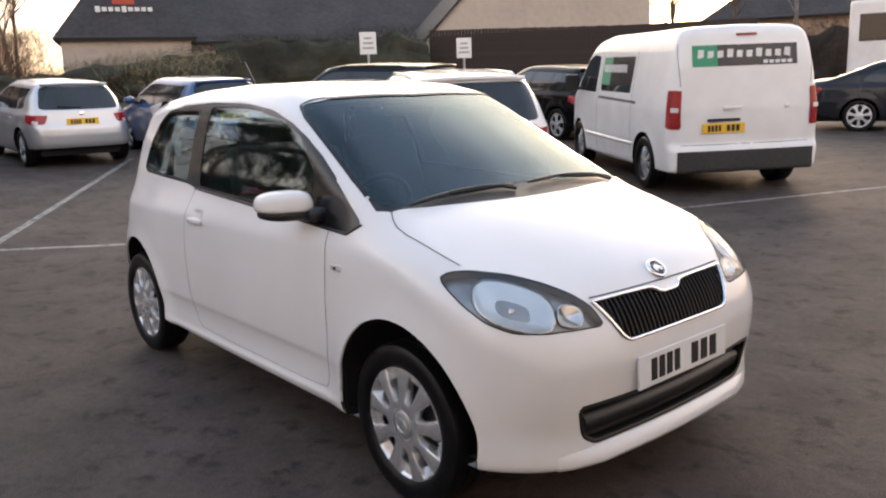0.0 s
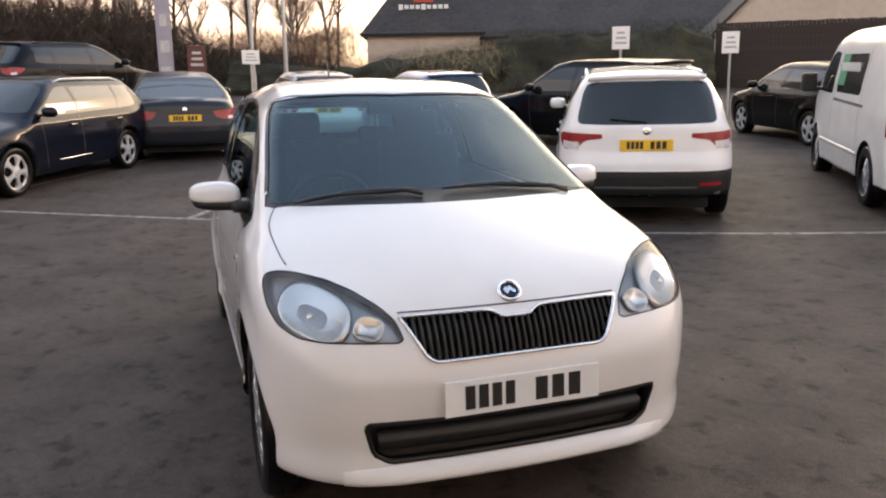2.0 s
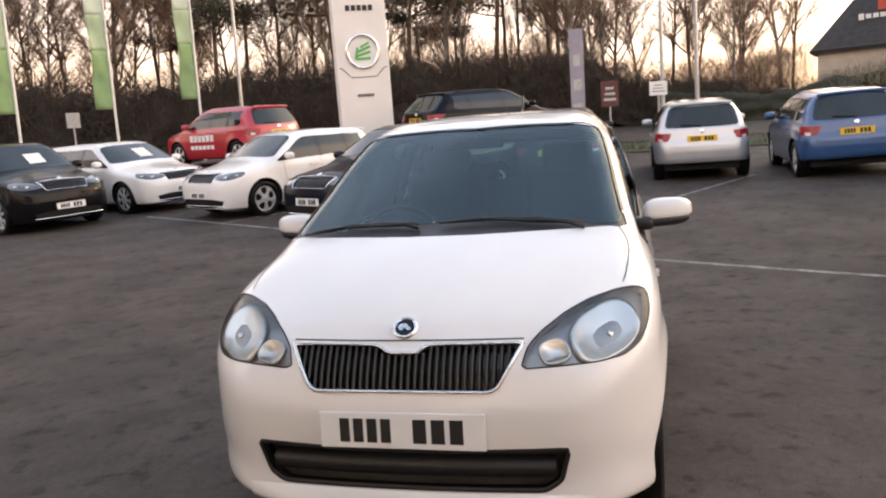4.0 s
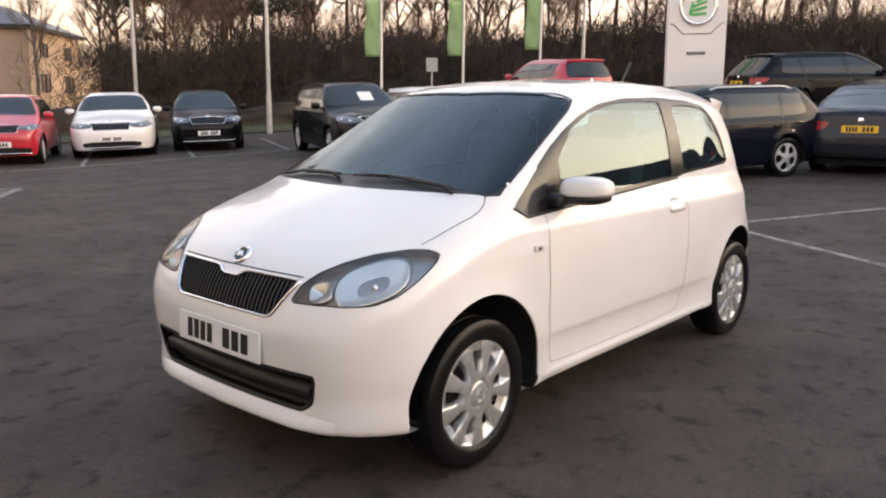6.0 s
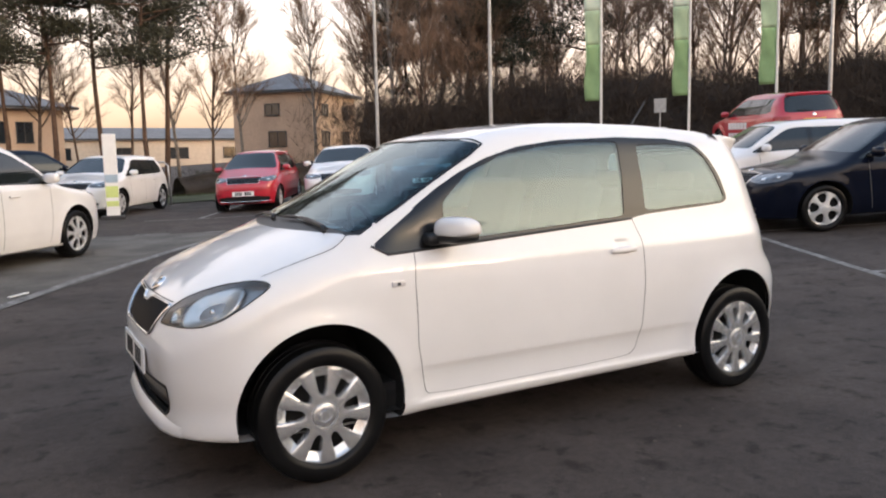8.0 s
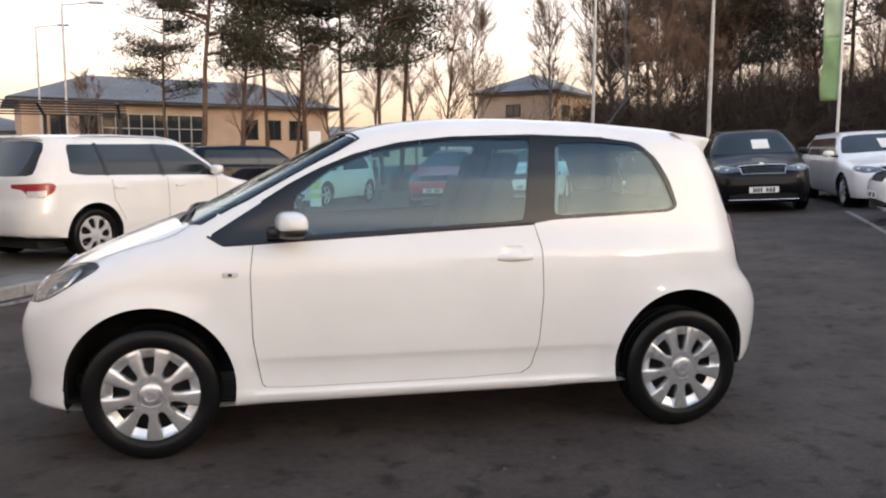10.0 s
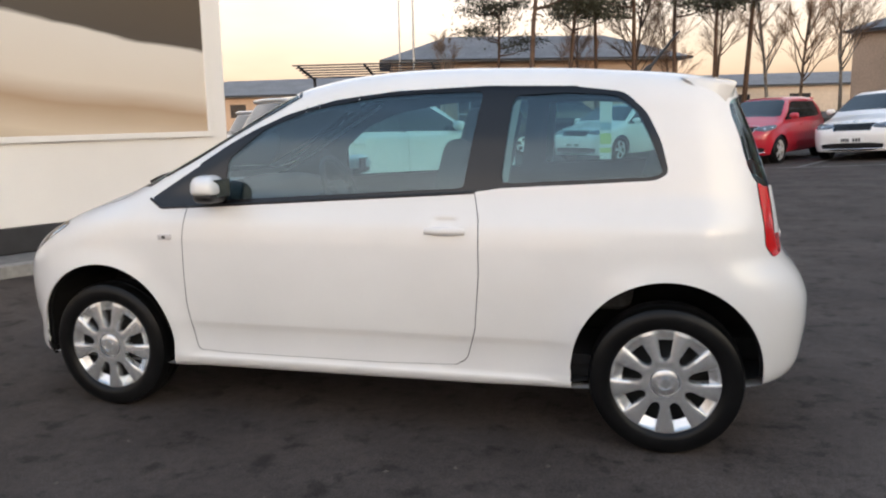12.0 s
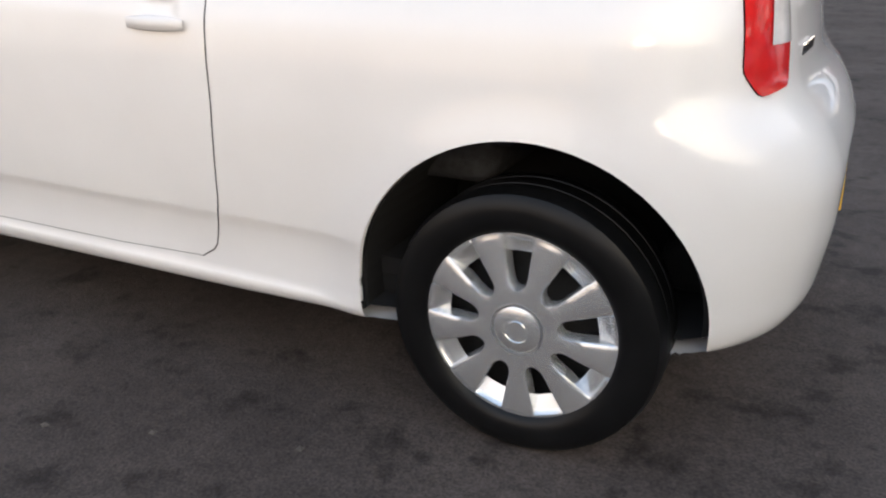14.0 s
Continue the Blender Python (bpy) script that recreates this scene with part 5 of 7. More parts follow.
def other_car(kind, colour, x, y, az, label, wheels="alloy5", clad=False, rails=False, wiper=True, front_plate=True, card=False):
    s = TYPES[kind]
    car = empty("parked_car", label, "car", "cars in the car park")
    b = Body(s)
    F, R, W, Ht, belt, hood, cowl, wst, rend = (s[k] for k in ("F", "R", "W", "Ht", "belt", "hood", "cowl", "wst", "rend"))
    r2 = math.sqrt(0.5)
    side_n = lambda p, n: (n[:, 1] > 0.2) & (p[:, 1] > 0.35)
    rb = R + 0.09 + s["rake"] * 0.5
    sideg = fillet([(cowl - 0.08, belt - 0.005), (0.0, belt + 0.012), (rb + 0.55, belt + 0.03), (rb + 0.36, belt + 0.06), (rb + 0.42, Ht - 0.20), (rend - 0.02, Ht - 0.155), (0.0, Ht - 0.128), (wst - 0.16, Ht - 0.145), (wst - 0.02, Ht - 0.20)], 0.05)
    if s["boot"]:
        sideg = poly_side([(cowl - 0.08, belt - 0.005), (0.0, belt + 0.012), (-1.15, belt + 0.03), (-1.45, belt + 0.07), (-1.05, Ht - 0.17), (0.0, Ht - 0.128), (wst - 0.16, Ht - 0.145), (wst - 0.02, Ht - 0.20)], 1)
    hz = hood - 0.21
    hi, ho = (0.42 - F + 0.08) * r2, (W - 0.07 - F + 0.50) * r2
    lamp = poly_side([(ho, hz + 0.065), (ho * 0.5 + hi * 0.5, hz + 0.055), (hi, hz + 0.01), (hi - 0.005, hz - 0.05), (ho * 0.4 + hi * 0.6, hz - 0.075), (ho - 0.04, hz - 0.02)], 2)
    tz = belt - 0.14
    ti, to = (R + 0.06 + 0.50) * r2, (R + 0.36 + W - 0.05) * r2
    tail = poly_side([(ti, tz + 0.075), (to, tz + 0.085), (to - 0.02, tz + 0.02), (to * 0.55 + ti * 0.45, tz - 0.09), (ti + 0.05, tz - 0.06), (ti, tz + 0.01)], 1)
    if kind in ("suv", "bigsuv"):
        tail = fillet([(ti - 0.02, tz + 0.025), (ti - 0.02, tz + 0.070), (to - 0.06, tz + 0.085), (to + 0.01, tz + 0.07), (to - 0.01, tz - 0.01), (to - 0.12, tz - 0.090), (ti + 0.19, tz - 0.080), (ti + 0.12, tz + 0.005)], 0.012)
    elif kind in ("hatch", "citygo"):
        tail = fillet([(ti + 0.05, tz + 0.075), (to, tz + 0.085), (to + 0.01, tz - 0.03), (to - 0.10, tz - 0.075), (ti + 0.08, tz - 0.070)], 0.02)
    gw = 0.44
    screen = poly_side([(-0.45, Ht - 0.075), (0.45, Ht - 0.075), (W - 0.27, Ht - 0.12), (W - 0.14, belt + 0.12), (W - 0.15, belt + 0.07), (0, belt + 0.10), (-(W - 0.15), belt + 0.07), (-(W - 0.14), belt + 0.12), (-(W - 0.27), Ht - 0.12)], 1)
    rz0 = belt + 0.02 if not s["boot"] else belt + 0.13
    rg = poly_side([(-0.48, Ht - 0.12), (0.48, Ht - 0.12), (W - 0.30, Ht - 0.15), (W - 0.22, rz0 + 0.04), (W - 0.28, rz0), (-(W - 0.28), rz0), (-(W - 0.22), rz0 + 0.04), (-(W - 0.30), Ht - 0.15)], 1)
    regs = [dict(name="arch", poly=circle(s["axles"][0], s["hub"], s["arch"], 40), proj="side", cond=side_n),
            dict(name="arch", poly=circle(s["axles"][1], s["hub"], s["arch"], 40), proj="side", cond=side_n),
            dict(name="sideg", poly=sideg, proj="side", cond=side_n),
            dict(name="screen", poly=screen, proj="front", cond=lambda p, n: (p[:, 0] > wst - 0.2) & (p[:, 0] < cowl + 0.2) & (n[:, 2] > 0.1)),
            dict(name="rearg", poly=rg, proj="rear", cond=lambda p, n: (p[:, 0] < rend + 0.15) & (n[:, 0] < -0.08)),
            dict(name="lamp", poly=lamp, proj="obf", cond=lambda p, n: p[:, 0] > F - 0.9),
            dict(name="tail", poly=tail, proj="obr", cond=lambda p, n: p[:, 0] < R + 0.9),
            dict(name="grille", poly=[(-gw, hz + 0.045), (gw, hz + 0.045), (gw - 0.07, hz - 0.105), (-gw + 0.07, hz - 0.105)], proj="front", cond=lambda p, n: p[:, 0] > F - 0.5),
            dict(name="intake", poly=poly_side([(-0.66, 0.385), (0.66, 0.385), (0.56, 0.225), (-0.56, 0.225)], 1), proj="front", cond=lambda p, n: p[:, 0] > F - 0.5),
            dict(name="rbump", poly=[(-1.2, 0.1), (1.2, 0.1), (1.2, 0.60 if clad else 0.34), (-1.2, 0.60 if clad else 0.34)], proj="rear", cond=lambda p, n: (p[:, 0] < R + 0.6) & (n[:, 0] < -0.1)),
            ]
    if clad:
        regs.append(dict(name="clad", poly=[(R, 0.1), (F, 0.1), (F, 0.36), (R, 0.40)], proj="side", cond=side_n))
        regs += [dict(name="clad", poly=circle(ax, s["hub"], s["arch"] + 0.055, 40), proj="side", cond=side_n) for ax in s["axles"]]
    b.build(46, 58, 66, regs)
    P = M[colour]
    b.emit("shell", "body", P, car)
    b.emit("screen", "windscreen", M["dglass"], car, 0, -0.002)
    if card:
        pts = [b.front(yy, zz) for zz in (belt + 0.16, belt + 0.25, belt + 0.34) for yy in (-0.02, 0.14, 0.30)]
        pts = [p + 0.006 * b.normal(p[None])[0] for p in pts]
        pydata_ob("price_card", pts, [(i, i + 1, i + 4, i + 3) for i in (0, 1, 3, 4)], M["paper"], car, "white price card on the windscreen")
    b.emit("rearg", "rear_window", M["dglass"], car, 0, -0.002)
    b.emit("grille", "grille", M["gloss_black"], car, 0, -0.015)
    b.emit("intake", "lower_intake", M["trim"], car, 0, -0.02)
    b.emit("rbump", "rear_bumper_insert", M["trim"], car)
    if clad:
        b.ribbon([b.rear(yy, 0.43).tolist() for yy in np.linspace(-0.5, 0.5, 9)], 0.04, M["grain"], car, "bumper_strip", off=0.008, sides=(1,), depth=0.006)
    b.emit("clad", "lower_cladding", M["trim"], car)
    for sd in (1, -1):
        b.emit("sideg", "side_window", M["dglass"], car, sd, -0.002)
        lp = b.emit("lamp", "headlamp", M["lampglass"], car, sd)
        for hh_, zz_, rr_ in ((hi * 0.62 + ho * 0.38, hz - 0.012, 0.032), (hi * 0.28 + ho * 0.72, hz + 0.012, 0.022)):
            q = b.oblique(hh_, zz_)
            rot = Vector((0, 1, 0)).rotation_difference(Vector(b.normal(q[None])[0])).to_matrix()
            v, f = lathe([(0.0, 0.003), (rr_ * 0.5, 0.004), (rr_ * 0.9, 0.007), (rr_, 0.001)], 18)
            v = [rot @ Vector(p) + Vector(q) for p in v]
            pydata_ob("lamp_bowl", [(p.x, p.y * sd, p.z) for p in v], f, M["reflector"], lp, smooth=True)
        tl = b.emit("tail", "tail_lamp", M["redlens"], car, sd, 0.004)
        ha, hb, hw = (ti + 0.17, to - 0.09, 0.075) if kind in ("suv", "bigsuv") else ((ti + to) / 2 - 0.04, (ti + to) / 2 + 0.065, 0.05)
        b.ribbon([b.oblique(ha, tz - 0.047, False).tolist(), b.oblique((ha + hb) / 2, tz - 0.047, False).tolist(), b.oblique(hb, tz - 0.037, False).tolist()], hw, M["clearlens"], tl, "clear_section", off=0.008, sides=(sd,))
        if clad:
            b.ribbon([b.rear(0.52, 0.47).tolist(), b.rear(0.74, 0.475).tolist()], 0.035, M["redlens"], car, "bumper_reflector", off=0.006, sides=(sd,))
        for xx, ww in ((-0.15, 0.07), (rb + 0.9, 0.05)):
            b.ribbon([b.side(xx - 0.02, belt).tolist(), b.side(xx - 0.06, Ht - 0.13).tolist()], ww, M["gloss_black"], car, "door_pillar", sides=(sd,))
        for pts in ([(cowl - 0.22, belt - 0.03), (cowl - 0.24, 0.6), (cowl - 0.28, 0.28)], [(-0.13, belt - 0.02), (-0.14, 0.6), (-0.15, 0.28)], [(rb + 0.92, belt - 0.01), (rb + 0.93, 0.75), (rb + 1.08, 0.5)]):
            b.ribbon([b.side(u, v).tolist() for u, v in pts], 0.007, M["seal"], car, "door_gap", sides=(sd,))
        for xx in (0.08, rb + 1.02):
            q = b.side(xx, belt - 0.13)
            bm = bmesh.new()
            box(bm, (q[0], (q[1] + 0.015) * sd, q[2]), (0.17, 0.03, 0.026), bevel=0.009)
            part("door_handle", bm, P, car)
        q = b.side(cowl - 0.30, belt + 0.02)
        bm = bmesh.new()
        bmesh.ops.create_uvsphere(bm, u_segments=14, v_segments=8, radius=1.0)
        for v in bm.verts:
            v.co = (cowl - 0.30 + 0.075 * v.co.x, (q[1] + 0.13 + 0.105 * math.copysign(abs(v.co.y) ** 0.7, v.co.y)) * sd, belt + 0.075 + 0.07 * math.copysign(abs(v.co.z) ** 0.7, v.co.z))
        bmesh.ops.recalc_face_normals(bm, faces=bm.faces[:])
        mir = part("door_mirror", bm, P, car, smooth=True)
        bm = bmesh.new()
        box(bm, (cowl - 0.27, (q[1] + 0.03) * sd, belt + 0.03), (0.09, 0.12, 0.035), bevel=0.01)
        part("mirror_foot", bm, M["trim"], mir)
        if rails:
            q = [b.above(x, W - 0.31) for x in np.linspace(rend + 0.12, wst - 0.25, 11)]
            v, f = tube([(p[0], p[1] * sd, p[2] + (-0.01 if abs(i - 5) == 5 else 0.028)) for i, p in enumerate(q)], 0.015, 6)
            pydata_ob("roof_rail", v, f, M["gloss_black" if colour == "black" else "alloy"], car, smooth=True)
        if colour == "navy":
            b.ribbon([b.side(u, 0.37).tolist() for u in (0.45, 0.1, -0.3)], 0.010, M["chrome"], car, "side_strip", sides=(sd,), depth=0.006)
        for ax in s["axles"]:
            wheel(wheels, car, ax, (W - 0.115) * sd, s["hub"], turn=ax * 1.3 + az)
            vs, fs = [], []
            for i in range(17):
                a = math.pi * 1.2 * i / 16 - math.pi * 0.1
                lx, lz = ax + (s["arch"] + 0.004) * math.cos(a), s["hub"] + (s["arch"] + 0.004) * math.sin(a)
                for yy in (0.35, float(b.side(lx, max(lz, 0.26))[1]) - 0.012):
                    vs.append((lx, yy * sd, lz))
            fs = [(2 * i, 2 * i + 1, 2 * i + 3, 2 * i + 2) for i in range(16)] + [tuple(range(0, 34, 2))]
            pydata_ob("wheel_arch_liner", vs, fs, M["well"], car)
    bm = bmesh.new()
    box(bm, ((F + R) / 2, 0, 0.25), (F - R - 0.5, 1.3, 0.12), bevel=0.03)
    part("underbody", bm, M["under"], car)
    fr = [(-gw, hz + 0.045), (gw, hz + 0.045), (gw - 0.07, hz - 0.105), (-gw + 0.07, hz - 0.105), (-gw, hz + 0.045)]
    b.ribbon([b.front(u, v).tolist() for u, v in fr], 0.010, M["chrome"], car, "grille_frame", sides=(1,), depth=0.008)
    for i in range(-8, 9):
        yv = i * 0.042
        b.ribbon([b.front(yv * 0.88, hz - 0.100).tolist(), b.front(yv, hz + 0.04).tolist()], 0.010, M["trim"], car, "slat", sides=(1,), off=-0.008, depth=0.008)
    b.ribbon([b.front(yy, 0.262).tolist() for yy in np.linspace(-0.62, 0.62, 9)], 0.018, M["chrome"], car, "bumper_strip", sides=(1,), depth=0.006)
    if front_plate:
        q = b.front(0.0, 0.45)
        plate(car, (q[0] + 0.01, 0, 0.45), 2, False)
    pz = tz - 0.04
    q = b.rear(0.0, pz)
    plate(car, (q[0] - 0.008, 0, pz), 6, True, az=180)
    for fn, sx, zz in ((b.rear, -1, pz + 0.14), (b.front, 1, hz + 0.085)):
        q = fn(0.0, zz)
        n = b.normal(q[None])[0]
        rot = Vector((0, 1, 0)).rotation_difference(Vector((n[0], 0, n[2])).normalized()).to_matrix()
        v, f = lathe([(0.0, 0.010), (0.034, 0.010), (0.042, 0.006), (0.044, 0.0)], 20)
        pydata_ob("badge", [rot @ Vector(p) + Vector(q) for p in v], f, M["chrome"], car, smooth=True)
    if not s["boot"]:
        pts = [(R + 0.10 + s["rake"] + 0.10 * yy * yy, yy, Ht - 0.075 - 0.05 * yy * yy) for yy in np.linspace(-W + 0.33, W - 0.33, 11)]
        v, f = tube(pts, 0.03, 6)
        pydata_ob("roof_spoiler", v, f, P, car, smooth=True)
        if wiper:
            q0, q1 = b.rear(0.0, rz0 + 0.03), b.rear(0.36, rz0 + 0.06)
            v, f = tube([q0 + np.array([-0.02, 0, 0]), q1 + np.array([-0.02, 0, 0])], 0.009, 5)
            pydata_ob("wiper", v, f, M["trim"], car)
    on_ground(car, x, y, az, s["wb"] / 2)
    return car


def delivery_van(x, y, az, label, livery=True):
    """A tall panel van with twin rear doors."""
    Ht, W, F, R = 1.97, 0.965, 2.45, -2.15
    s = dict(top=[(R - 0.3, Ht - 0.02), (R + 0.3, Ht), (0.6, Ht), (1.05, Ht - 0.06), (1.3, Ht - 0.22), (1.85, 1.30), (2.0, 1.20), (2.3, 1.02), (2.5, 0.78), (2.8, 0.3)],
             crown=[(R - 0.3, 0.05), (1, 0.06), (2.8, 0.12)],
             xf=[(0, F - 0.1), (0.3, F), (0.6, F), (0.8, F - 0.03), (1.1, F - 0.15), (2.4, F - 0.9)], fbow=(0.12, 0.9, 0.5),
             xr=[(0, R + 0.06), (0.3, R + 0.0), (0.55, R), (0.6, R + 0.05), (1.0, R + 0.05), (1.5, R + 0.09), (1.9, R + 0.17), (2.4, R + 0.3)], rbow=(0.04, 0.6, 0.75),
             w=[(0, W - 0.06), (0.3, W - 0.02), (0.6, W), (1.0, W - 0.01), (1.3, W - 0.05), (1.75, W - 0.13), (1.95, W - 0.20), (2.3, W - 0.4)],
             plan=[(R - 0.3, -0.03), (0, 0), (1.4, 0), (2.0, -0.05), (2.8, -0.3)], low=[(R - 0.2, 0.28), (0, 0.24), (F, 0.24)],
             axles=(1.55, -1.30), hub=0.33, arch=0.385, flare=0.012, kend=0.09, ktop=0.12, spine=(R + 1.0, F - 1.1, 0.8), blur=0.06)
    van = empty("delivery_van", label, "van")
    b = Body(s)
    side_n = lambda p, n: (n[:, 1] > 0.2) & (p[:, 1] > 0.35)
    r2 = math.sqrt(0.5)
    regs = [dict(name="arch", poly=circle(ax, 0.33, 0.385, 40), proj="side", cond=side_n) for ax in s["axles"]]
    regs += [dict(name="cabg", poly=fillet([(1.72, 1.16), (0.72, 1.14), (0.72, 1.66), (1.05, 1.68), (1.28, 1.60)], 0.05), proj="side", cond=side_n),
             dict(name="panelg", poly=fillet([(0.52, 1.17), (-0.72, 1.17), (-0.72, 1.62), (0.52, 1.64)], 0.05), proj="side", cond=side_n),
             dict(name="screen", poly=poly_side([(-0.65, 1.72), (0.65, 1.72), (0.78, 1.28), (-0.78, 1.28)], 1), proj="front", cond=lambda p, n: (p[:, 0] > 0.9) & (n[:, 2] > 0.1)),
             dict(name="tail", poly=fillet([((R + 0.02 + 0.85) * r2, 0.79), ((R + 0.03 + 0.85) * r2, 1.24), ((R + 0.14 + W) * r2, 1.24), ((R + 0.14 + W) * r2, 0.80)], 0.02), proj="obr", cond=lambda p, n: p[:, 0] < R + 0.5),
             dict(name="rbump", poly=[(-0.84, 0.1), (0.84, 0.1), (0.84, 0.53), (-0.84, 0.53)], proj="rear", cond=lambda p, n: p[:, 0] < R + 0.4)]
    b.build(46, 62, 80, regs)
    P = M["van_white"]
    b.emit("shell", "body", P, van)
    b.emit("screen", "windscreen", M["dglass"], van, 0, -0.002)
    b.emit("rbump", "rear_bumper", M["grain"], van, 0, 0.006)
    for sd in (1, -1):
        b.emit("cabg", "cab_window", M["dglass"], van, sd, -0.002)
        b.emit("panelg", "side_window_panel", M["dglass"], van, sd, -0.002)
        b.emit("tail", "tail_lamp", M["redlens"], van, sd, 0.01)
        tl = [b.oblique(h, z, False) for h, z in (((R + 0.09 + 0.87) * r2, 0.99), ((R + 0.09 + 0.87) * r2, 1.04))]
        b.ribbon([p.tolist() for p in tl], 0.09, M["clearlens"], van, "reversing_lamp", off=0.014, sides=(sd,))
        b.ribbon([b.side(u, v).tolist() for u, v in ((0.58, 1.08), (-0.95, 1.06))], 0.035, M["seal"], van, "slide_rail", sides=(sd,))
        for u in (0.62, -0.80, 1.70):
            b.ribbon([b.side(u, 1.70 if u < 1 else 1.15).tolist(), b.side(u, 0.9).tolist(), b.side(u, 0.36).tolist()], 0.009, M["seal"], van, "door_gap", sides=(sd,))
        b.ribbon([b.side(u, 0.52).tolist() for u in (1.15, 0, -0.88)], 0.05, P, van, "side_moulding", sides=(sd,), depth=0.012)
        q = b.side(1.45, 1.2)
        bm = bmesh.new()
        box(bm, (1.50, (q[1] + 0.17) * sd, 1.27), (0.10, 0.20, 0.26), bevel=0.035)
        box(bm, (1.52, (q[1] + 0.05) * sd, 1.18), (0.06, 0.16, 0.05), bevel=0.015)
        part("door_mirror", bm, M["trim"], van)
        for ax in s["axles"]:
            wheel("steel", van, ax, (W - 0.125) * sd, 0.33, turn=ax)
            vs = []
            for i in range(17):
                a = math.pi * 1.2 * i / 16 - math.pi * 0.1
                lx, lz = ax + 0.389 * math.cos(a), 0.33 + 0.389 * math.sin(a)
                for yy in (0.35, float(b.side(lx, max(lz, 0.32))[1]) - 0.012):
                    vs.append((lx, yy * sd, lz))
            pydata_ob("wheel_arch_liner", vs, [(2 * i, 2 * i + 1, 2 * i + 3, 2 * i + 2) for i in range(16)] + [tuple(range(0, 34, 2))], M["well"], van)
        if livery:
            # side sign: green block, dark block and pale bars
            q = lambda u, v: b.side(u, v) * np.array([1, sd, 1]) + np.array([0, 0.006 * sd, 0])
            for u0, u1, v0, v1, m in ((0.52, 0.14, 1.26, 1.64, "entgreen"), (0.14, -0.72, 1.26, 1.64, "gloss_black")):
                vs = [q(u0 + (u1 - u0) * i / 6, v) for i in range(7) for v in (v0, v1)]
                pydata_ob("side_sign", vs, [(2 * i, 2 * i + 2, 2 * i + 3, 2 * i + 1) for i in range(6)], M[m], van)
            for i in range(9):
                p = q(0.40 - 0.105 * i, 1.48)
                bm = bmesh.new()
                box(bm, (p[0], p[1] + 0.004 * sd, p[2]), (0.075, 0.006, 0.12))
                part("side_sign_bar", bm, M["signwhite"], van)
    z = 1.0
    for yy in (0.80, -0.80):
        b.ribbon([b.rear(yy, 1.76).tolist(), b.rear(yy, 1.28).tolist()], 0.008, M["seal"], van, "door_gap", sides=(1,))
    b.ribbon([b.rear(yy, 0.60).tolist() for yy in np.linspace(-0.8, 0.8, 9)], 0.008, M["seal"], van, "door_gap", sides=(1,))
    if livery:
        for y0, y1, m in ((-0.62, 0.36, "gloss_black"), (0.36, 0.66, "entgreen")):
            vs = [b.rear(y0 + (y1 - y0) * i / 6, v) + np.array([-0.006, 0, 0]) for i in range(7) for v in (1.50, 1.74)]
            pydata_ob("rear_sign", vs, [(2 * i, 2 * i + 1, 2 * i + 3, 2 * i + 2) for i in range(6)], M[m], van, "green and black sign with pale bars")
        for i in range(10):
            p = b.rear(0.56 - 0.117 * i, 1.63)
            bm = bmesh.new()
            box(bm, (p[0] - 0.009, p[1], p[2]), (0.006, 0.070, 0.085 if i % 3 else 0.12), bevel=0.002)
            part("rear_sign_bar", bm, M["signwhite"], van)
        for i in range(5):
            p = b.rear(-0.22 - 0.075 * i, 1.535)
            bm = bmesh.new()
            box(bm, (p[0] - 0.009, p[1], p[2]), (0.006, 0.055, 0.04))
            part("rear_sign_bar", bm, M["signwhite"], van)
    for yy in (0.18, -0.5):
        p = b.rear(yy, 1.02)
        bm = bmesh.new()
        box(bm, (p[0] - 0.012, p[1], p[2]), (0.03, 0.22 if yy > 0 else 0.06, 0.04), bevel=0.01)
        part("door_handle", bm, P, van)
    p = b.rear(0.30, 0.88)
    bm = bmesh.new()
    box(bm, (p[0] - 0.008, 0.28, 0.885), (0.03, 0.40, 0.035), bevel=0.01)
    part("plate_lamp", bm, M["trim"], van)
    p = b.rear(0.28, 0.79)
    plate(van, (p[0] - 0.012, 0.28, 0.79), 2, True, az=180)
    bm = bmesh.new()
    box(bm, (0.1, 0, 0.32), (4.0, 1.5, 0.14), bevel=0.03)
    part("underbody", bm, M["under"], van)
    p = b.rear(0.0, 1.86)
    bm = bmesh.new()
    box(bm, (p[0] - 0.01, 0, 1.855), (0.04, 0.24, 0.025), bevel=0.008)
    part("brake_lamp", bm, M["redlens"], van)
    on_ground(van, x, y, az, 1.4)
    return van


def at_plate(px, py, az, kind, rear=True):
    """Middle of a car whose rear (or front) plate stands at px, py."""
    s = TYPES[kind]
    d = -s["R"] if rear else -s["F"]
    return px + d * math.cos(radians(az)), py + d * math.sin(radians(az))


# ---- dealership wall, kerb and pavement beside the camera's start ----
WD = Vector((0.423, 0.906, 0))
WN = Vector((-0.906, 0.423, 0))
WC = Vector((3.56, -4.36, 0))
WM = Matrix(((WD.x, WN.x, 0, WC.x), (WD.y, WN.y, 0, WC.y), (0, 0, 1, 0), (0, 0, 0, 1)))


def local_box(name, lo, hi, material, m, parent=None, bevel=0.0, label=""):
    bm = bmesh.new()
    box(bm, [(a + b) / 2 for a, b in zip(lo, hi)], [b - a for a, b in zip(lo, hi)], bevel=bevel)
    ob = part(name, bm, material, parent, label)
    if parent is None:
        ob.matrix_basis = m
    return ob


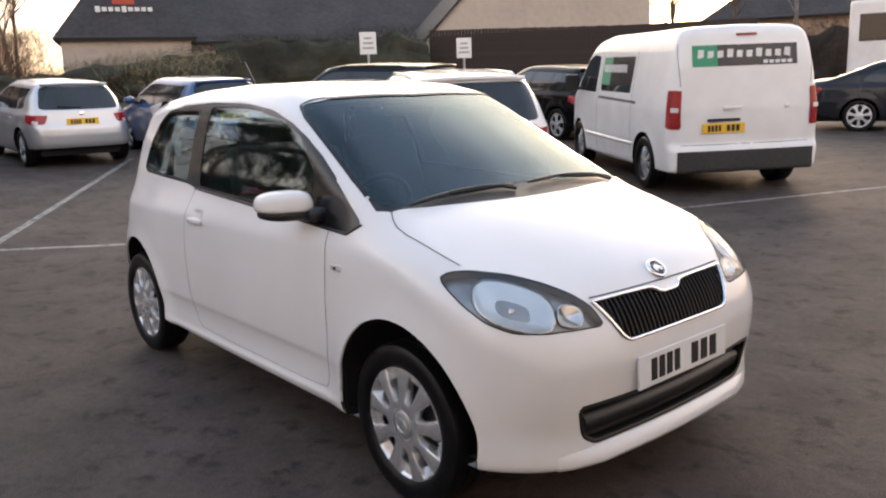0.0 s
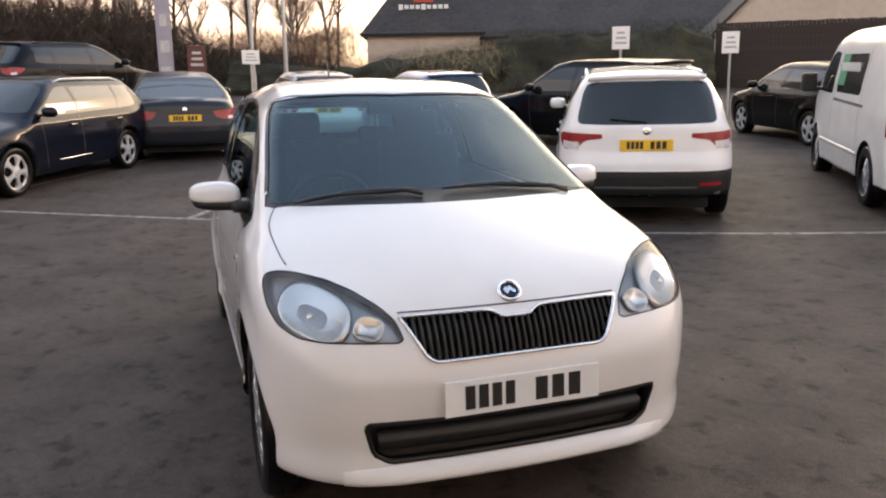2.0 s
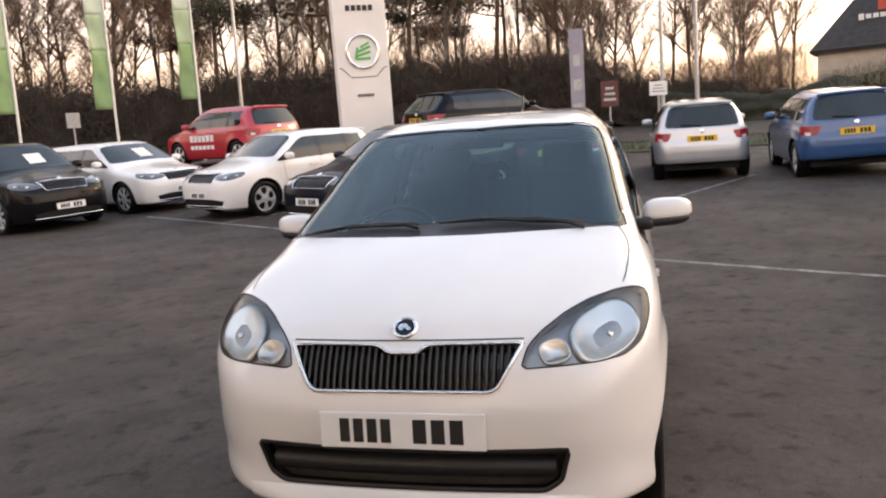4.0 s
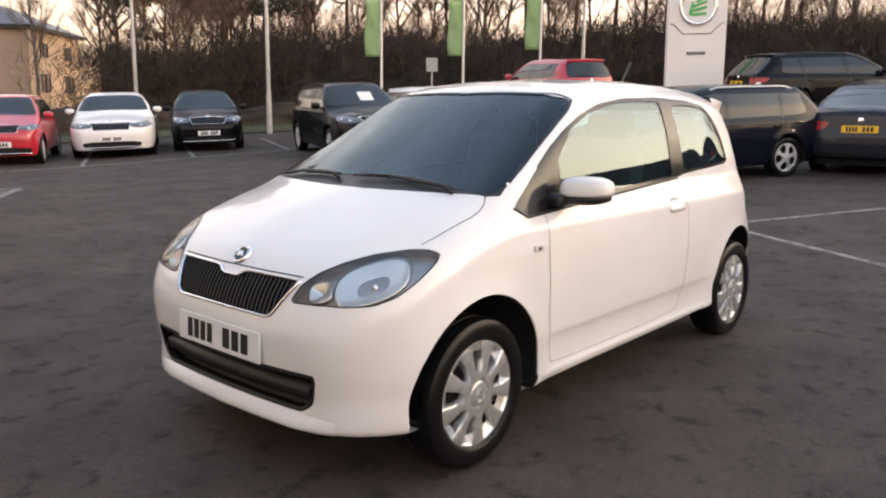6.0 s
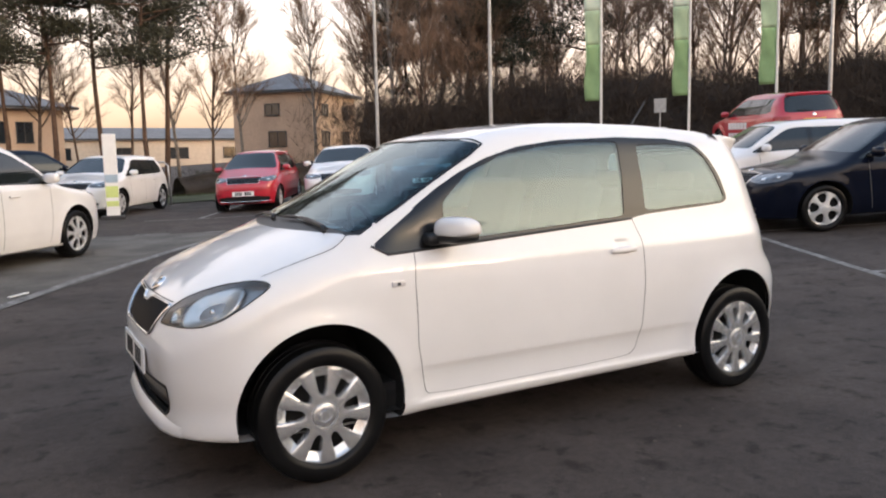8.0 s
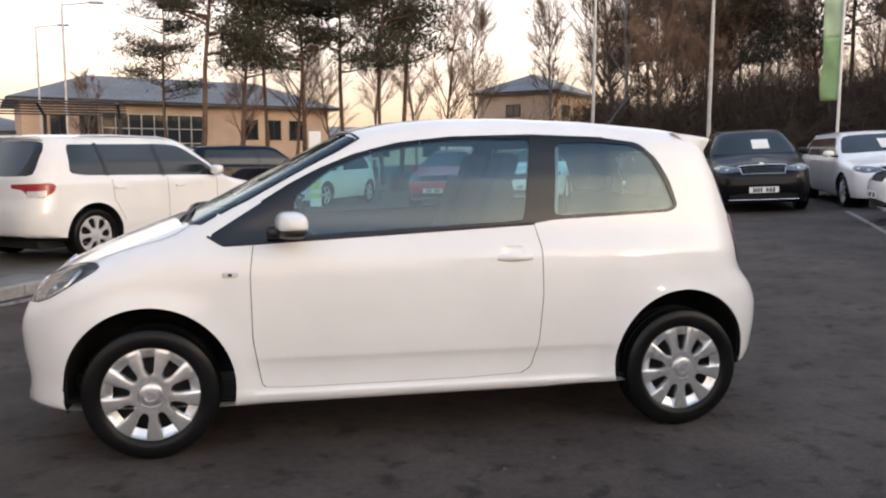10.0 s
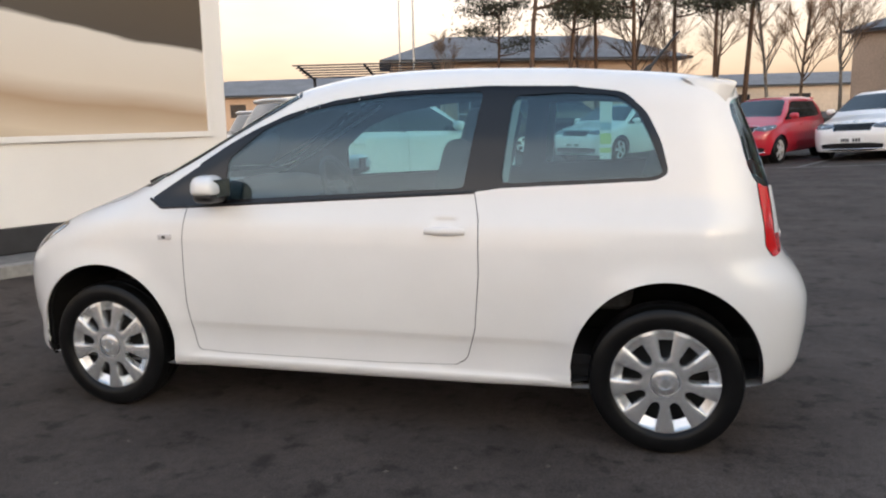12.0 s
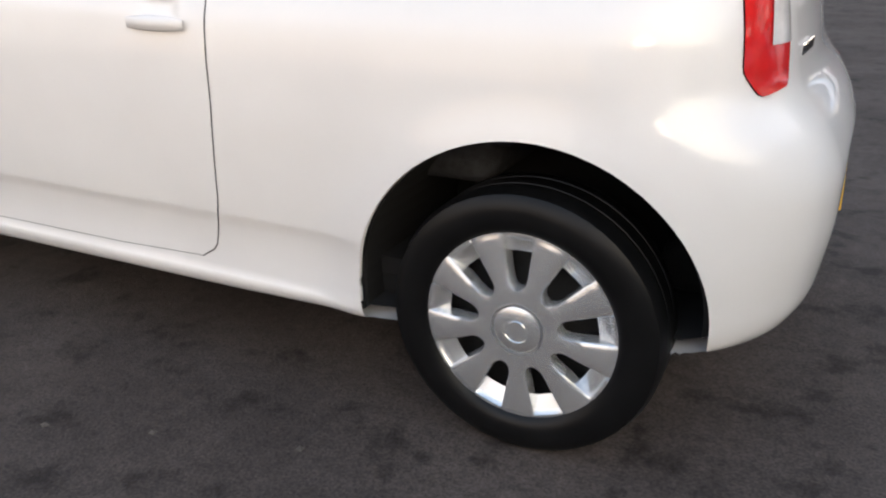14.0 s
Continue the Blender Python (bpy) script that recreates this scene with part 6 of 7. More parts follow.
wall = tagged(new("showroom_building"), "white-clad showroom wall with a large printed picture panel", "building", kind="structure")
wall.matrix_basis = WM
local_box("wall", (0.0, -8.0, 0.34), (16.0, 0.0, 4.2), M["panel_white"], WM, wall, 0.01)
local_box("plinth", (-0.02, -7.98, 0.10), (15.98, 0.03, 0.34), M["skirt"], WM, wall, 0.01)


def picture_mat():
    """A large faded landscape print: pale sand hills below, dark woods above."""
    m = bpy.data.materials.new("printed_picture")
    m.use_nodes = True
    n, l = m.node_tree.nodes, m.node_tree.links
    p = n["Principled BSDF"]
    p.inputs["Roughness"].default_value = 0.35
    co = n.new("ShaderNodeTexCoord")
    nz = n.new("ShaderNodeTexNoise")
    nz.inputs["Scale"].default_value, nz.inputs["Detail"].default_value = 0.7, 5
    mpn = n.new("ShaderNodeMapping")
    mpn.inputs["Scale"].default_value = (0.5, 1, 2.2)
    l.new(co.outputs["Object"], mpn.inputs["Vector"])
    l.new(mpn.outputs["Vector"], nz.inputs["Vector"])
    sp = n.new("ShaderNodeSeparateXYZ")
    l.new(co.outputs["Object"], sp.inputs["Vector"])
    add = n.new("ShaderNodeMath")
    add.operation = "MULTIPLY_ADD"
    add.inputs[1].default_value = 0.35
    l.new(nz.outputs["Fac"], add.inputs[0])
    tilt = n.new("ShaderNodeMath")
    tilt.operation = "MULTIPLY_ADD"
    tilt.inputs[1].default_value = -0.12
    l.new(sp.outputs["X"], tilt.inputs[0])
    l.new(sp.outputs["Z"], tilt.inputs[2])
    l.new(tilt.outputs["Value"], add.inputs[2])
    mr = n.new("ShaderNodeMapRange")
    mr.inputs["From Min"].default_value, mr.inputs["From Max"].default_value = 0.80, 3.50
    l.new(add.outputs["Value"], mr.inputs["Value"])
    r = n.new("ShaderNodeValToRGB")
    el = r.color_ramp.elements
    el[0].position, el[0].color = 0.0, (0.40, 0.31, 0.21, 1)
    el[1].position, el[1].color = 1.0, (0.05, 0.04, 0.032, 1)
    for pos, c in ((0.14, (0.66, 0.56, 0.43)), (0.25, (0.44, 0.32, 0.21)), (0.33, (0.70, 0.63, 0.54)), (0.50, (0.72, 0.68, 0.62)), (0.515, (0.09, 0.075, 0.06)), (0.7, (0.11, 0.085, 0.06))):
        e = el.new(pos)
        e.color = (*c, 1)
    l.new(mr.outputs["Result"], r.inputs["Fac"])
    l.new(r.outputs["Color"], p.inputs["Base Color"])
    return m


pic = local_box("picture_panel", (0.26, 0.0, 1.17), (9.0, 0.02, 4.0), picture_mat(), WM, wall, 0.004, "printed landscape picture in sand and brown")
for lo, hi in (((0.20, 0.0, 1.11), (9.06, 0.035, 1.17)), ((0.20, 0.0, 1.17), (0.26, 0.035, 4.0))):
    local_box("picture_frame", lo, hi, M["panel_white"], WM, wall, 0.006)
bm = bmesh.new()
box(bm, (7.6, 0.31, 0.045), (15.8, 0.50, 0.11))
pav = part("pavement", bm, M["paving"])
pav.matrix_basis = WM
tagged(pav, "narrow grey concrete pavement along the showroom wall", "pavement", kind="structure")
kerb = tagged(new("kerb"), "pale concrete kerb of laid stones beside the tarmac", "kerb", kind="structure")
kerb.matrix_basis = WM
kb = bmesh.new()
box(kb, (0, 0, 0.045), (0.905, 0.125, 0.125), bevel=0.012)
kme = bpy.data.meshes.new("kerb_stone")
kb.to_mesh(kme)
kb.free()
kme.materials.append(M["kerb"])
for i in range(1, 18):
    k = new("kerb_stone", kme)
    k.parent = kerb
    k.matrix_basis = Matrix.Translation((-1.0 + 0.915 * i, 0.625, 0.0))

# ---- the cars ----
hero = build_hero()
AZ = 151
x, y = at_plate(-2.88, 3.5, AZ, "suv")
other_car("suv", "white", x, y, AZ, "white SUV with black lower cladding, rear towards the lane", "alloy5", clad=True, rails=True)
delivery_van(-3.3, 7.7, 146, "white panel van with green and black sign bars")
x, y = at_plate(-11.0, 1.85, 180, "hatch")
other_car("hatch", "silver", x, y, 180, "silver hatchback with rear to the lane", "alloy5")
x, y = at_plate(-10.1, 4.2, 180, "hatch")
other_car("hatch", "blue", x, y, 180, "bright blue hatchback with rear to the lane", "alloy5")
x, y = at_plate(-10.1, -0.75, 182, "saloon")
other_car("saloon", "grey", x, y, 182, "dark grey saloon with rear to the lane", "alloy7")
other_car("estate", "navy", -8.85, -3.05, -27, "dark navy estate car with silver roof rails and chrome side strip", "alloy5", rails=True)
other_car("hatch", "white", -10.35, -5.95, -27, "white hatchback parked nose out", "alloy5")
other_car("estate", "white", -11.3, -10.4, 68, "white estate car parked nose out", "alloy7", card=True)
other_car("suv", "black", -9.0, -11.2, 66, "black compact SUV parked nose out", "alloy7", rails=True, card=True)
raised = other_car("hatch", "red", -14.6, -9.4, 245, "red hatchback with white lettering bars, raised on the bank", "alloy5")
for i in range(6):
    for row, (zz, hh) in enumerate(((0.72, 0.16), (0.50, 0.10))):
        bm = bmesh.new()
        box(bm, (0.55 - 0.17 * i, 0.866, zz), (0.13, 0.02, hh), bevel=0.004)
        part("lettering_bar", bm, M["signwhite"], raised, "white lettering bar")
other_car("estate", "black", -16.9, -3.1, 140, "black estate car raised on the bank", "alloy5", rails=True)
other_car("suv", "black", -9.75, 6.75, 203, "black SUV with roof rails parked nose to the hedge", "alloy5", rails=True)
other_car("hatch", "black", -8.4, 10.85, 168, "black hatchback parked beyond the van", "alloy5")
other_car("saloon", "grey", -2.6, 16.2, 20, "dark grey saloon parked across the lane", "alloy7")
ra = 60
x, y = at_plate(-2.85, -15.2, ra, "citygo", False)
other_car("citygo", "red", x, y, ra, "red small hatchback parked nose out", "alloy5")
x, y = at_plate(-5.15, -14.9, ra, "saloon", False)
other_car("saloon", "white", x, y, ra, "white saloon parked nose out", "alloy7")
x, y = at_plate(-7.4, -14.5, ra, "hatch", False)
other_car("hatch", "black", x, y, ra, "black hatchback parked nose out", "alloy5")
other_car("suv", "white", 2.9, -7.75, 232, "white compact SUV on silver alloys, parked beside the lane", "alloy7", rails=True)
other_car("hatch", "white", -0.2, -18.0, 58, "white hatchback parked behind a small flag board", "alloy5")
other_car("bigsuv", "navy", 1.7, -21.0, 200, "dark navy SUV parked at the back of the car park", "alloy5")
other_car("hatch", "white", 5.4, -11.2, 232, "white hatchback parked at the corner of the showroom", "alloy5")


# ---- pylon sign, banners, poles ----
def pylon(x, y, az):
    p = empty("pylon_sign", "tall white pylon sign with a round green and chrome emblem", "sign")
    bm = bmesh.new()
    box(bm, (0, 0, 2.25), (0.32, 1.52, 4.5), bevel=0.03)
    part("pylon_body", bm, M["panel_white"], p)
    bm = bmesh.new()
    box(bm, (0, 0, 0.06), (0.6, 2.1, 0.12), bevel=0.02)
    part("pylon_base", bm, M["kerb"], p)
    for sd in (1, -1):
        f0 = 0.162 * sd
        v, f = lathe([(0.40, 0.0), (0.40, 0.05), (0.43, 0.075), (0.47, 0.075), (0.50, 0.04), (0.50, 0.0)], 48)
        em = pydata_ob("emblem_ring", [(f0 + o * sd, r, z + 2.75) for r, o, z in v], f, M["chrome"], p, smooth=True)
        v, f = lathe([(0.0, 0.02), (0.40, 0.02)], 48)
        pydata_ob("emblem_face", [(f0 + o * sd, r, z + 2.75) for r, o, z in v], f, M["signwhite"], em)
        bm = bmesh.new()
        for dy, dz, sy, sz, rr in ((0.02, -0.20, 0.40, 0.075, 4), (0.0, -0.08, 0.46, 0.075, 16), (0.03, 0.05, 0.42, 0.07, 22), (0.07, 0.17, 0.28, 0.065, 28), (-0.17, -0.06, 0.075, 0.34, -12)):
            t = bmesh.ops.create_cube(bm, size=1, matrix=Matrix.Translation((f0 + 0.032 * sd, dy, dz + 2.75)) @ Matrix.Rotation(radians(rr), 4, "X") @ Matrix.Diagonal((0.02, sy, sz, 1)))
            bmesh.ops.bevel(bm, geom=list({e for q in t["verts"] for e in q.link_edges}), offset=0.009, segments=2, affect="EDGES")
        part("emblem_device", bm, M["signgreen"], em)
        oct_pts = [(-0.70, 2.31), (-0.62, 2.31), (-0.36, 2.05), (0.36, 2.05), (0.62, 2.31), (0.70, 2.31)]
        v, f = tube([(f0, a, b) for a, b in oct_pts], 0.014, 5)
        pydata_ob("trim_line", v, f, M["seal"], p)
        for z, h, w, n in ((3.92, 0.15, 0.12, 5), (1.55, 0.08, 0.06, 6)):
            for i in range(n):
                bm = bmesh.new()
                box(bm, (f0 + 0.01 * sd, (i - (n - 1) / 2) * w * 1.35, z), (0.02, w, h), bevel=0.004)
                part("letter_bar", bm, M["skirt"] if n == 5 else M["seal"], p)
    on_ground(p, x, y, az, 0.5)
    return p


pylon(-17.5, -6.75, 34)


def cloth_banner(x, y, az):
    b = empty("banner_flag", "green and white cloth banner on a slim white pole", "banner", "banners along the verge")
    bm = bmesh.new()
    cyl(bm, (0, 0, 0), (0, 0, 7.2), 0.045, 0.032, 12)
    cyl(bm, (0, 0, 7.15), (0, 0.62, 7.15), 0.015, 0.015, 8)
    part("pole", bm, M["pole"], b)
    vs, fs, cut = [], [], 22
    for i in range(41):
        z = 7.12 - 4.75 * i / 40
        for j in range(7):
            u = j / 6
            vs.append((0.05 * math.sin(i * 0.55 + u * 4) * u + 0.03 * math.sin(i * 0.21) * u, 0.04 + 0.48 * u - 0.03 * math.sin(i * 0.3) * u, z))
    fade = [(i * 7 + j, i * 7 + j + 1, (i + 1) * 7 + j + 1, (i + 1) * 7 + j) for i in range(cut - 6, cut + 3) for j in range(6)]
    up = [(i * 7 + j, i * 7 + j + 1, (i + 1) * 7 + j + 1, (i + 1) * 7 + j) for i in range(cut - 6) for j in range(6)]
    dn = [(i * 7 + j, i * 7 + j + 1, (i + 1) * 7 + j + 1, (i + 1) * 7 + j) for i in range(cut + 3, 40) for j in range(6)]
    for nm, fc, m in (("cloth", up, "bannerwhite"), ("cloth", fade, "bannerpale"), ("cloth", dn, "bannergreen")):
        used = sorted({i for f in fc for i in f})
        mp_ = {u: k for k, u in enumerate(used)}
        ob = pydata_ob(nm, [vs[u] for u in used], [tuple(mp_[i] for i in f) for f in fc], M[m], b, smooth=True)
        so = ob.modifiers.new("thick", "SOLIDIFY")
        so.thickness = 0.004
    b.matrix_basis = pose(x, y, ground_z(x, y), 0, 0, az)
    return b


for x, y, az in ((-14.9, -16.2, 218), (-17.6, -15.0, 215), (-19.7, -13.3, 212)):
    cloth_banner(x, y, az)


def lamp_column(x, y, h, az, arm=1.2):
    p = empty("lamp_column", "grey steel lamp column", "street lamp", "lamp columns")
    bm = bmesh.new()
    cyl(bm, (0, 0, 0), (0, 0, 1.3), 0.09, 0.085, 14)
    cyl(bm, (0, 0, 1.3), (0, 0, h), 0.065, 0.04, 12)
    part("post", bm, M["galv"], p)
    if arm:
        bm = bmesh.new()
        cyl(bm, (0, 0, h - 0.03), (arm, 0, h + 0.12), 0.03, 0.025, 10)
        part("arm", bm, M["galv"], p)
        bm = bmesh.new()
        box(bm, (arm + 0.25, 0, h + 0.13), (0.62, 0.22, 0.10), bevel=0.035)
        part("lantern", bm, M["galv"], p)
    p.matrix_basis = pose(x, y, ground_z(x, y), 0, 0, az)
    return p


for x, y, h, az, arm in ((-10.3, -23.5, 11, 60, 1.2), (-12.2, -18.6, 9, 0, 0), (-21.2, 1.5, 9, 20, 0), (-21.2, 2.5, 8.5, 20, 0), (-22.0, -13.0, 9, 0, 0), (10.5, -34.0, 8, 180, 1.2), (14.5, -44.0, 8.5, 180, 1.2)):
    lamp_column(x, y, h, az, arm)


def post_sign(x, y, z0, w, h, az, colour, label, legs=1):
    p = empty("notice_sign", label, "sign", "notice boards")
    bm = bmesh.new()
    for k in range(legs):
        yy = 0 if legs == 1 else (k - 0.5) * w * 0.8
        cyl(bm, (-0.03, yy, 0), (-0.03, yy, z0 + h * 0.9), 0.03, None, 8)
    part("post", bm, M["galv"], p)
    bm = bmesh.new()
    box(bm, (0, 0, z0 + h / 2), (0.03, w, h), bevel=0.008)
    bd = part("board", bm, M[colour], p)
    for i in range(3):
        bm = bmesh.new()
        box(bm, (0.017, 0, z0 + h * (0.28 + 0.22 * i)), (0.006, w * (0.7 - 0.12 * i), h * 0.10), bevel=0.001)
        part("bar", bm, M["galv"], bd)
    p.matrix_basis = pose(x, y, ground_z(x, y), 0, 0, az)
    return p


post_sign(-13.6, 9.7, 1.75, 0.42, 0.55, -30, "signwhite", "small white notice board on a post above the hedge")
post_sign(-13.5, 12.9, 1.6, 0.42, 0.55, -35, "signwhite", "small white notice board by the fence")
post_sign(-20.2, 1.35, 1.55, 0.5, 0.4, 0, "signwhite", "white board at the foot of the lamp column")
post_sign(-20.6, -1.0, 0.3, 0.42, 3.3, 5, "totem", "tall grey-violet totem board")
post_sign(-22.0, -0.1, 1.3, 0.55, 0.8, 5, "signdark", "dark red notice board with pale bars")
post_sign(-18.9, -17.6, 1.9, 0.42, 0.5, 40, "galv", "small road sign on a grey post")


def flag_board(x, y, az):
    p = empty("flag_board", "slim white advertising board with lime and blue bands", "sign")
    bm = bmesh.new()
    box(bm, (0, 0, 1.0), (0.05, 0.29, 1.86), bevel=0.02)
    part("board", bm, M["signwhite"], p)
    for z, h, m in ((0.62, 0.26, "lime"), (0.92, 0.18, "paleblue"), (0.35, 0.12, "lime")):
        bm = bmesh.new()
        box(bm, (0, 0, z), (0.062, 0.27, h), bevel=0.006)
        part("band", bm, M[m], p)
    bm = bmesh.new()
    box(bm, (0, 0, 0.04), (0.45, 0.5, 0.08), bevel=0.02)
    part("foot", bm, M["skirt"], p)
    p.matrix_basis = pose(x, y, ground_z(x, y), 0, 0, az)


flag_board(0.05, -15.6, 80)


def hoop(x, y, az):
    """A bent steel cycle or barrier hoop."""
    v, f = tube([(0, -0.5, 0), (0, -0.5, 0.9), (0, -0.42, 1.15), (0, -0.2, 1.25), (0, 0.6, 1.25), (0, 0.72, 1.15), (0, 0.75, 0)], 0.03, 8)
    ob = tagged(pydata_ob("barrier_hoop", v, f, M["galv"], smooth=True), "bent galvanised steel barrier hoop", "barrier")
    ob.matrix_basis = pose(x, y, ground_z(x, y), 0, 0, az)


hoop(-1.4, -20.5, 60)


def shelter(x, y, az):
    """A slim steel cycle shelter with a sloping slatted roof."""
    s = empty("cycle_shelter", "slim dark steel cycle shelter with an open slatted roof", "shelter")
    for yy in (-2.0, 0.0, 2.0):
        bm = bmesh.new()
        cyl(bm, (0, yy, 0), (0, yy, 2.5), 0.05, None, 8)
        cyl(bm, (0, yy, 2.45), (1.9, yy, 2.75), 0.04, None, 8)
        part("post", bm, M["skirt"], s)
    for i in range(6):
        bm = bmesh.new()
        box(bm, (0.1 + 0.34 * i, 0, 2.51 + 0.054 * i), (0.09, 4.4, 0.04), bevel=0.01)
        part("slat", bm, M["skirt"], s)
    s.matrix_basis = pose(x, y, ground_z(x, y), 0, 0, az)


shelter(7.6, -20.5, 100)


# ---- buildings ----
def hip_house(name, label, x, y, az, L, Wd, eave, ridge, wall_m, roof_m, over=0.5, windows=(), hipx=None, base=0.0):
    """A hipped-roof block: walls with window openings set in, fascia and roof."""
    h = empty(name, label, "building", kind="structure")
    t = 0.25
    ring = [(sx * (L / 2 - d), sy * (Wd / 2 - d), z) for z in (-1, eave) for d in (0, t) for sx, sy in ((-1, -1), (1, -1), (1, 1), (-1, 1))]
    fs = []
    for k in range(4):
        n = (k + 1) % 4
        fs += [(k, n, 8 + n, 8 + k), (4 + n, 4 + k, 12 + k, 12 + n), (8 + k, 8 + n, 12 + n, 12 + k), (n, k, 4 + k, 4 + n)]
    pydata_ob("wall", ring, fs, wall_m, h)
    hx = L / 2 - (hipx if hipx is not None else Wd / 2)
    a, b = L / 2 + over, Wd / 2 + over
    vs = [(-a, -b, eave), (a, -b, eave), (a, b, eave), (-a, b, eave), (-hx, 0, ridge), (hx, 0, ridge), (-a, -b, eave - 0.2), (a, -b, eave - 0.2), (a, b, eave - 0.2), (-a, b, eave - 0.2)]
    fs = [(0, 1, 5, 4), (1, 2, 5), (2, 3, 4, 5), (3, 0, 4), (0, 6, 7, 1), (1, 7, 8, 2), (2, 8, 9, 3), (3, 9, 6, 0), (9, 8, 7, 6)]
    pydata_ob("roof", vs, fs, roof_m, h)
    bm = bmesh.new()
    for p, q in (((-a, -b), (a, -b)), ((a, -b), (a, b)), ((a, b), (-a, b)), ((-a, b), (-a, -b))):
        cyl(bm, (*p, eave - 0.06), (*q, eave - 0.06), 0.07, None, 8)
    part("gutter", bm, M["skirt"], h)
    for face, u, z, w, hh in windows:
        wn_ = empty("window", "", "")
        wn_.parent = h
        sgn = {"s": (0, -1), "n": (0, 1), "e": (1, 0), "w": (-1, 0)}[face]
        cx, cy = (u, sgn[1] * (Wd / 2)) if face in "sn" else (sgn[0] * (L / 2), u)
        rz = 0 if face in "sn" else 90
        bm = bmesh.new()
        box(bm, (cx + sgn[0] * 0.005, cy + sgn[1] * 0.005, z), (w, 0.05, hh), rz)
        part("pane", bm, M["winglass"], wn_)
        bm = bmesh.new()
        for du, dz, sw, sh in ((0, hh / 2, w + 0.1, 0.07), (0, -hh / 2, w + 0.16, 0.09), (-w / 2, 0, 0.07, hh), (w / 2, 0, 0.07, hh), (0, 0, 0.05, hh)):
            ox, oy = (du, 0) if face in "sn" else (0, du)
            box(bm, (cx + ox + sgn[0] * 0.03, cy + oy + sgn[1] * 0.03, z + dz), (sw, 0.08, sh), rz)
        part("window_frame", bm, M["skirt"], wn_)
    h.matrix_basis = pose(x, y, ground_z(x, y) + base, 0, 0, az)
    return h


# brick office, two storeys
hip_house("brick_office", "two-storey buff brick office with a grey hipped slate roof", -20.2, -60.9, 46, 9.4, 6.8, 5.7, 7.4, M["brick"], M["slate"],
          windows=[("n", 2.2, 4.2, 1.2, 0.9), ("n", 2.2, 1.9, 1.5, 1.2), ("n", -2.2, 4.2, 1.2, 0.9), ("n", -2.2, 1.9, 1.5, 1.2), ("e", 0, 4.2, 1.2, 0.9), ("e", 0.4, 1.9, 1.5, 1.2)])
# long office with a glazed entrance
hip_house("long_office", "long buff brick office with grey roof and dark glazed entrance", 10.4, -67.2, 20, 24.0, 10.0, 5.6, 7.9, M["brick"], M["slate"], 0.9,
          windows=[("n", -9, 3.6, 1.2, 1.6), ("n", -7, 3.6, 1.2, 1.6), ("n", -5, 3.6, 1.2, 1.6), ("n", 7.5, 3.6, 1.2, 1.6), ("n", 9.5, 3.6, 1.2, 1.6)])
gl = empty("glazed_entrance", "dark glazed entrance bay with slim white mullions", "building part", kind="structure")
bm = bmesh.new()
box(bm, (0, 0, 2.3), (7.5, 1.2, 4.6), bevel=0.03)
part("glass_front", bm, M["winglass"], gl)
bm = bmesh.new()
for i in range(9):
    box(bm, (-3.75 + 0.9375 * i, 0.62, 2.3), (0.07, 0.08, 4.6))
for z in (0.1, 1.2, 2.4, 3.5, 4.58):
    box(bm, (0, 0.63, z), (7.5, 0.08, 0.07))
part("mullions", bm, M["galv"], gl)
gl.matrix_basis = pose(11.3, -61.1, ground_z(11.3, -61.1), 0, 0, 20)
# low sheds far behind the bare trees
hip_house("low_shed", "long low pale shed in the distance", -3.0, -92.0, 4, 52.0, 12.0, 3.6, 5.0, M["cream"], M["slate"], 0.4, hipx=0.3,
          windows=[("n", u, 2.0, 2.0, 1.2) for u in (-18, -12, -6, 0, 6, 12, 18)])
hip_house("low_shed", "low brick unit with a shallow roof", 36.0, -74.0, 0, 30.0, 14.0, 3.4, 5.2, M["brick"], M["slate"], 0.5,
          windows=[("n", u, 1.9, 1.6, 1.2) for u in (-12, -7, -2, 3, 8, 12)])

hip_house("far_house", "brown brick house far behind the scrub", -25.0, 56.0, 30, 12.0, 9.0, 3.6, 7.2, M["brick"], M["dslate"], 0.4)

# the inn: broad dark roof over cream walls
hip_house("inn_building", "low cream-walled inn with a broad dark tiled roof", -44.1, 14.35, 71, 6.4, 9.0, 2.7, 7.8, M["cream"], M["dslate"], 0.3, hipx=3.15)
hip_house("inn_building", "main range of the inn under a very broad dark tiled roof", -44.1, 25.0, 66, 22.0, 12.0, 2.4, 7.35, M["cream"], M["dslate"], 0.5, hipx=0.6)


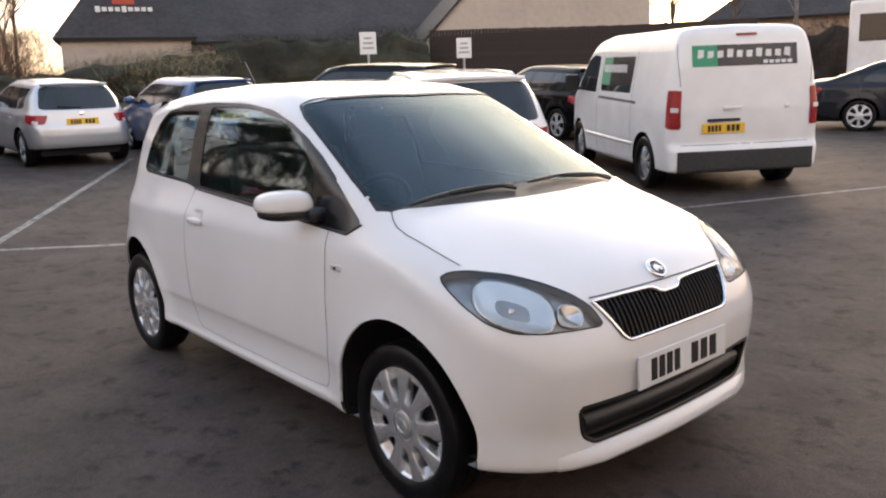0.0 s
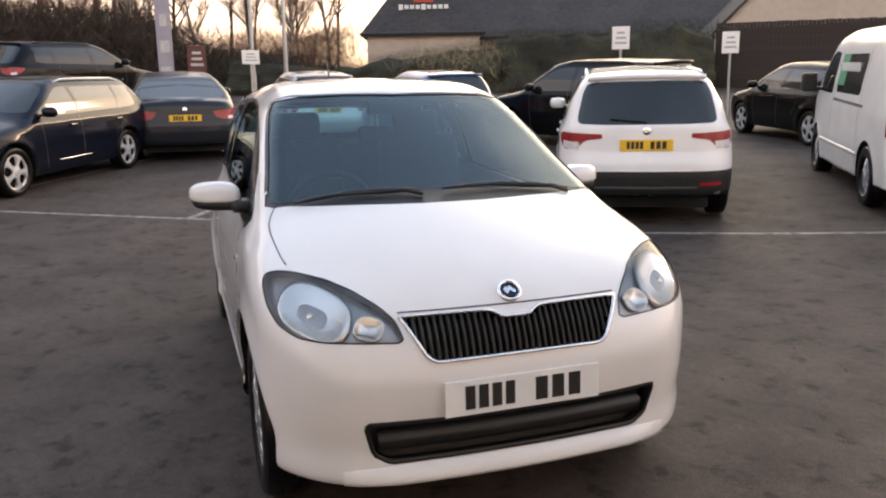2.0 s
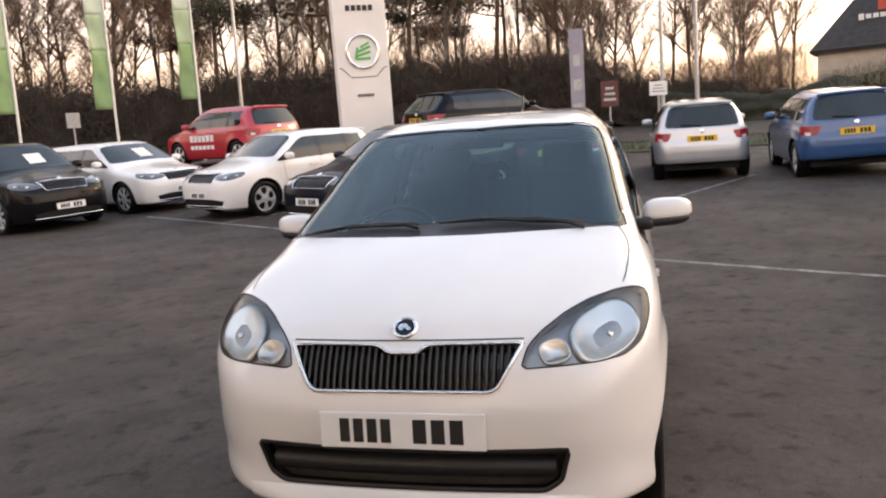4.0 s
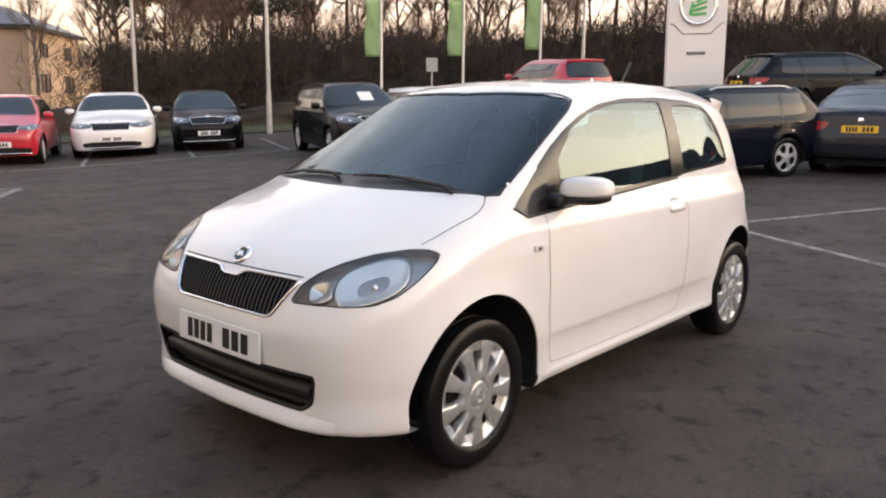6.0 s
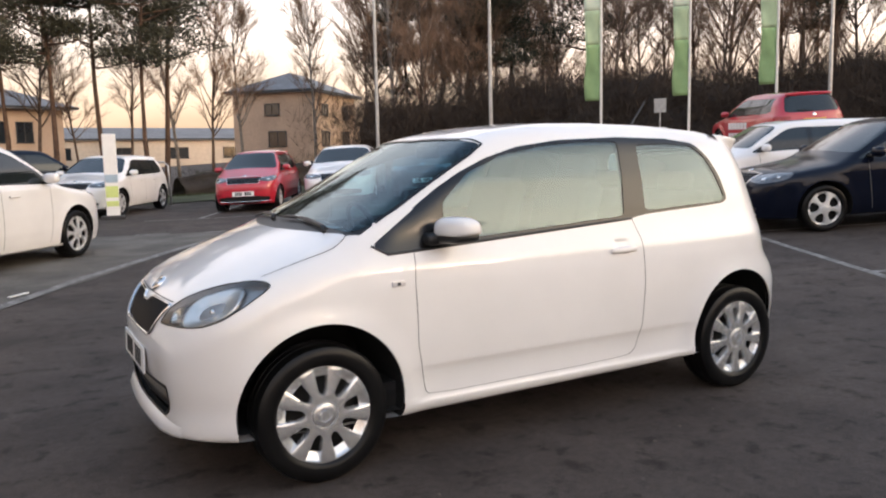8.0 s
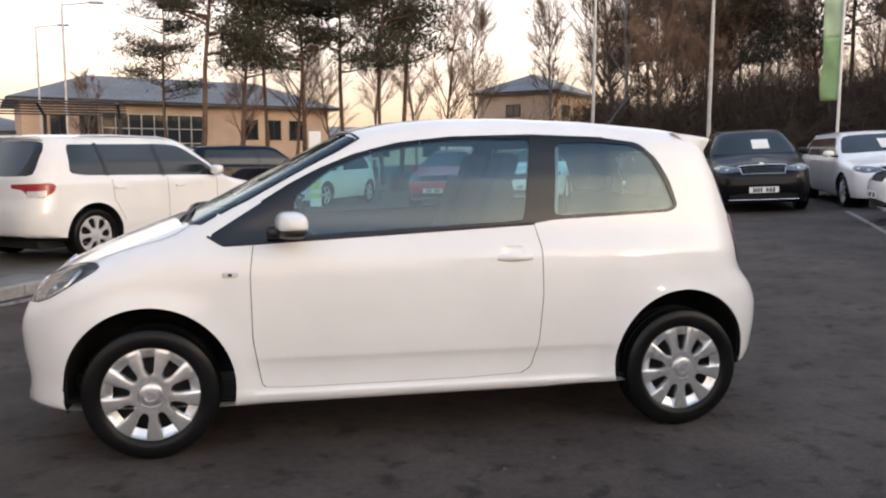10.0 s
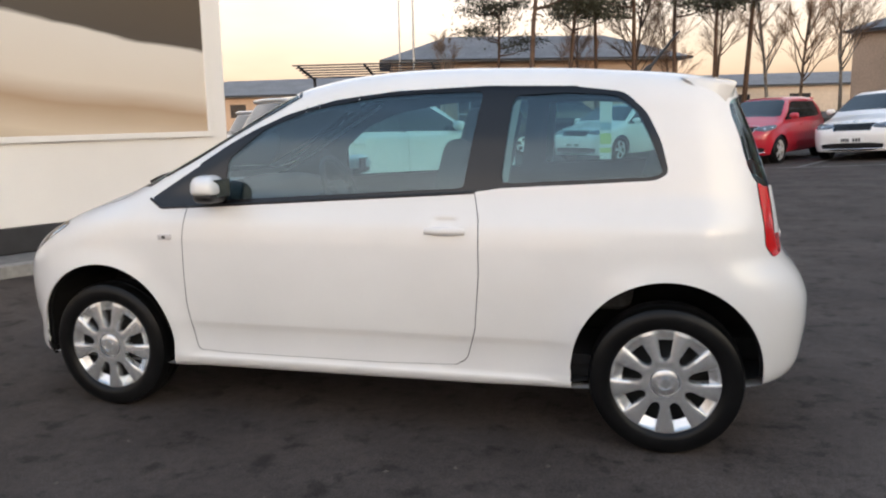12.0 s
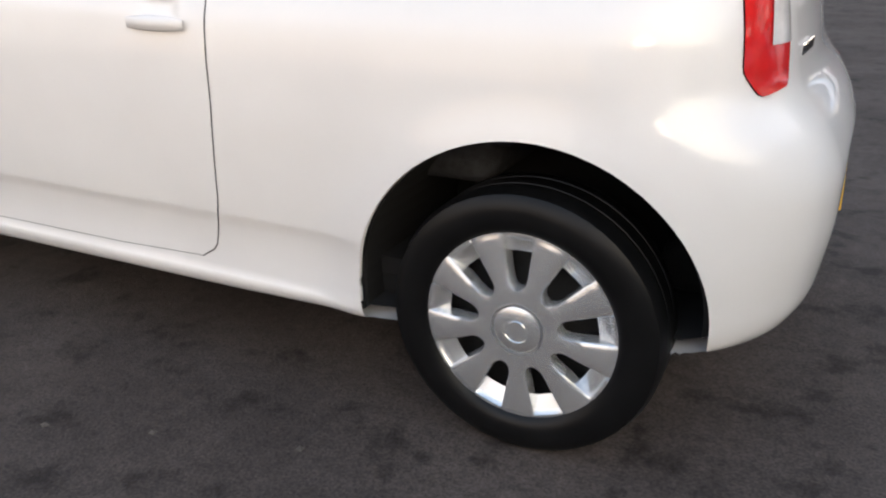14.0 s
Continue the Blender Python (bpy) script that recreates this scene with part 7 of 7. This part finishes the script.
def gable_wing(x, y, az, L, depth, eave_l, eave_r, apex):
    """A rendered wing whose lopsided gable faces the car park."""
    h = empty("inn_wing", "cream-rendered gabled wing of the inn with a lopsided roof", "building", kind="structure")
    g = ground_z(x, y)
    line = [(0, -1), (L, -1), (L, eave_r), apex, (0, eave_l)]
    vs = [(u, d, z) for d in (0, depth) for u, z in line]
    fs = [(0, 1, 2, 3, 4), (9, 8, 7, 6, 5), (0, 5, 6, 1), (1, 6, 7, 2), (4, 9, 5, 0)]
    pydata_ob("wall", vs, fs, M["cream"], h)
    for (u0, z0), (u1, z1) in ((apex, (-0.25, eave_l - 0.26)), (apex, (L + 0.3, eave_r - 0.1))):
        vs = [(u, d, z + k) for k in (0.01, 0.20) for d in (-0.18, depth + 0.2) for u, z in ((u0, z0), (u1, z1))]
        pydata_ob("roof_slope", vs, [(0, 1, 3, 2), (4, 5, 7, 6), (0, 1, 5, 4), (2, 3, 7, 6), (0, 2, 6, 4), (1, 3, 7, 5)], M["dslate"], h)
    for u in (3.6, 8.2):
        wn = empty("window", "", "")
        wn.parent = h
        bm = bmesh.new()
        box(bm, (u, -0.005, 5.2), (1.4, 0.05, 0.9))
        part("pane", bm, M["winglass"], wn)
        bm = bmesh.new()
        for du, dz, sw, sh in ((0, 0.45, 1.5, 0.07), (0, -0.45, 1.56, 0.09), (-0.7, 0, 0.07, 0.9), (0.7, 0, 0.07, 0.9), (0, 0, 0.05, 0.9)):
            box(bm, (u + du, -0.03, 5.2 + dz), (sw, 0.08, sh))
        part("window_frame", bm, M["skirt"], wn)
    h.matrix_basis = pose(x, y, g, 0, 0, az)


gable_wing(-28.2, 23.7, 62, 12.2, 7.0, 2.4, 6.4, (6.0, 8.6))
isg = empty("inn_sign", "wall sign: orange block over a pale lettering bar", "sign")
bm = bmesh.new()
box(bm, (0, 0, 0.55), (0.08, 1.5, 0.75), bevel=0.02)
part("orange_block", bm, M["signred"], isg)
for i in range(9):
    bm = bmesh.new()
    box(bm, (0, -1.75 + 0.44 * i, -0.15), (0.07, 0.34, 0.42 if i in (0, 4) else 0.3), bevel=0.01)
    part("lettering_bar", bm, M["signwhite"], isg)
bm = bmesh.new()
for yy in (-0.5, 0.5):
    box(bm, (-0.5, yy, 0.3), (1.0, 0.06, 0.06))
part("bracket", bm, M["skirt"], isg)
isg.matrix_basis = pose(-40.75, 13.2, 6.6, 0, 0, -19) @ Matrix.Scale(0.74, 4)


def board_fence(a, b, h):
    f = empty("timber_fence", "dark brown close-boarded timber fence", "fence", kind="structure")
    a, b = Vector((*a, 0)), Vector((*b, 0))
    n = int((b - a).length / 0.16)
    bm = bmesh.new()
    box(bm, (0, 0, h / 2), (0.02, 0.15, h), bevel=0.004)
    me = bpy.data.meshes.new("board")
    bm.to_mesh(me)
    bm.free()
    me.materials.append(M["fence"])
    az = math.degrees(math.atan2((b - a).y, (b - a).x)) + 90
    for i in range(n):
        p = a + (b - a) * i / n
        o = new("board", me)
        o.parent = f
        o.matrix_basis = pose(p.x, p.y, ground_z(p.x, p.y) + random.uniform(-0.02, 0.02), 0, 0, az)
    mid, nrm = (a + b) / 2, Vector((math.cos(radians(az)), math.sin(radians(az)), 0))
    bm = bmesh.new()
    box(bm, (0, 0, h / 2 - 0.03), (0.016, (b - a).length, h - 0.08))
    bk = part("backing", bm, M["fence"], f)
    bk.matrix_basis = pose(mid.x + nrm.x * 0.03, mid.y + nrm.y * 0.03, ground_z(mid.x, mid.y), 0, 0, az)


board_fence((-26.2, 22.3), (-14.0, 30.0), 2.8)


# coach and trailer beyond the van
co = empty("parked_coach", "white and blue coach far behind the van", "coach")
bm = bmesh.new()
box(bm, (0, 0, 1.9), (11.0, 2.5, 3.1), bevel=0.12)
part("body", bm, M["van_white"], co)
for xx, m, w in ((-1.9, "signblue", 1.5), (-0.7, "silver", 0.5), (-3.2, "silver", 0.45)):
    bm = bmesh.new()
    box(bm, (xx, 0, 1.9), (w, 2.53, 3.0))
    for v in bm.verts:
        v.co.x += 0.35 * (v.co.z - 1.9)
    part("stripe", bm, M[m], co)
for xx in (-4.6, 0.9, 2.2, 3.5, 4.7):
    bm = bmesh.new()
    box(bm, (xx, 0, 2.5), (1.15, 2.54, 0.95), bevel=0.03)
    part("window", bm, M["dglass"], co)
for xx in (3.6, -3.2):
    for yy in (1.05, -1.05):
        wheel("steel", co, xx, yy, 0.40)
co.matrix_basis = pose(-4.7, 31.0, ground_z(-4.7, 31.0), 0, 0, 22)


# ---- woods, hedges, grass ----
def limb(vs, fs, p, d, length, r, depth, rng, bend=0.25, seg=5, up=0.12, kids=None):
    pts, rad = [Vector(p)], [r]
    d = Vector(d).normalized()
    n = 5 if depth > 1 else 3
    for i in range(n):
        d = (d + Vector((rng.uniform(-1, 1), rng.uniform(-1, 1), rng.uniform(-0.6, 1))) * bend * 0.5 + Vector((0, 0, up))).normalized()
        pts.append(pts[-1] + d * length / n)
        rad.append(r * (1 - 0.8 * (i + 1) / n))
    v, f = tube(pts, rad, seg)
    o = len(vs)
    vs += [tuple(q) for q in v]
    fs += [tuple(i + o for i in q) for q in f]
    return pts, rad


def bare_tree(seed, h, spread=0.5):
    rng = random.Random(seed)
    tv, tf, cv, cf = [], [], [], []
    lean = Vector((rng.uniform(-0.08, 0.08), rng.uniform(-0.08, 0.08), 1))
    pts, rad = limb(tv, tf, (0, 0, -0.2), lean, h * 0.9, 0.0105 * h, 3, rng, 0.13, 8, 0.05)
    for k in range(24):
        t = rng.uniform(0.28, 1.0)
        i = min(4, int(t * 5))
        p = pts[i].lerp(pts[i + 1], t * 5 - i)
        a = rng.uniform(0, 2 * math.pi)
        d = Vector((math.cos(a) * spread, math.sin(a) * spread, rng.uniform(0.5, 1.0)))
        L = h * rng.uniform(0.16, 0.34) * (1.15 - 0.5 * t)
        p2, r2 = limb(tv, tf, p, d, L, 0.0048 * h * (1.2 - t * 0.7), 2, rng, 0.25, 5)
        for m in range(6):
            u = rng.uniform(0.25, 1.0)
            j = min(4, int(u * 5))
            q = p2[j].lerp(p2[j + 1], u * 5 - j)
            d2 = (d + Vector((rng.uniform(-1, 1), rng.uniform(-1, 1), rng.uniform(-0.3, 0.8)))).normalized()
            p3, r3 = limb(cv, cf, q, d2, L * rng.uniform(0.35, 0.6), 0.0017 * h, 1, rng, 0.4, 3)
            for w in range(20):
                z = rng.uniform(0.6, 2.99)
                d3 = (d2 + Vector((rng.uniform(-1, 1), rng.uniform(-1, 1), rng.uniform(-0.3, 0.7))) * 0.9).normalized()
                q3 = p3[int(z)].lerp(p3[int(z) + 1], z % 1)
                e3 = q3 + d3 * L * rng.uniform(0.2, 0.5)
                w3 = d3.cross(Vector((rng.gauss(0, 1), rng.gauss(0, 1), rng.gauss(0, 1)))).normalized() * 0.0008 * h
                o = len(cv)
                cv += [tuple(q3 - w3), tuple(q3 + w3), tuple(e3)]
                cf.append((o, o + 1, o + 2))
    return (tv, tf), (cv, cf)


def pine_tree(seed, h):
    rng = random.Random(seed)
    tv, tf, cv, cf = [], [], [], []
    pts, rad = limb(tv, tf, (0, 0, -0.2), (rng.uniform(-0.1, 0.1), rng.uniform(-0.1, 0.1), 1), h, 0.0105 * h, 3, rng, 0.16, 8, 0.05)
    for k in range(30):
        t = rng.uniform(0.42, 1.0)
        i = min(4, int(t * 5))
        p = pts[i].lerp(pts[i + 1], t * 5 - i)
        a = rng.uniform(0, 2 * math.pi)
        L = h * rng.uniform(0.10, 0.24) * (1.2 - 0.5 * t)
        p2, _ = limb(tv, tf, p, (math.cos(a), math.sin(a), rng.uniform(-0.05, 0.35)), L, 0.0045 * h, 2, rng, 0.3, 4, 0.02)
        if rng.random() < 0.12:
            continue
        for c in range(rng.randrange(3, 6)):
            q = p2[min(5, rng.randrange(3, 6))] + Vector((rng.uniform(-1, 1), rng.uniform(-1, 1), rng.uniform(-0.05, 0.25))) * 0.05 * h
            s = h * rng.uniform(0.026, 0.055)
            for b in range(95):
                d = Vector((rng.gauss(0, 1.15), rng.gauss(0, 1.15), rng.gauss(0.12, 0.46)))
                e = q + d * s * 0.75
                u = Vector((rng.gauss(0, 1), rng.gauss(0, 1), rng.gauss(0.4, 1))).normalized() * s * 0.45
                w = u.cross(Vector((rng.gauss(0, 1), rng.gauss(0, 1), rng.gauss(0, 1)))).normalized() * s * 0.06
                o = len(cv)
                cv += [tuple(e - w), tuple(e + w), tuple(e + u)]
                cf.append((o, o + 1, o + 2))
    return (tv, tf), (cv, cf)


def tree_ob(name, label, data, mats, category="tree", group="trees round the car park"):
    t = empty(name, label, category, group)
    (tv, tf), (cv, cf) = data
    pydata_ob("trunk", tv, tf, mats[0], t, smooth=True)
    pydata_ob("crown", cv, cf, mats[1], t)
    return t


def plant(proto, x, y, az, s):
    return copy_thing(proto, Matrix.Translation((x, y, ground_z(x, y))) @ Matrix.Rotation(radians(az), 4, "Z") @ Matrix.Scale(s, 4))


rng = random.Random(5)
bares = [tree_ob("bare_tree", "bare winter tree with fine brown twigs", bare_tree(i, 11.5, 0.55 + 0.1 * (i % 3)), (M["birch" if i % 3 == 0 else "bark"], M["twig2" if i % 2 else "twig"])) for i in range(6)]
pines = [tree_ob("pine_tree", "tall pine with a bare trunk and dark ragged crown", pine_tree(40 + i, 12.5), (M["pinebark"], M["needle"])) for i in range(3)]
for i, (t, p) in enumerate(zip(bares + pines, ((-37, -9), (-30, -20), (-25, -27), (-34, -14), (-39, -3), (-20, -33), (-3.6, -33.0), (0.0, -34.5), (4.5, -31.0)))):
    t.matrix_basis = pose(*p, ground_z(*p), 0, 0, 40 * i) @ Matrix.Scale(0.9 + 0.05 * (i % 5), 4)

WOOD = [Vector(p) for p in ((-15.5, -36.0), (-22.0, -31.0), (-31.0, -17.0), (-38.5, -4.0), (-43.0, 4.5))]


def along(poly, t):
    t = t * (len(poly) - 1)
    i = min(len(poly) - 2, int(t))
    return poly[i].lerp(poly[i + 1], t - i)


for i in range(66):
    t = 0.86 * (i + rng.uniform(0, 0.9)) / 66
    p = along(WOOD, t)
    out = Vector((p.x, p.y)).normalized() * rng.uniform(-1.0, 13.0)
    proto = rng.choice(pines if rng.random() < 0.18 else bares)
    plant(proto, p.x + out.x, p.y + out.y, rng.uniform(0, 360), rng.uniform(0.8, 1.3))
# thin trees in front of the offices
for x, y, k, s in ((-10.5, -43, 0, 1.0), (-7.0, -44, 3, 0.9), (-2.0, -47, 5, 0.8), (-16.5, -47, 3, 1.0), (15, -56, 0, 0.7), (-8, -40, 1, 0.85), (-4, -41, 2, 0.8), (0.5, -43, 4, 0.9), (3.2, -40, 1, 0.75)):
    plant(bares[k], x, y, 70 * k + x * 9, s)
for x, y, k, s in ((-2.0, -34.5, 1, 1.0), (1.8, -35.5, 0, 1.05), (3.0, -33.0, 2, 0.85), (-5.0, -37.0, 2, 1.05), (6.4, -35.5, 1, 0.75)):
    plant(pines[k], x, y, 50 * k + y * 7, s)
# trees past the inn and behind the showroom side
for x, y, k, s in ((-47, 6.5, 0, 1.0), (-50, 3, 2, 1.1), (-52, 7.5, 1, 1.1), (-55, 10.5, 3, 1.2), (-56, 5, 5, 1.1), (-48, 4.2, 4, 1.0), (-58, 8, 1, 1.2), (-53, 1, 3, 1.0), (-60, 12, 2, 1.2), (-24, 39, 1, 1.1), (-21, 40, 4, 1.0), (-18, 42, 3, 1.2), (-14, 43, 5, 1.0), (-10, 41, 0, 0.9)):
    plant(bares[k], x, y, 33 * k + x, s)


def thicket(name, label, poly, height, depth, blades, mats, seed, size=0.5, category="thicket", taper=0.0):
    """Dense winter scrub: a ragged core with a coat of crossing stems."""
    r = random.Random(seed)
    th = empty(name, label, category, kind="stuff")
    n, m = 90, 12
    vs, fs = [], []
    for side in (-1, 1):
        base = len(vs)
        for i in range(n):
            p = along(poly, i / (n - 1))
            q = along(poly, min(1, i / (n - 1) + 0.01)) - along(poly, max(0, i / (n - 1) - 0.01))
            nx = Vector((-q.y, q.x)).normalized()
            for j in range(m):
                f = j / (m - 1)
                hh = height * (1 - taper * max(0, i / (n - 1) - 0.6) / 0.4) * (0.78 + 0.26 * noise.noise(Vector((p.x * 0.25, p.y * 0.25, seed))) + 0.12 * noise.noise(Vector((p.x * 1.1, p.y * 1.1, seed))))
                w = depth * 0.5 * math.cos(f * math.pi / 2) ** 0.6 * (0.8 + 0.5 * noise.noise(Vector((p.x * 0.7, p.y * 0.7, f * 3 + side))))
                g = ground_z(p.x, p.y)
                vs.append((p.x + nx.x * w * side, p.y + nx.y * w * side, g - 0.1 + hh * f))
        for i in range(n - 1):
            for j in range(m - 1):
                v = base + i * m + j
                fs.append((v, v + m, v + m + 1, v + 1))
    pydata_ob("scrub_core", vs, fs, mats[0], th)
    cv, cf = [], []
    for _ in range(blades):
        u = r.random()
        p = along(poly, u)
        q = Vector((r.gauss(0, 1), r.gauss(0, 1))) * depth * 0.33
        f = r.random() ** 0.8
        hh = height * (1 - taper * max(0, u - 0.6) / 0.4) * (0.8 + 0.35 * noise.noise(Vector((p.x * 0.25, p.y * 0.25, seed))))
        x, y = p.x + q.x, p.y + q.y
        z = ground_z(x, y) + f * hh
        L = size * r.uniform(0.5, 1.6)
        d = Vector((r.gauss(0, 0.5), r.gauss(0, 0.5), r.uniform(0.3, 1.0))).normalized() * L
        w = d.cross(Vector((r.gauss(0, 1), r.gauss(0, 1), 0.2))).normalized() * L * r.uniform(0.006, 0.018)
        o = len(cv)
        a = Vector((x, y, z))
        cv += [tuple(a - w), tuple(a + w), tuple(a + d)]
        cf.append((o, o + 1, o + 2))
    pydata_ob("stems", cv, cf, mats[1], th)
    return th


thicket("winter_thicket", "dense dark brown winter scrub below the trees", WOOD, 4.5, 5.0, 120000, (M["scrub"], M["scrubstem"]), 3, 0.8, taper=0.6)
def far_wood(label, poly, height, depth, count, material, seed):
    """Standing rank of countless thin stems and twigs behind the nearer trees."""
    r = random.Random(seed)
    cv, cf = [], []
    for _ in range(count):
        u = r.random()
        p = along(poly, u)
        x, y = p.x + r.gauss(0, 0.4) * depth, p.y + r.gauss(0, 0.4) * depth
        hh = height * (0.75 + 0.5 * noise.noise(Vector((x * 0.16, y * 0.16, seed))))
        z = ground_z(x, y) + hh * r.random() ** 1.1
        L = r.uniform(0.6, 1.7)
        d = Vector((r.gauss(0, 0.45), r.gauss(0, 0.45), r.uniform(0.5, 1.0))).normalized() * L
        w = d.cross(Vector((r.gauss(0, 1), r.gauss(0, 1), 0.2))).normalized() * r.uniform(0.006, 0.014)
        o = len(cv)
        a = Vector((x, y, z))
        cv += [tuple(a - w), tuple(a + w), tuple(a + d)]
        cf.append((o, o + 1, o + 2))
    tagged(pydata_ob("far_wood", cv, cf, material), label, "wood", kind="stuff")


far_wood("tangled russet winter twigs of the far wood", [Vector((p.x * 1.16, p.y * 1.16)) for p in WOOD[1:4]], 5.4, 6.0, 26000, M["twig2"], 31)
far_wood("russet bush and bare trees beside the inn", [Vector((-52.0, 3.0)), Vector((-49.0, 7.5)), Vector((-47.5, 9.5))], 4.0, 2.6, 10000, M["twig2"], 37)
thicket("hedge", "clipped dull green hedge in front of the inn", [Vector(p) for p in ((-36, 2), (-33, 8), (-29.2, 13.5))], 2.1, 2.6, 24000, (M["hedge"], M["hedge"]), 8, 0.28, "hedge")
thicket("hedge", "taller dull green hedge below the broad roof of the inn", [Vector(p) for p in ((-29.6, 13.0), (-27.8, 17.0), (-26.0, 21.8))], 3.3, 2.6, 24000, (M["hedge"], M["hedge"]), 18, 0.28, "hedge")
thicket("ornamental_grass", "tall dry ornamental grass plumes above the hedge", [Vector(p) for p in ((-31.0, 9.5), (-28.8, 13.0))], 1.9, 1.5, 1600, (M["hedge"], M["straw"]), 9, 0.6, "grass")
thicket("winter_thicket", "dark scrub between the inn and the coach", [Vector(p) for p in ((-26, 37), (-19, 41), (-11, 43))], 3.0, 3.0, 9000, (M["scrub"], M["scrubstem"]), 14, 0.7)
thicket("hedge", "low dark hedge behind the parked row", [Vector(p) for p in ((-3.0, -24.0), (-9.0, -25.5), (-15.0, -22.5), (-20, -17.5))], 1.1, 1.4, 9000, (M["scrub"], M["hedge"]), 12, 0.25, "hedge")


def grass_patch(name, label, poly, width, blades, seed):
    r = random.Random(seed)
    vs, fs = [], []
    n = 40
    for i in range(n):
        p = along(poly, i / (n - 1))
        q = along(poly, min(1, i / (n - 1) + 0.01)) - along(poly, max(0, i / (n - 1) - 0.01))
        nx = Vector((-q.y, q.x)).normalized()
        for k in range(9):
            o = (k / 8 - 0.5) * width
            x, y = p.x + nx.x * o, p.y + nx.y * o
            vs.append((x, y, ground_z(x, y) + 0.03 + 0.08 * math.sin(math.pi * k / 8)))
    fs = [(i * 9 + j, (i + 1) * 9 + j, (i + 1) * 9 + j + 1, i * 9 + j + 1) for i in range(n - 1) for j in range(8)]
    g = empty(name, label, "grass", kind="stuff")
    pydata_ob("turf", vs, fs, M["grassbank"], g, smooth=True)
    cv, cf = [], []
    for _ in range(blades):
        p = along(poly, r.random())
        q = along(poly, 0.51) - along(poly, 0.49)
        nx = Vector((-q.y, q.x)).normalized()
        o = r.uniform(-0.5, 0.5) * width
        x, y = p.x + nx.x * o, p.y + nx.y * o
        z = ground_z(x, y) + 0.06
        h = r.uniform(0.06, 0.16)
        a = r.uniform(0, math.pi)
        k = len(cv)
        cv += [(x - 0.012 * math.cos(a), y - 0.012 * math.sin(a), z), (x + 0.012 * math.cos(a), y + 0.012 * math.sin(a), z), (x + r.gauss(0, 0.04), y + r.gauss(0, 0.04), z + h)]
        cf.append((k, k + 1, k + 2))
    pydata_ob("blades", cv, cf, M["grass"], g)


grass_patch("grass_verge", "rough dull green grass verge behind the parked cars", [Vector(p) for p in ((1.0, -22.5), (-8.0, -23.0), (-16.0, -20.0), (-21.5, -14.0), (-22.5, -5.0), (-21.0, 1.0), (-20.0, 8.0), (-17, 14))], 4.0, 14000, 21)

# litter and loose bits on the tarmac
for x, y, s in ((2.55, -4.6, 0.2), (2.2, -5.2, 0.12)):
    bm = bmesh.new()
    box(bm, (0, 0, 0.012), (s * 2.2, s * 0.35, 0.012), rz=20, bevel=0.004)
    lt = part("litter", bm, M["paper"])
    lt.matrix_basis = pose(x, y, ground_z(x, y), 0, 0, 30)
    tagged(lt, "scrap of pale card lying on the tarmac", "litter")
cv, cf = [], []
r = random.Random(77)
for _ in range(700):
    x, y = r.uniform(-4, 5.5), r.uniform(-6, 6)
    if abs(x) < 1.9 and abs(y) < 0.9:
        continue
    s, a = r.uniform(0.004, 0.012), r.uniform(0, 6.28)
    k = len(cv)
    z = ground_z(x, y)
    for j in range(4):
        cv.append((x + s * math.cos(a + 1.57 * j), y + s * math.sin(a + 1.57 * j), z + 0.001))
    cv.append((x, y, z + s * 0.7))
    cf += [(k + j, k + (j + 1) % 4, k + 4) for j in range(4)]
tagged(pydata_ob("loose_grit", cv, cf, M["leaflitter"]), "scattered small stones and grit on the tarmac", "grit", kind="stuff")
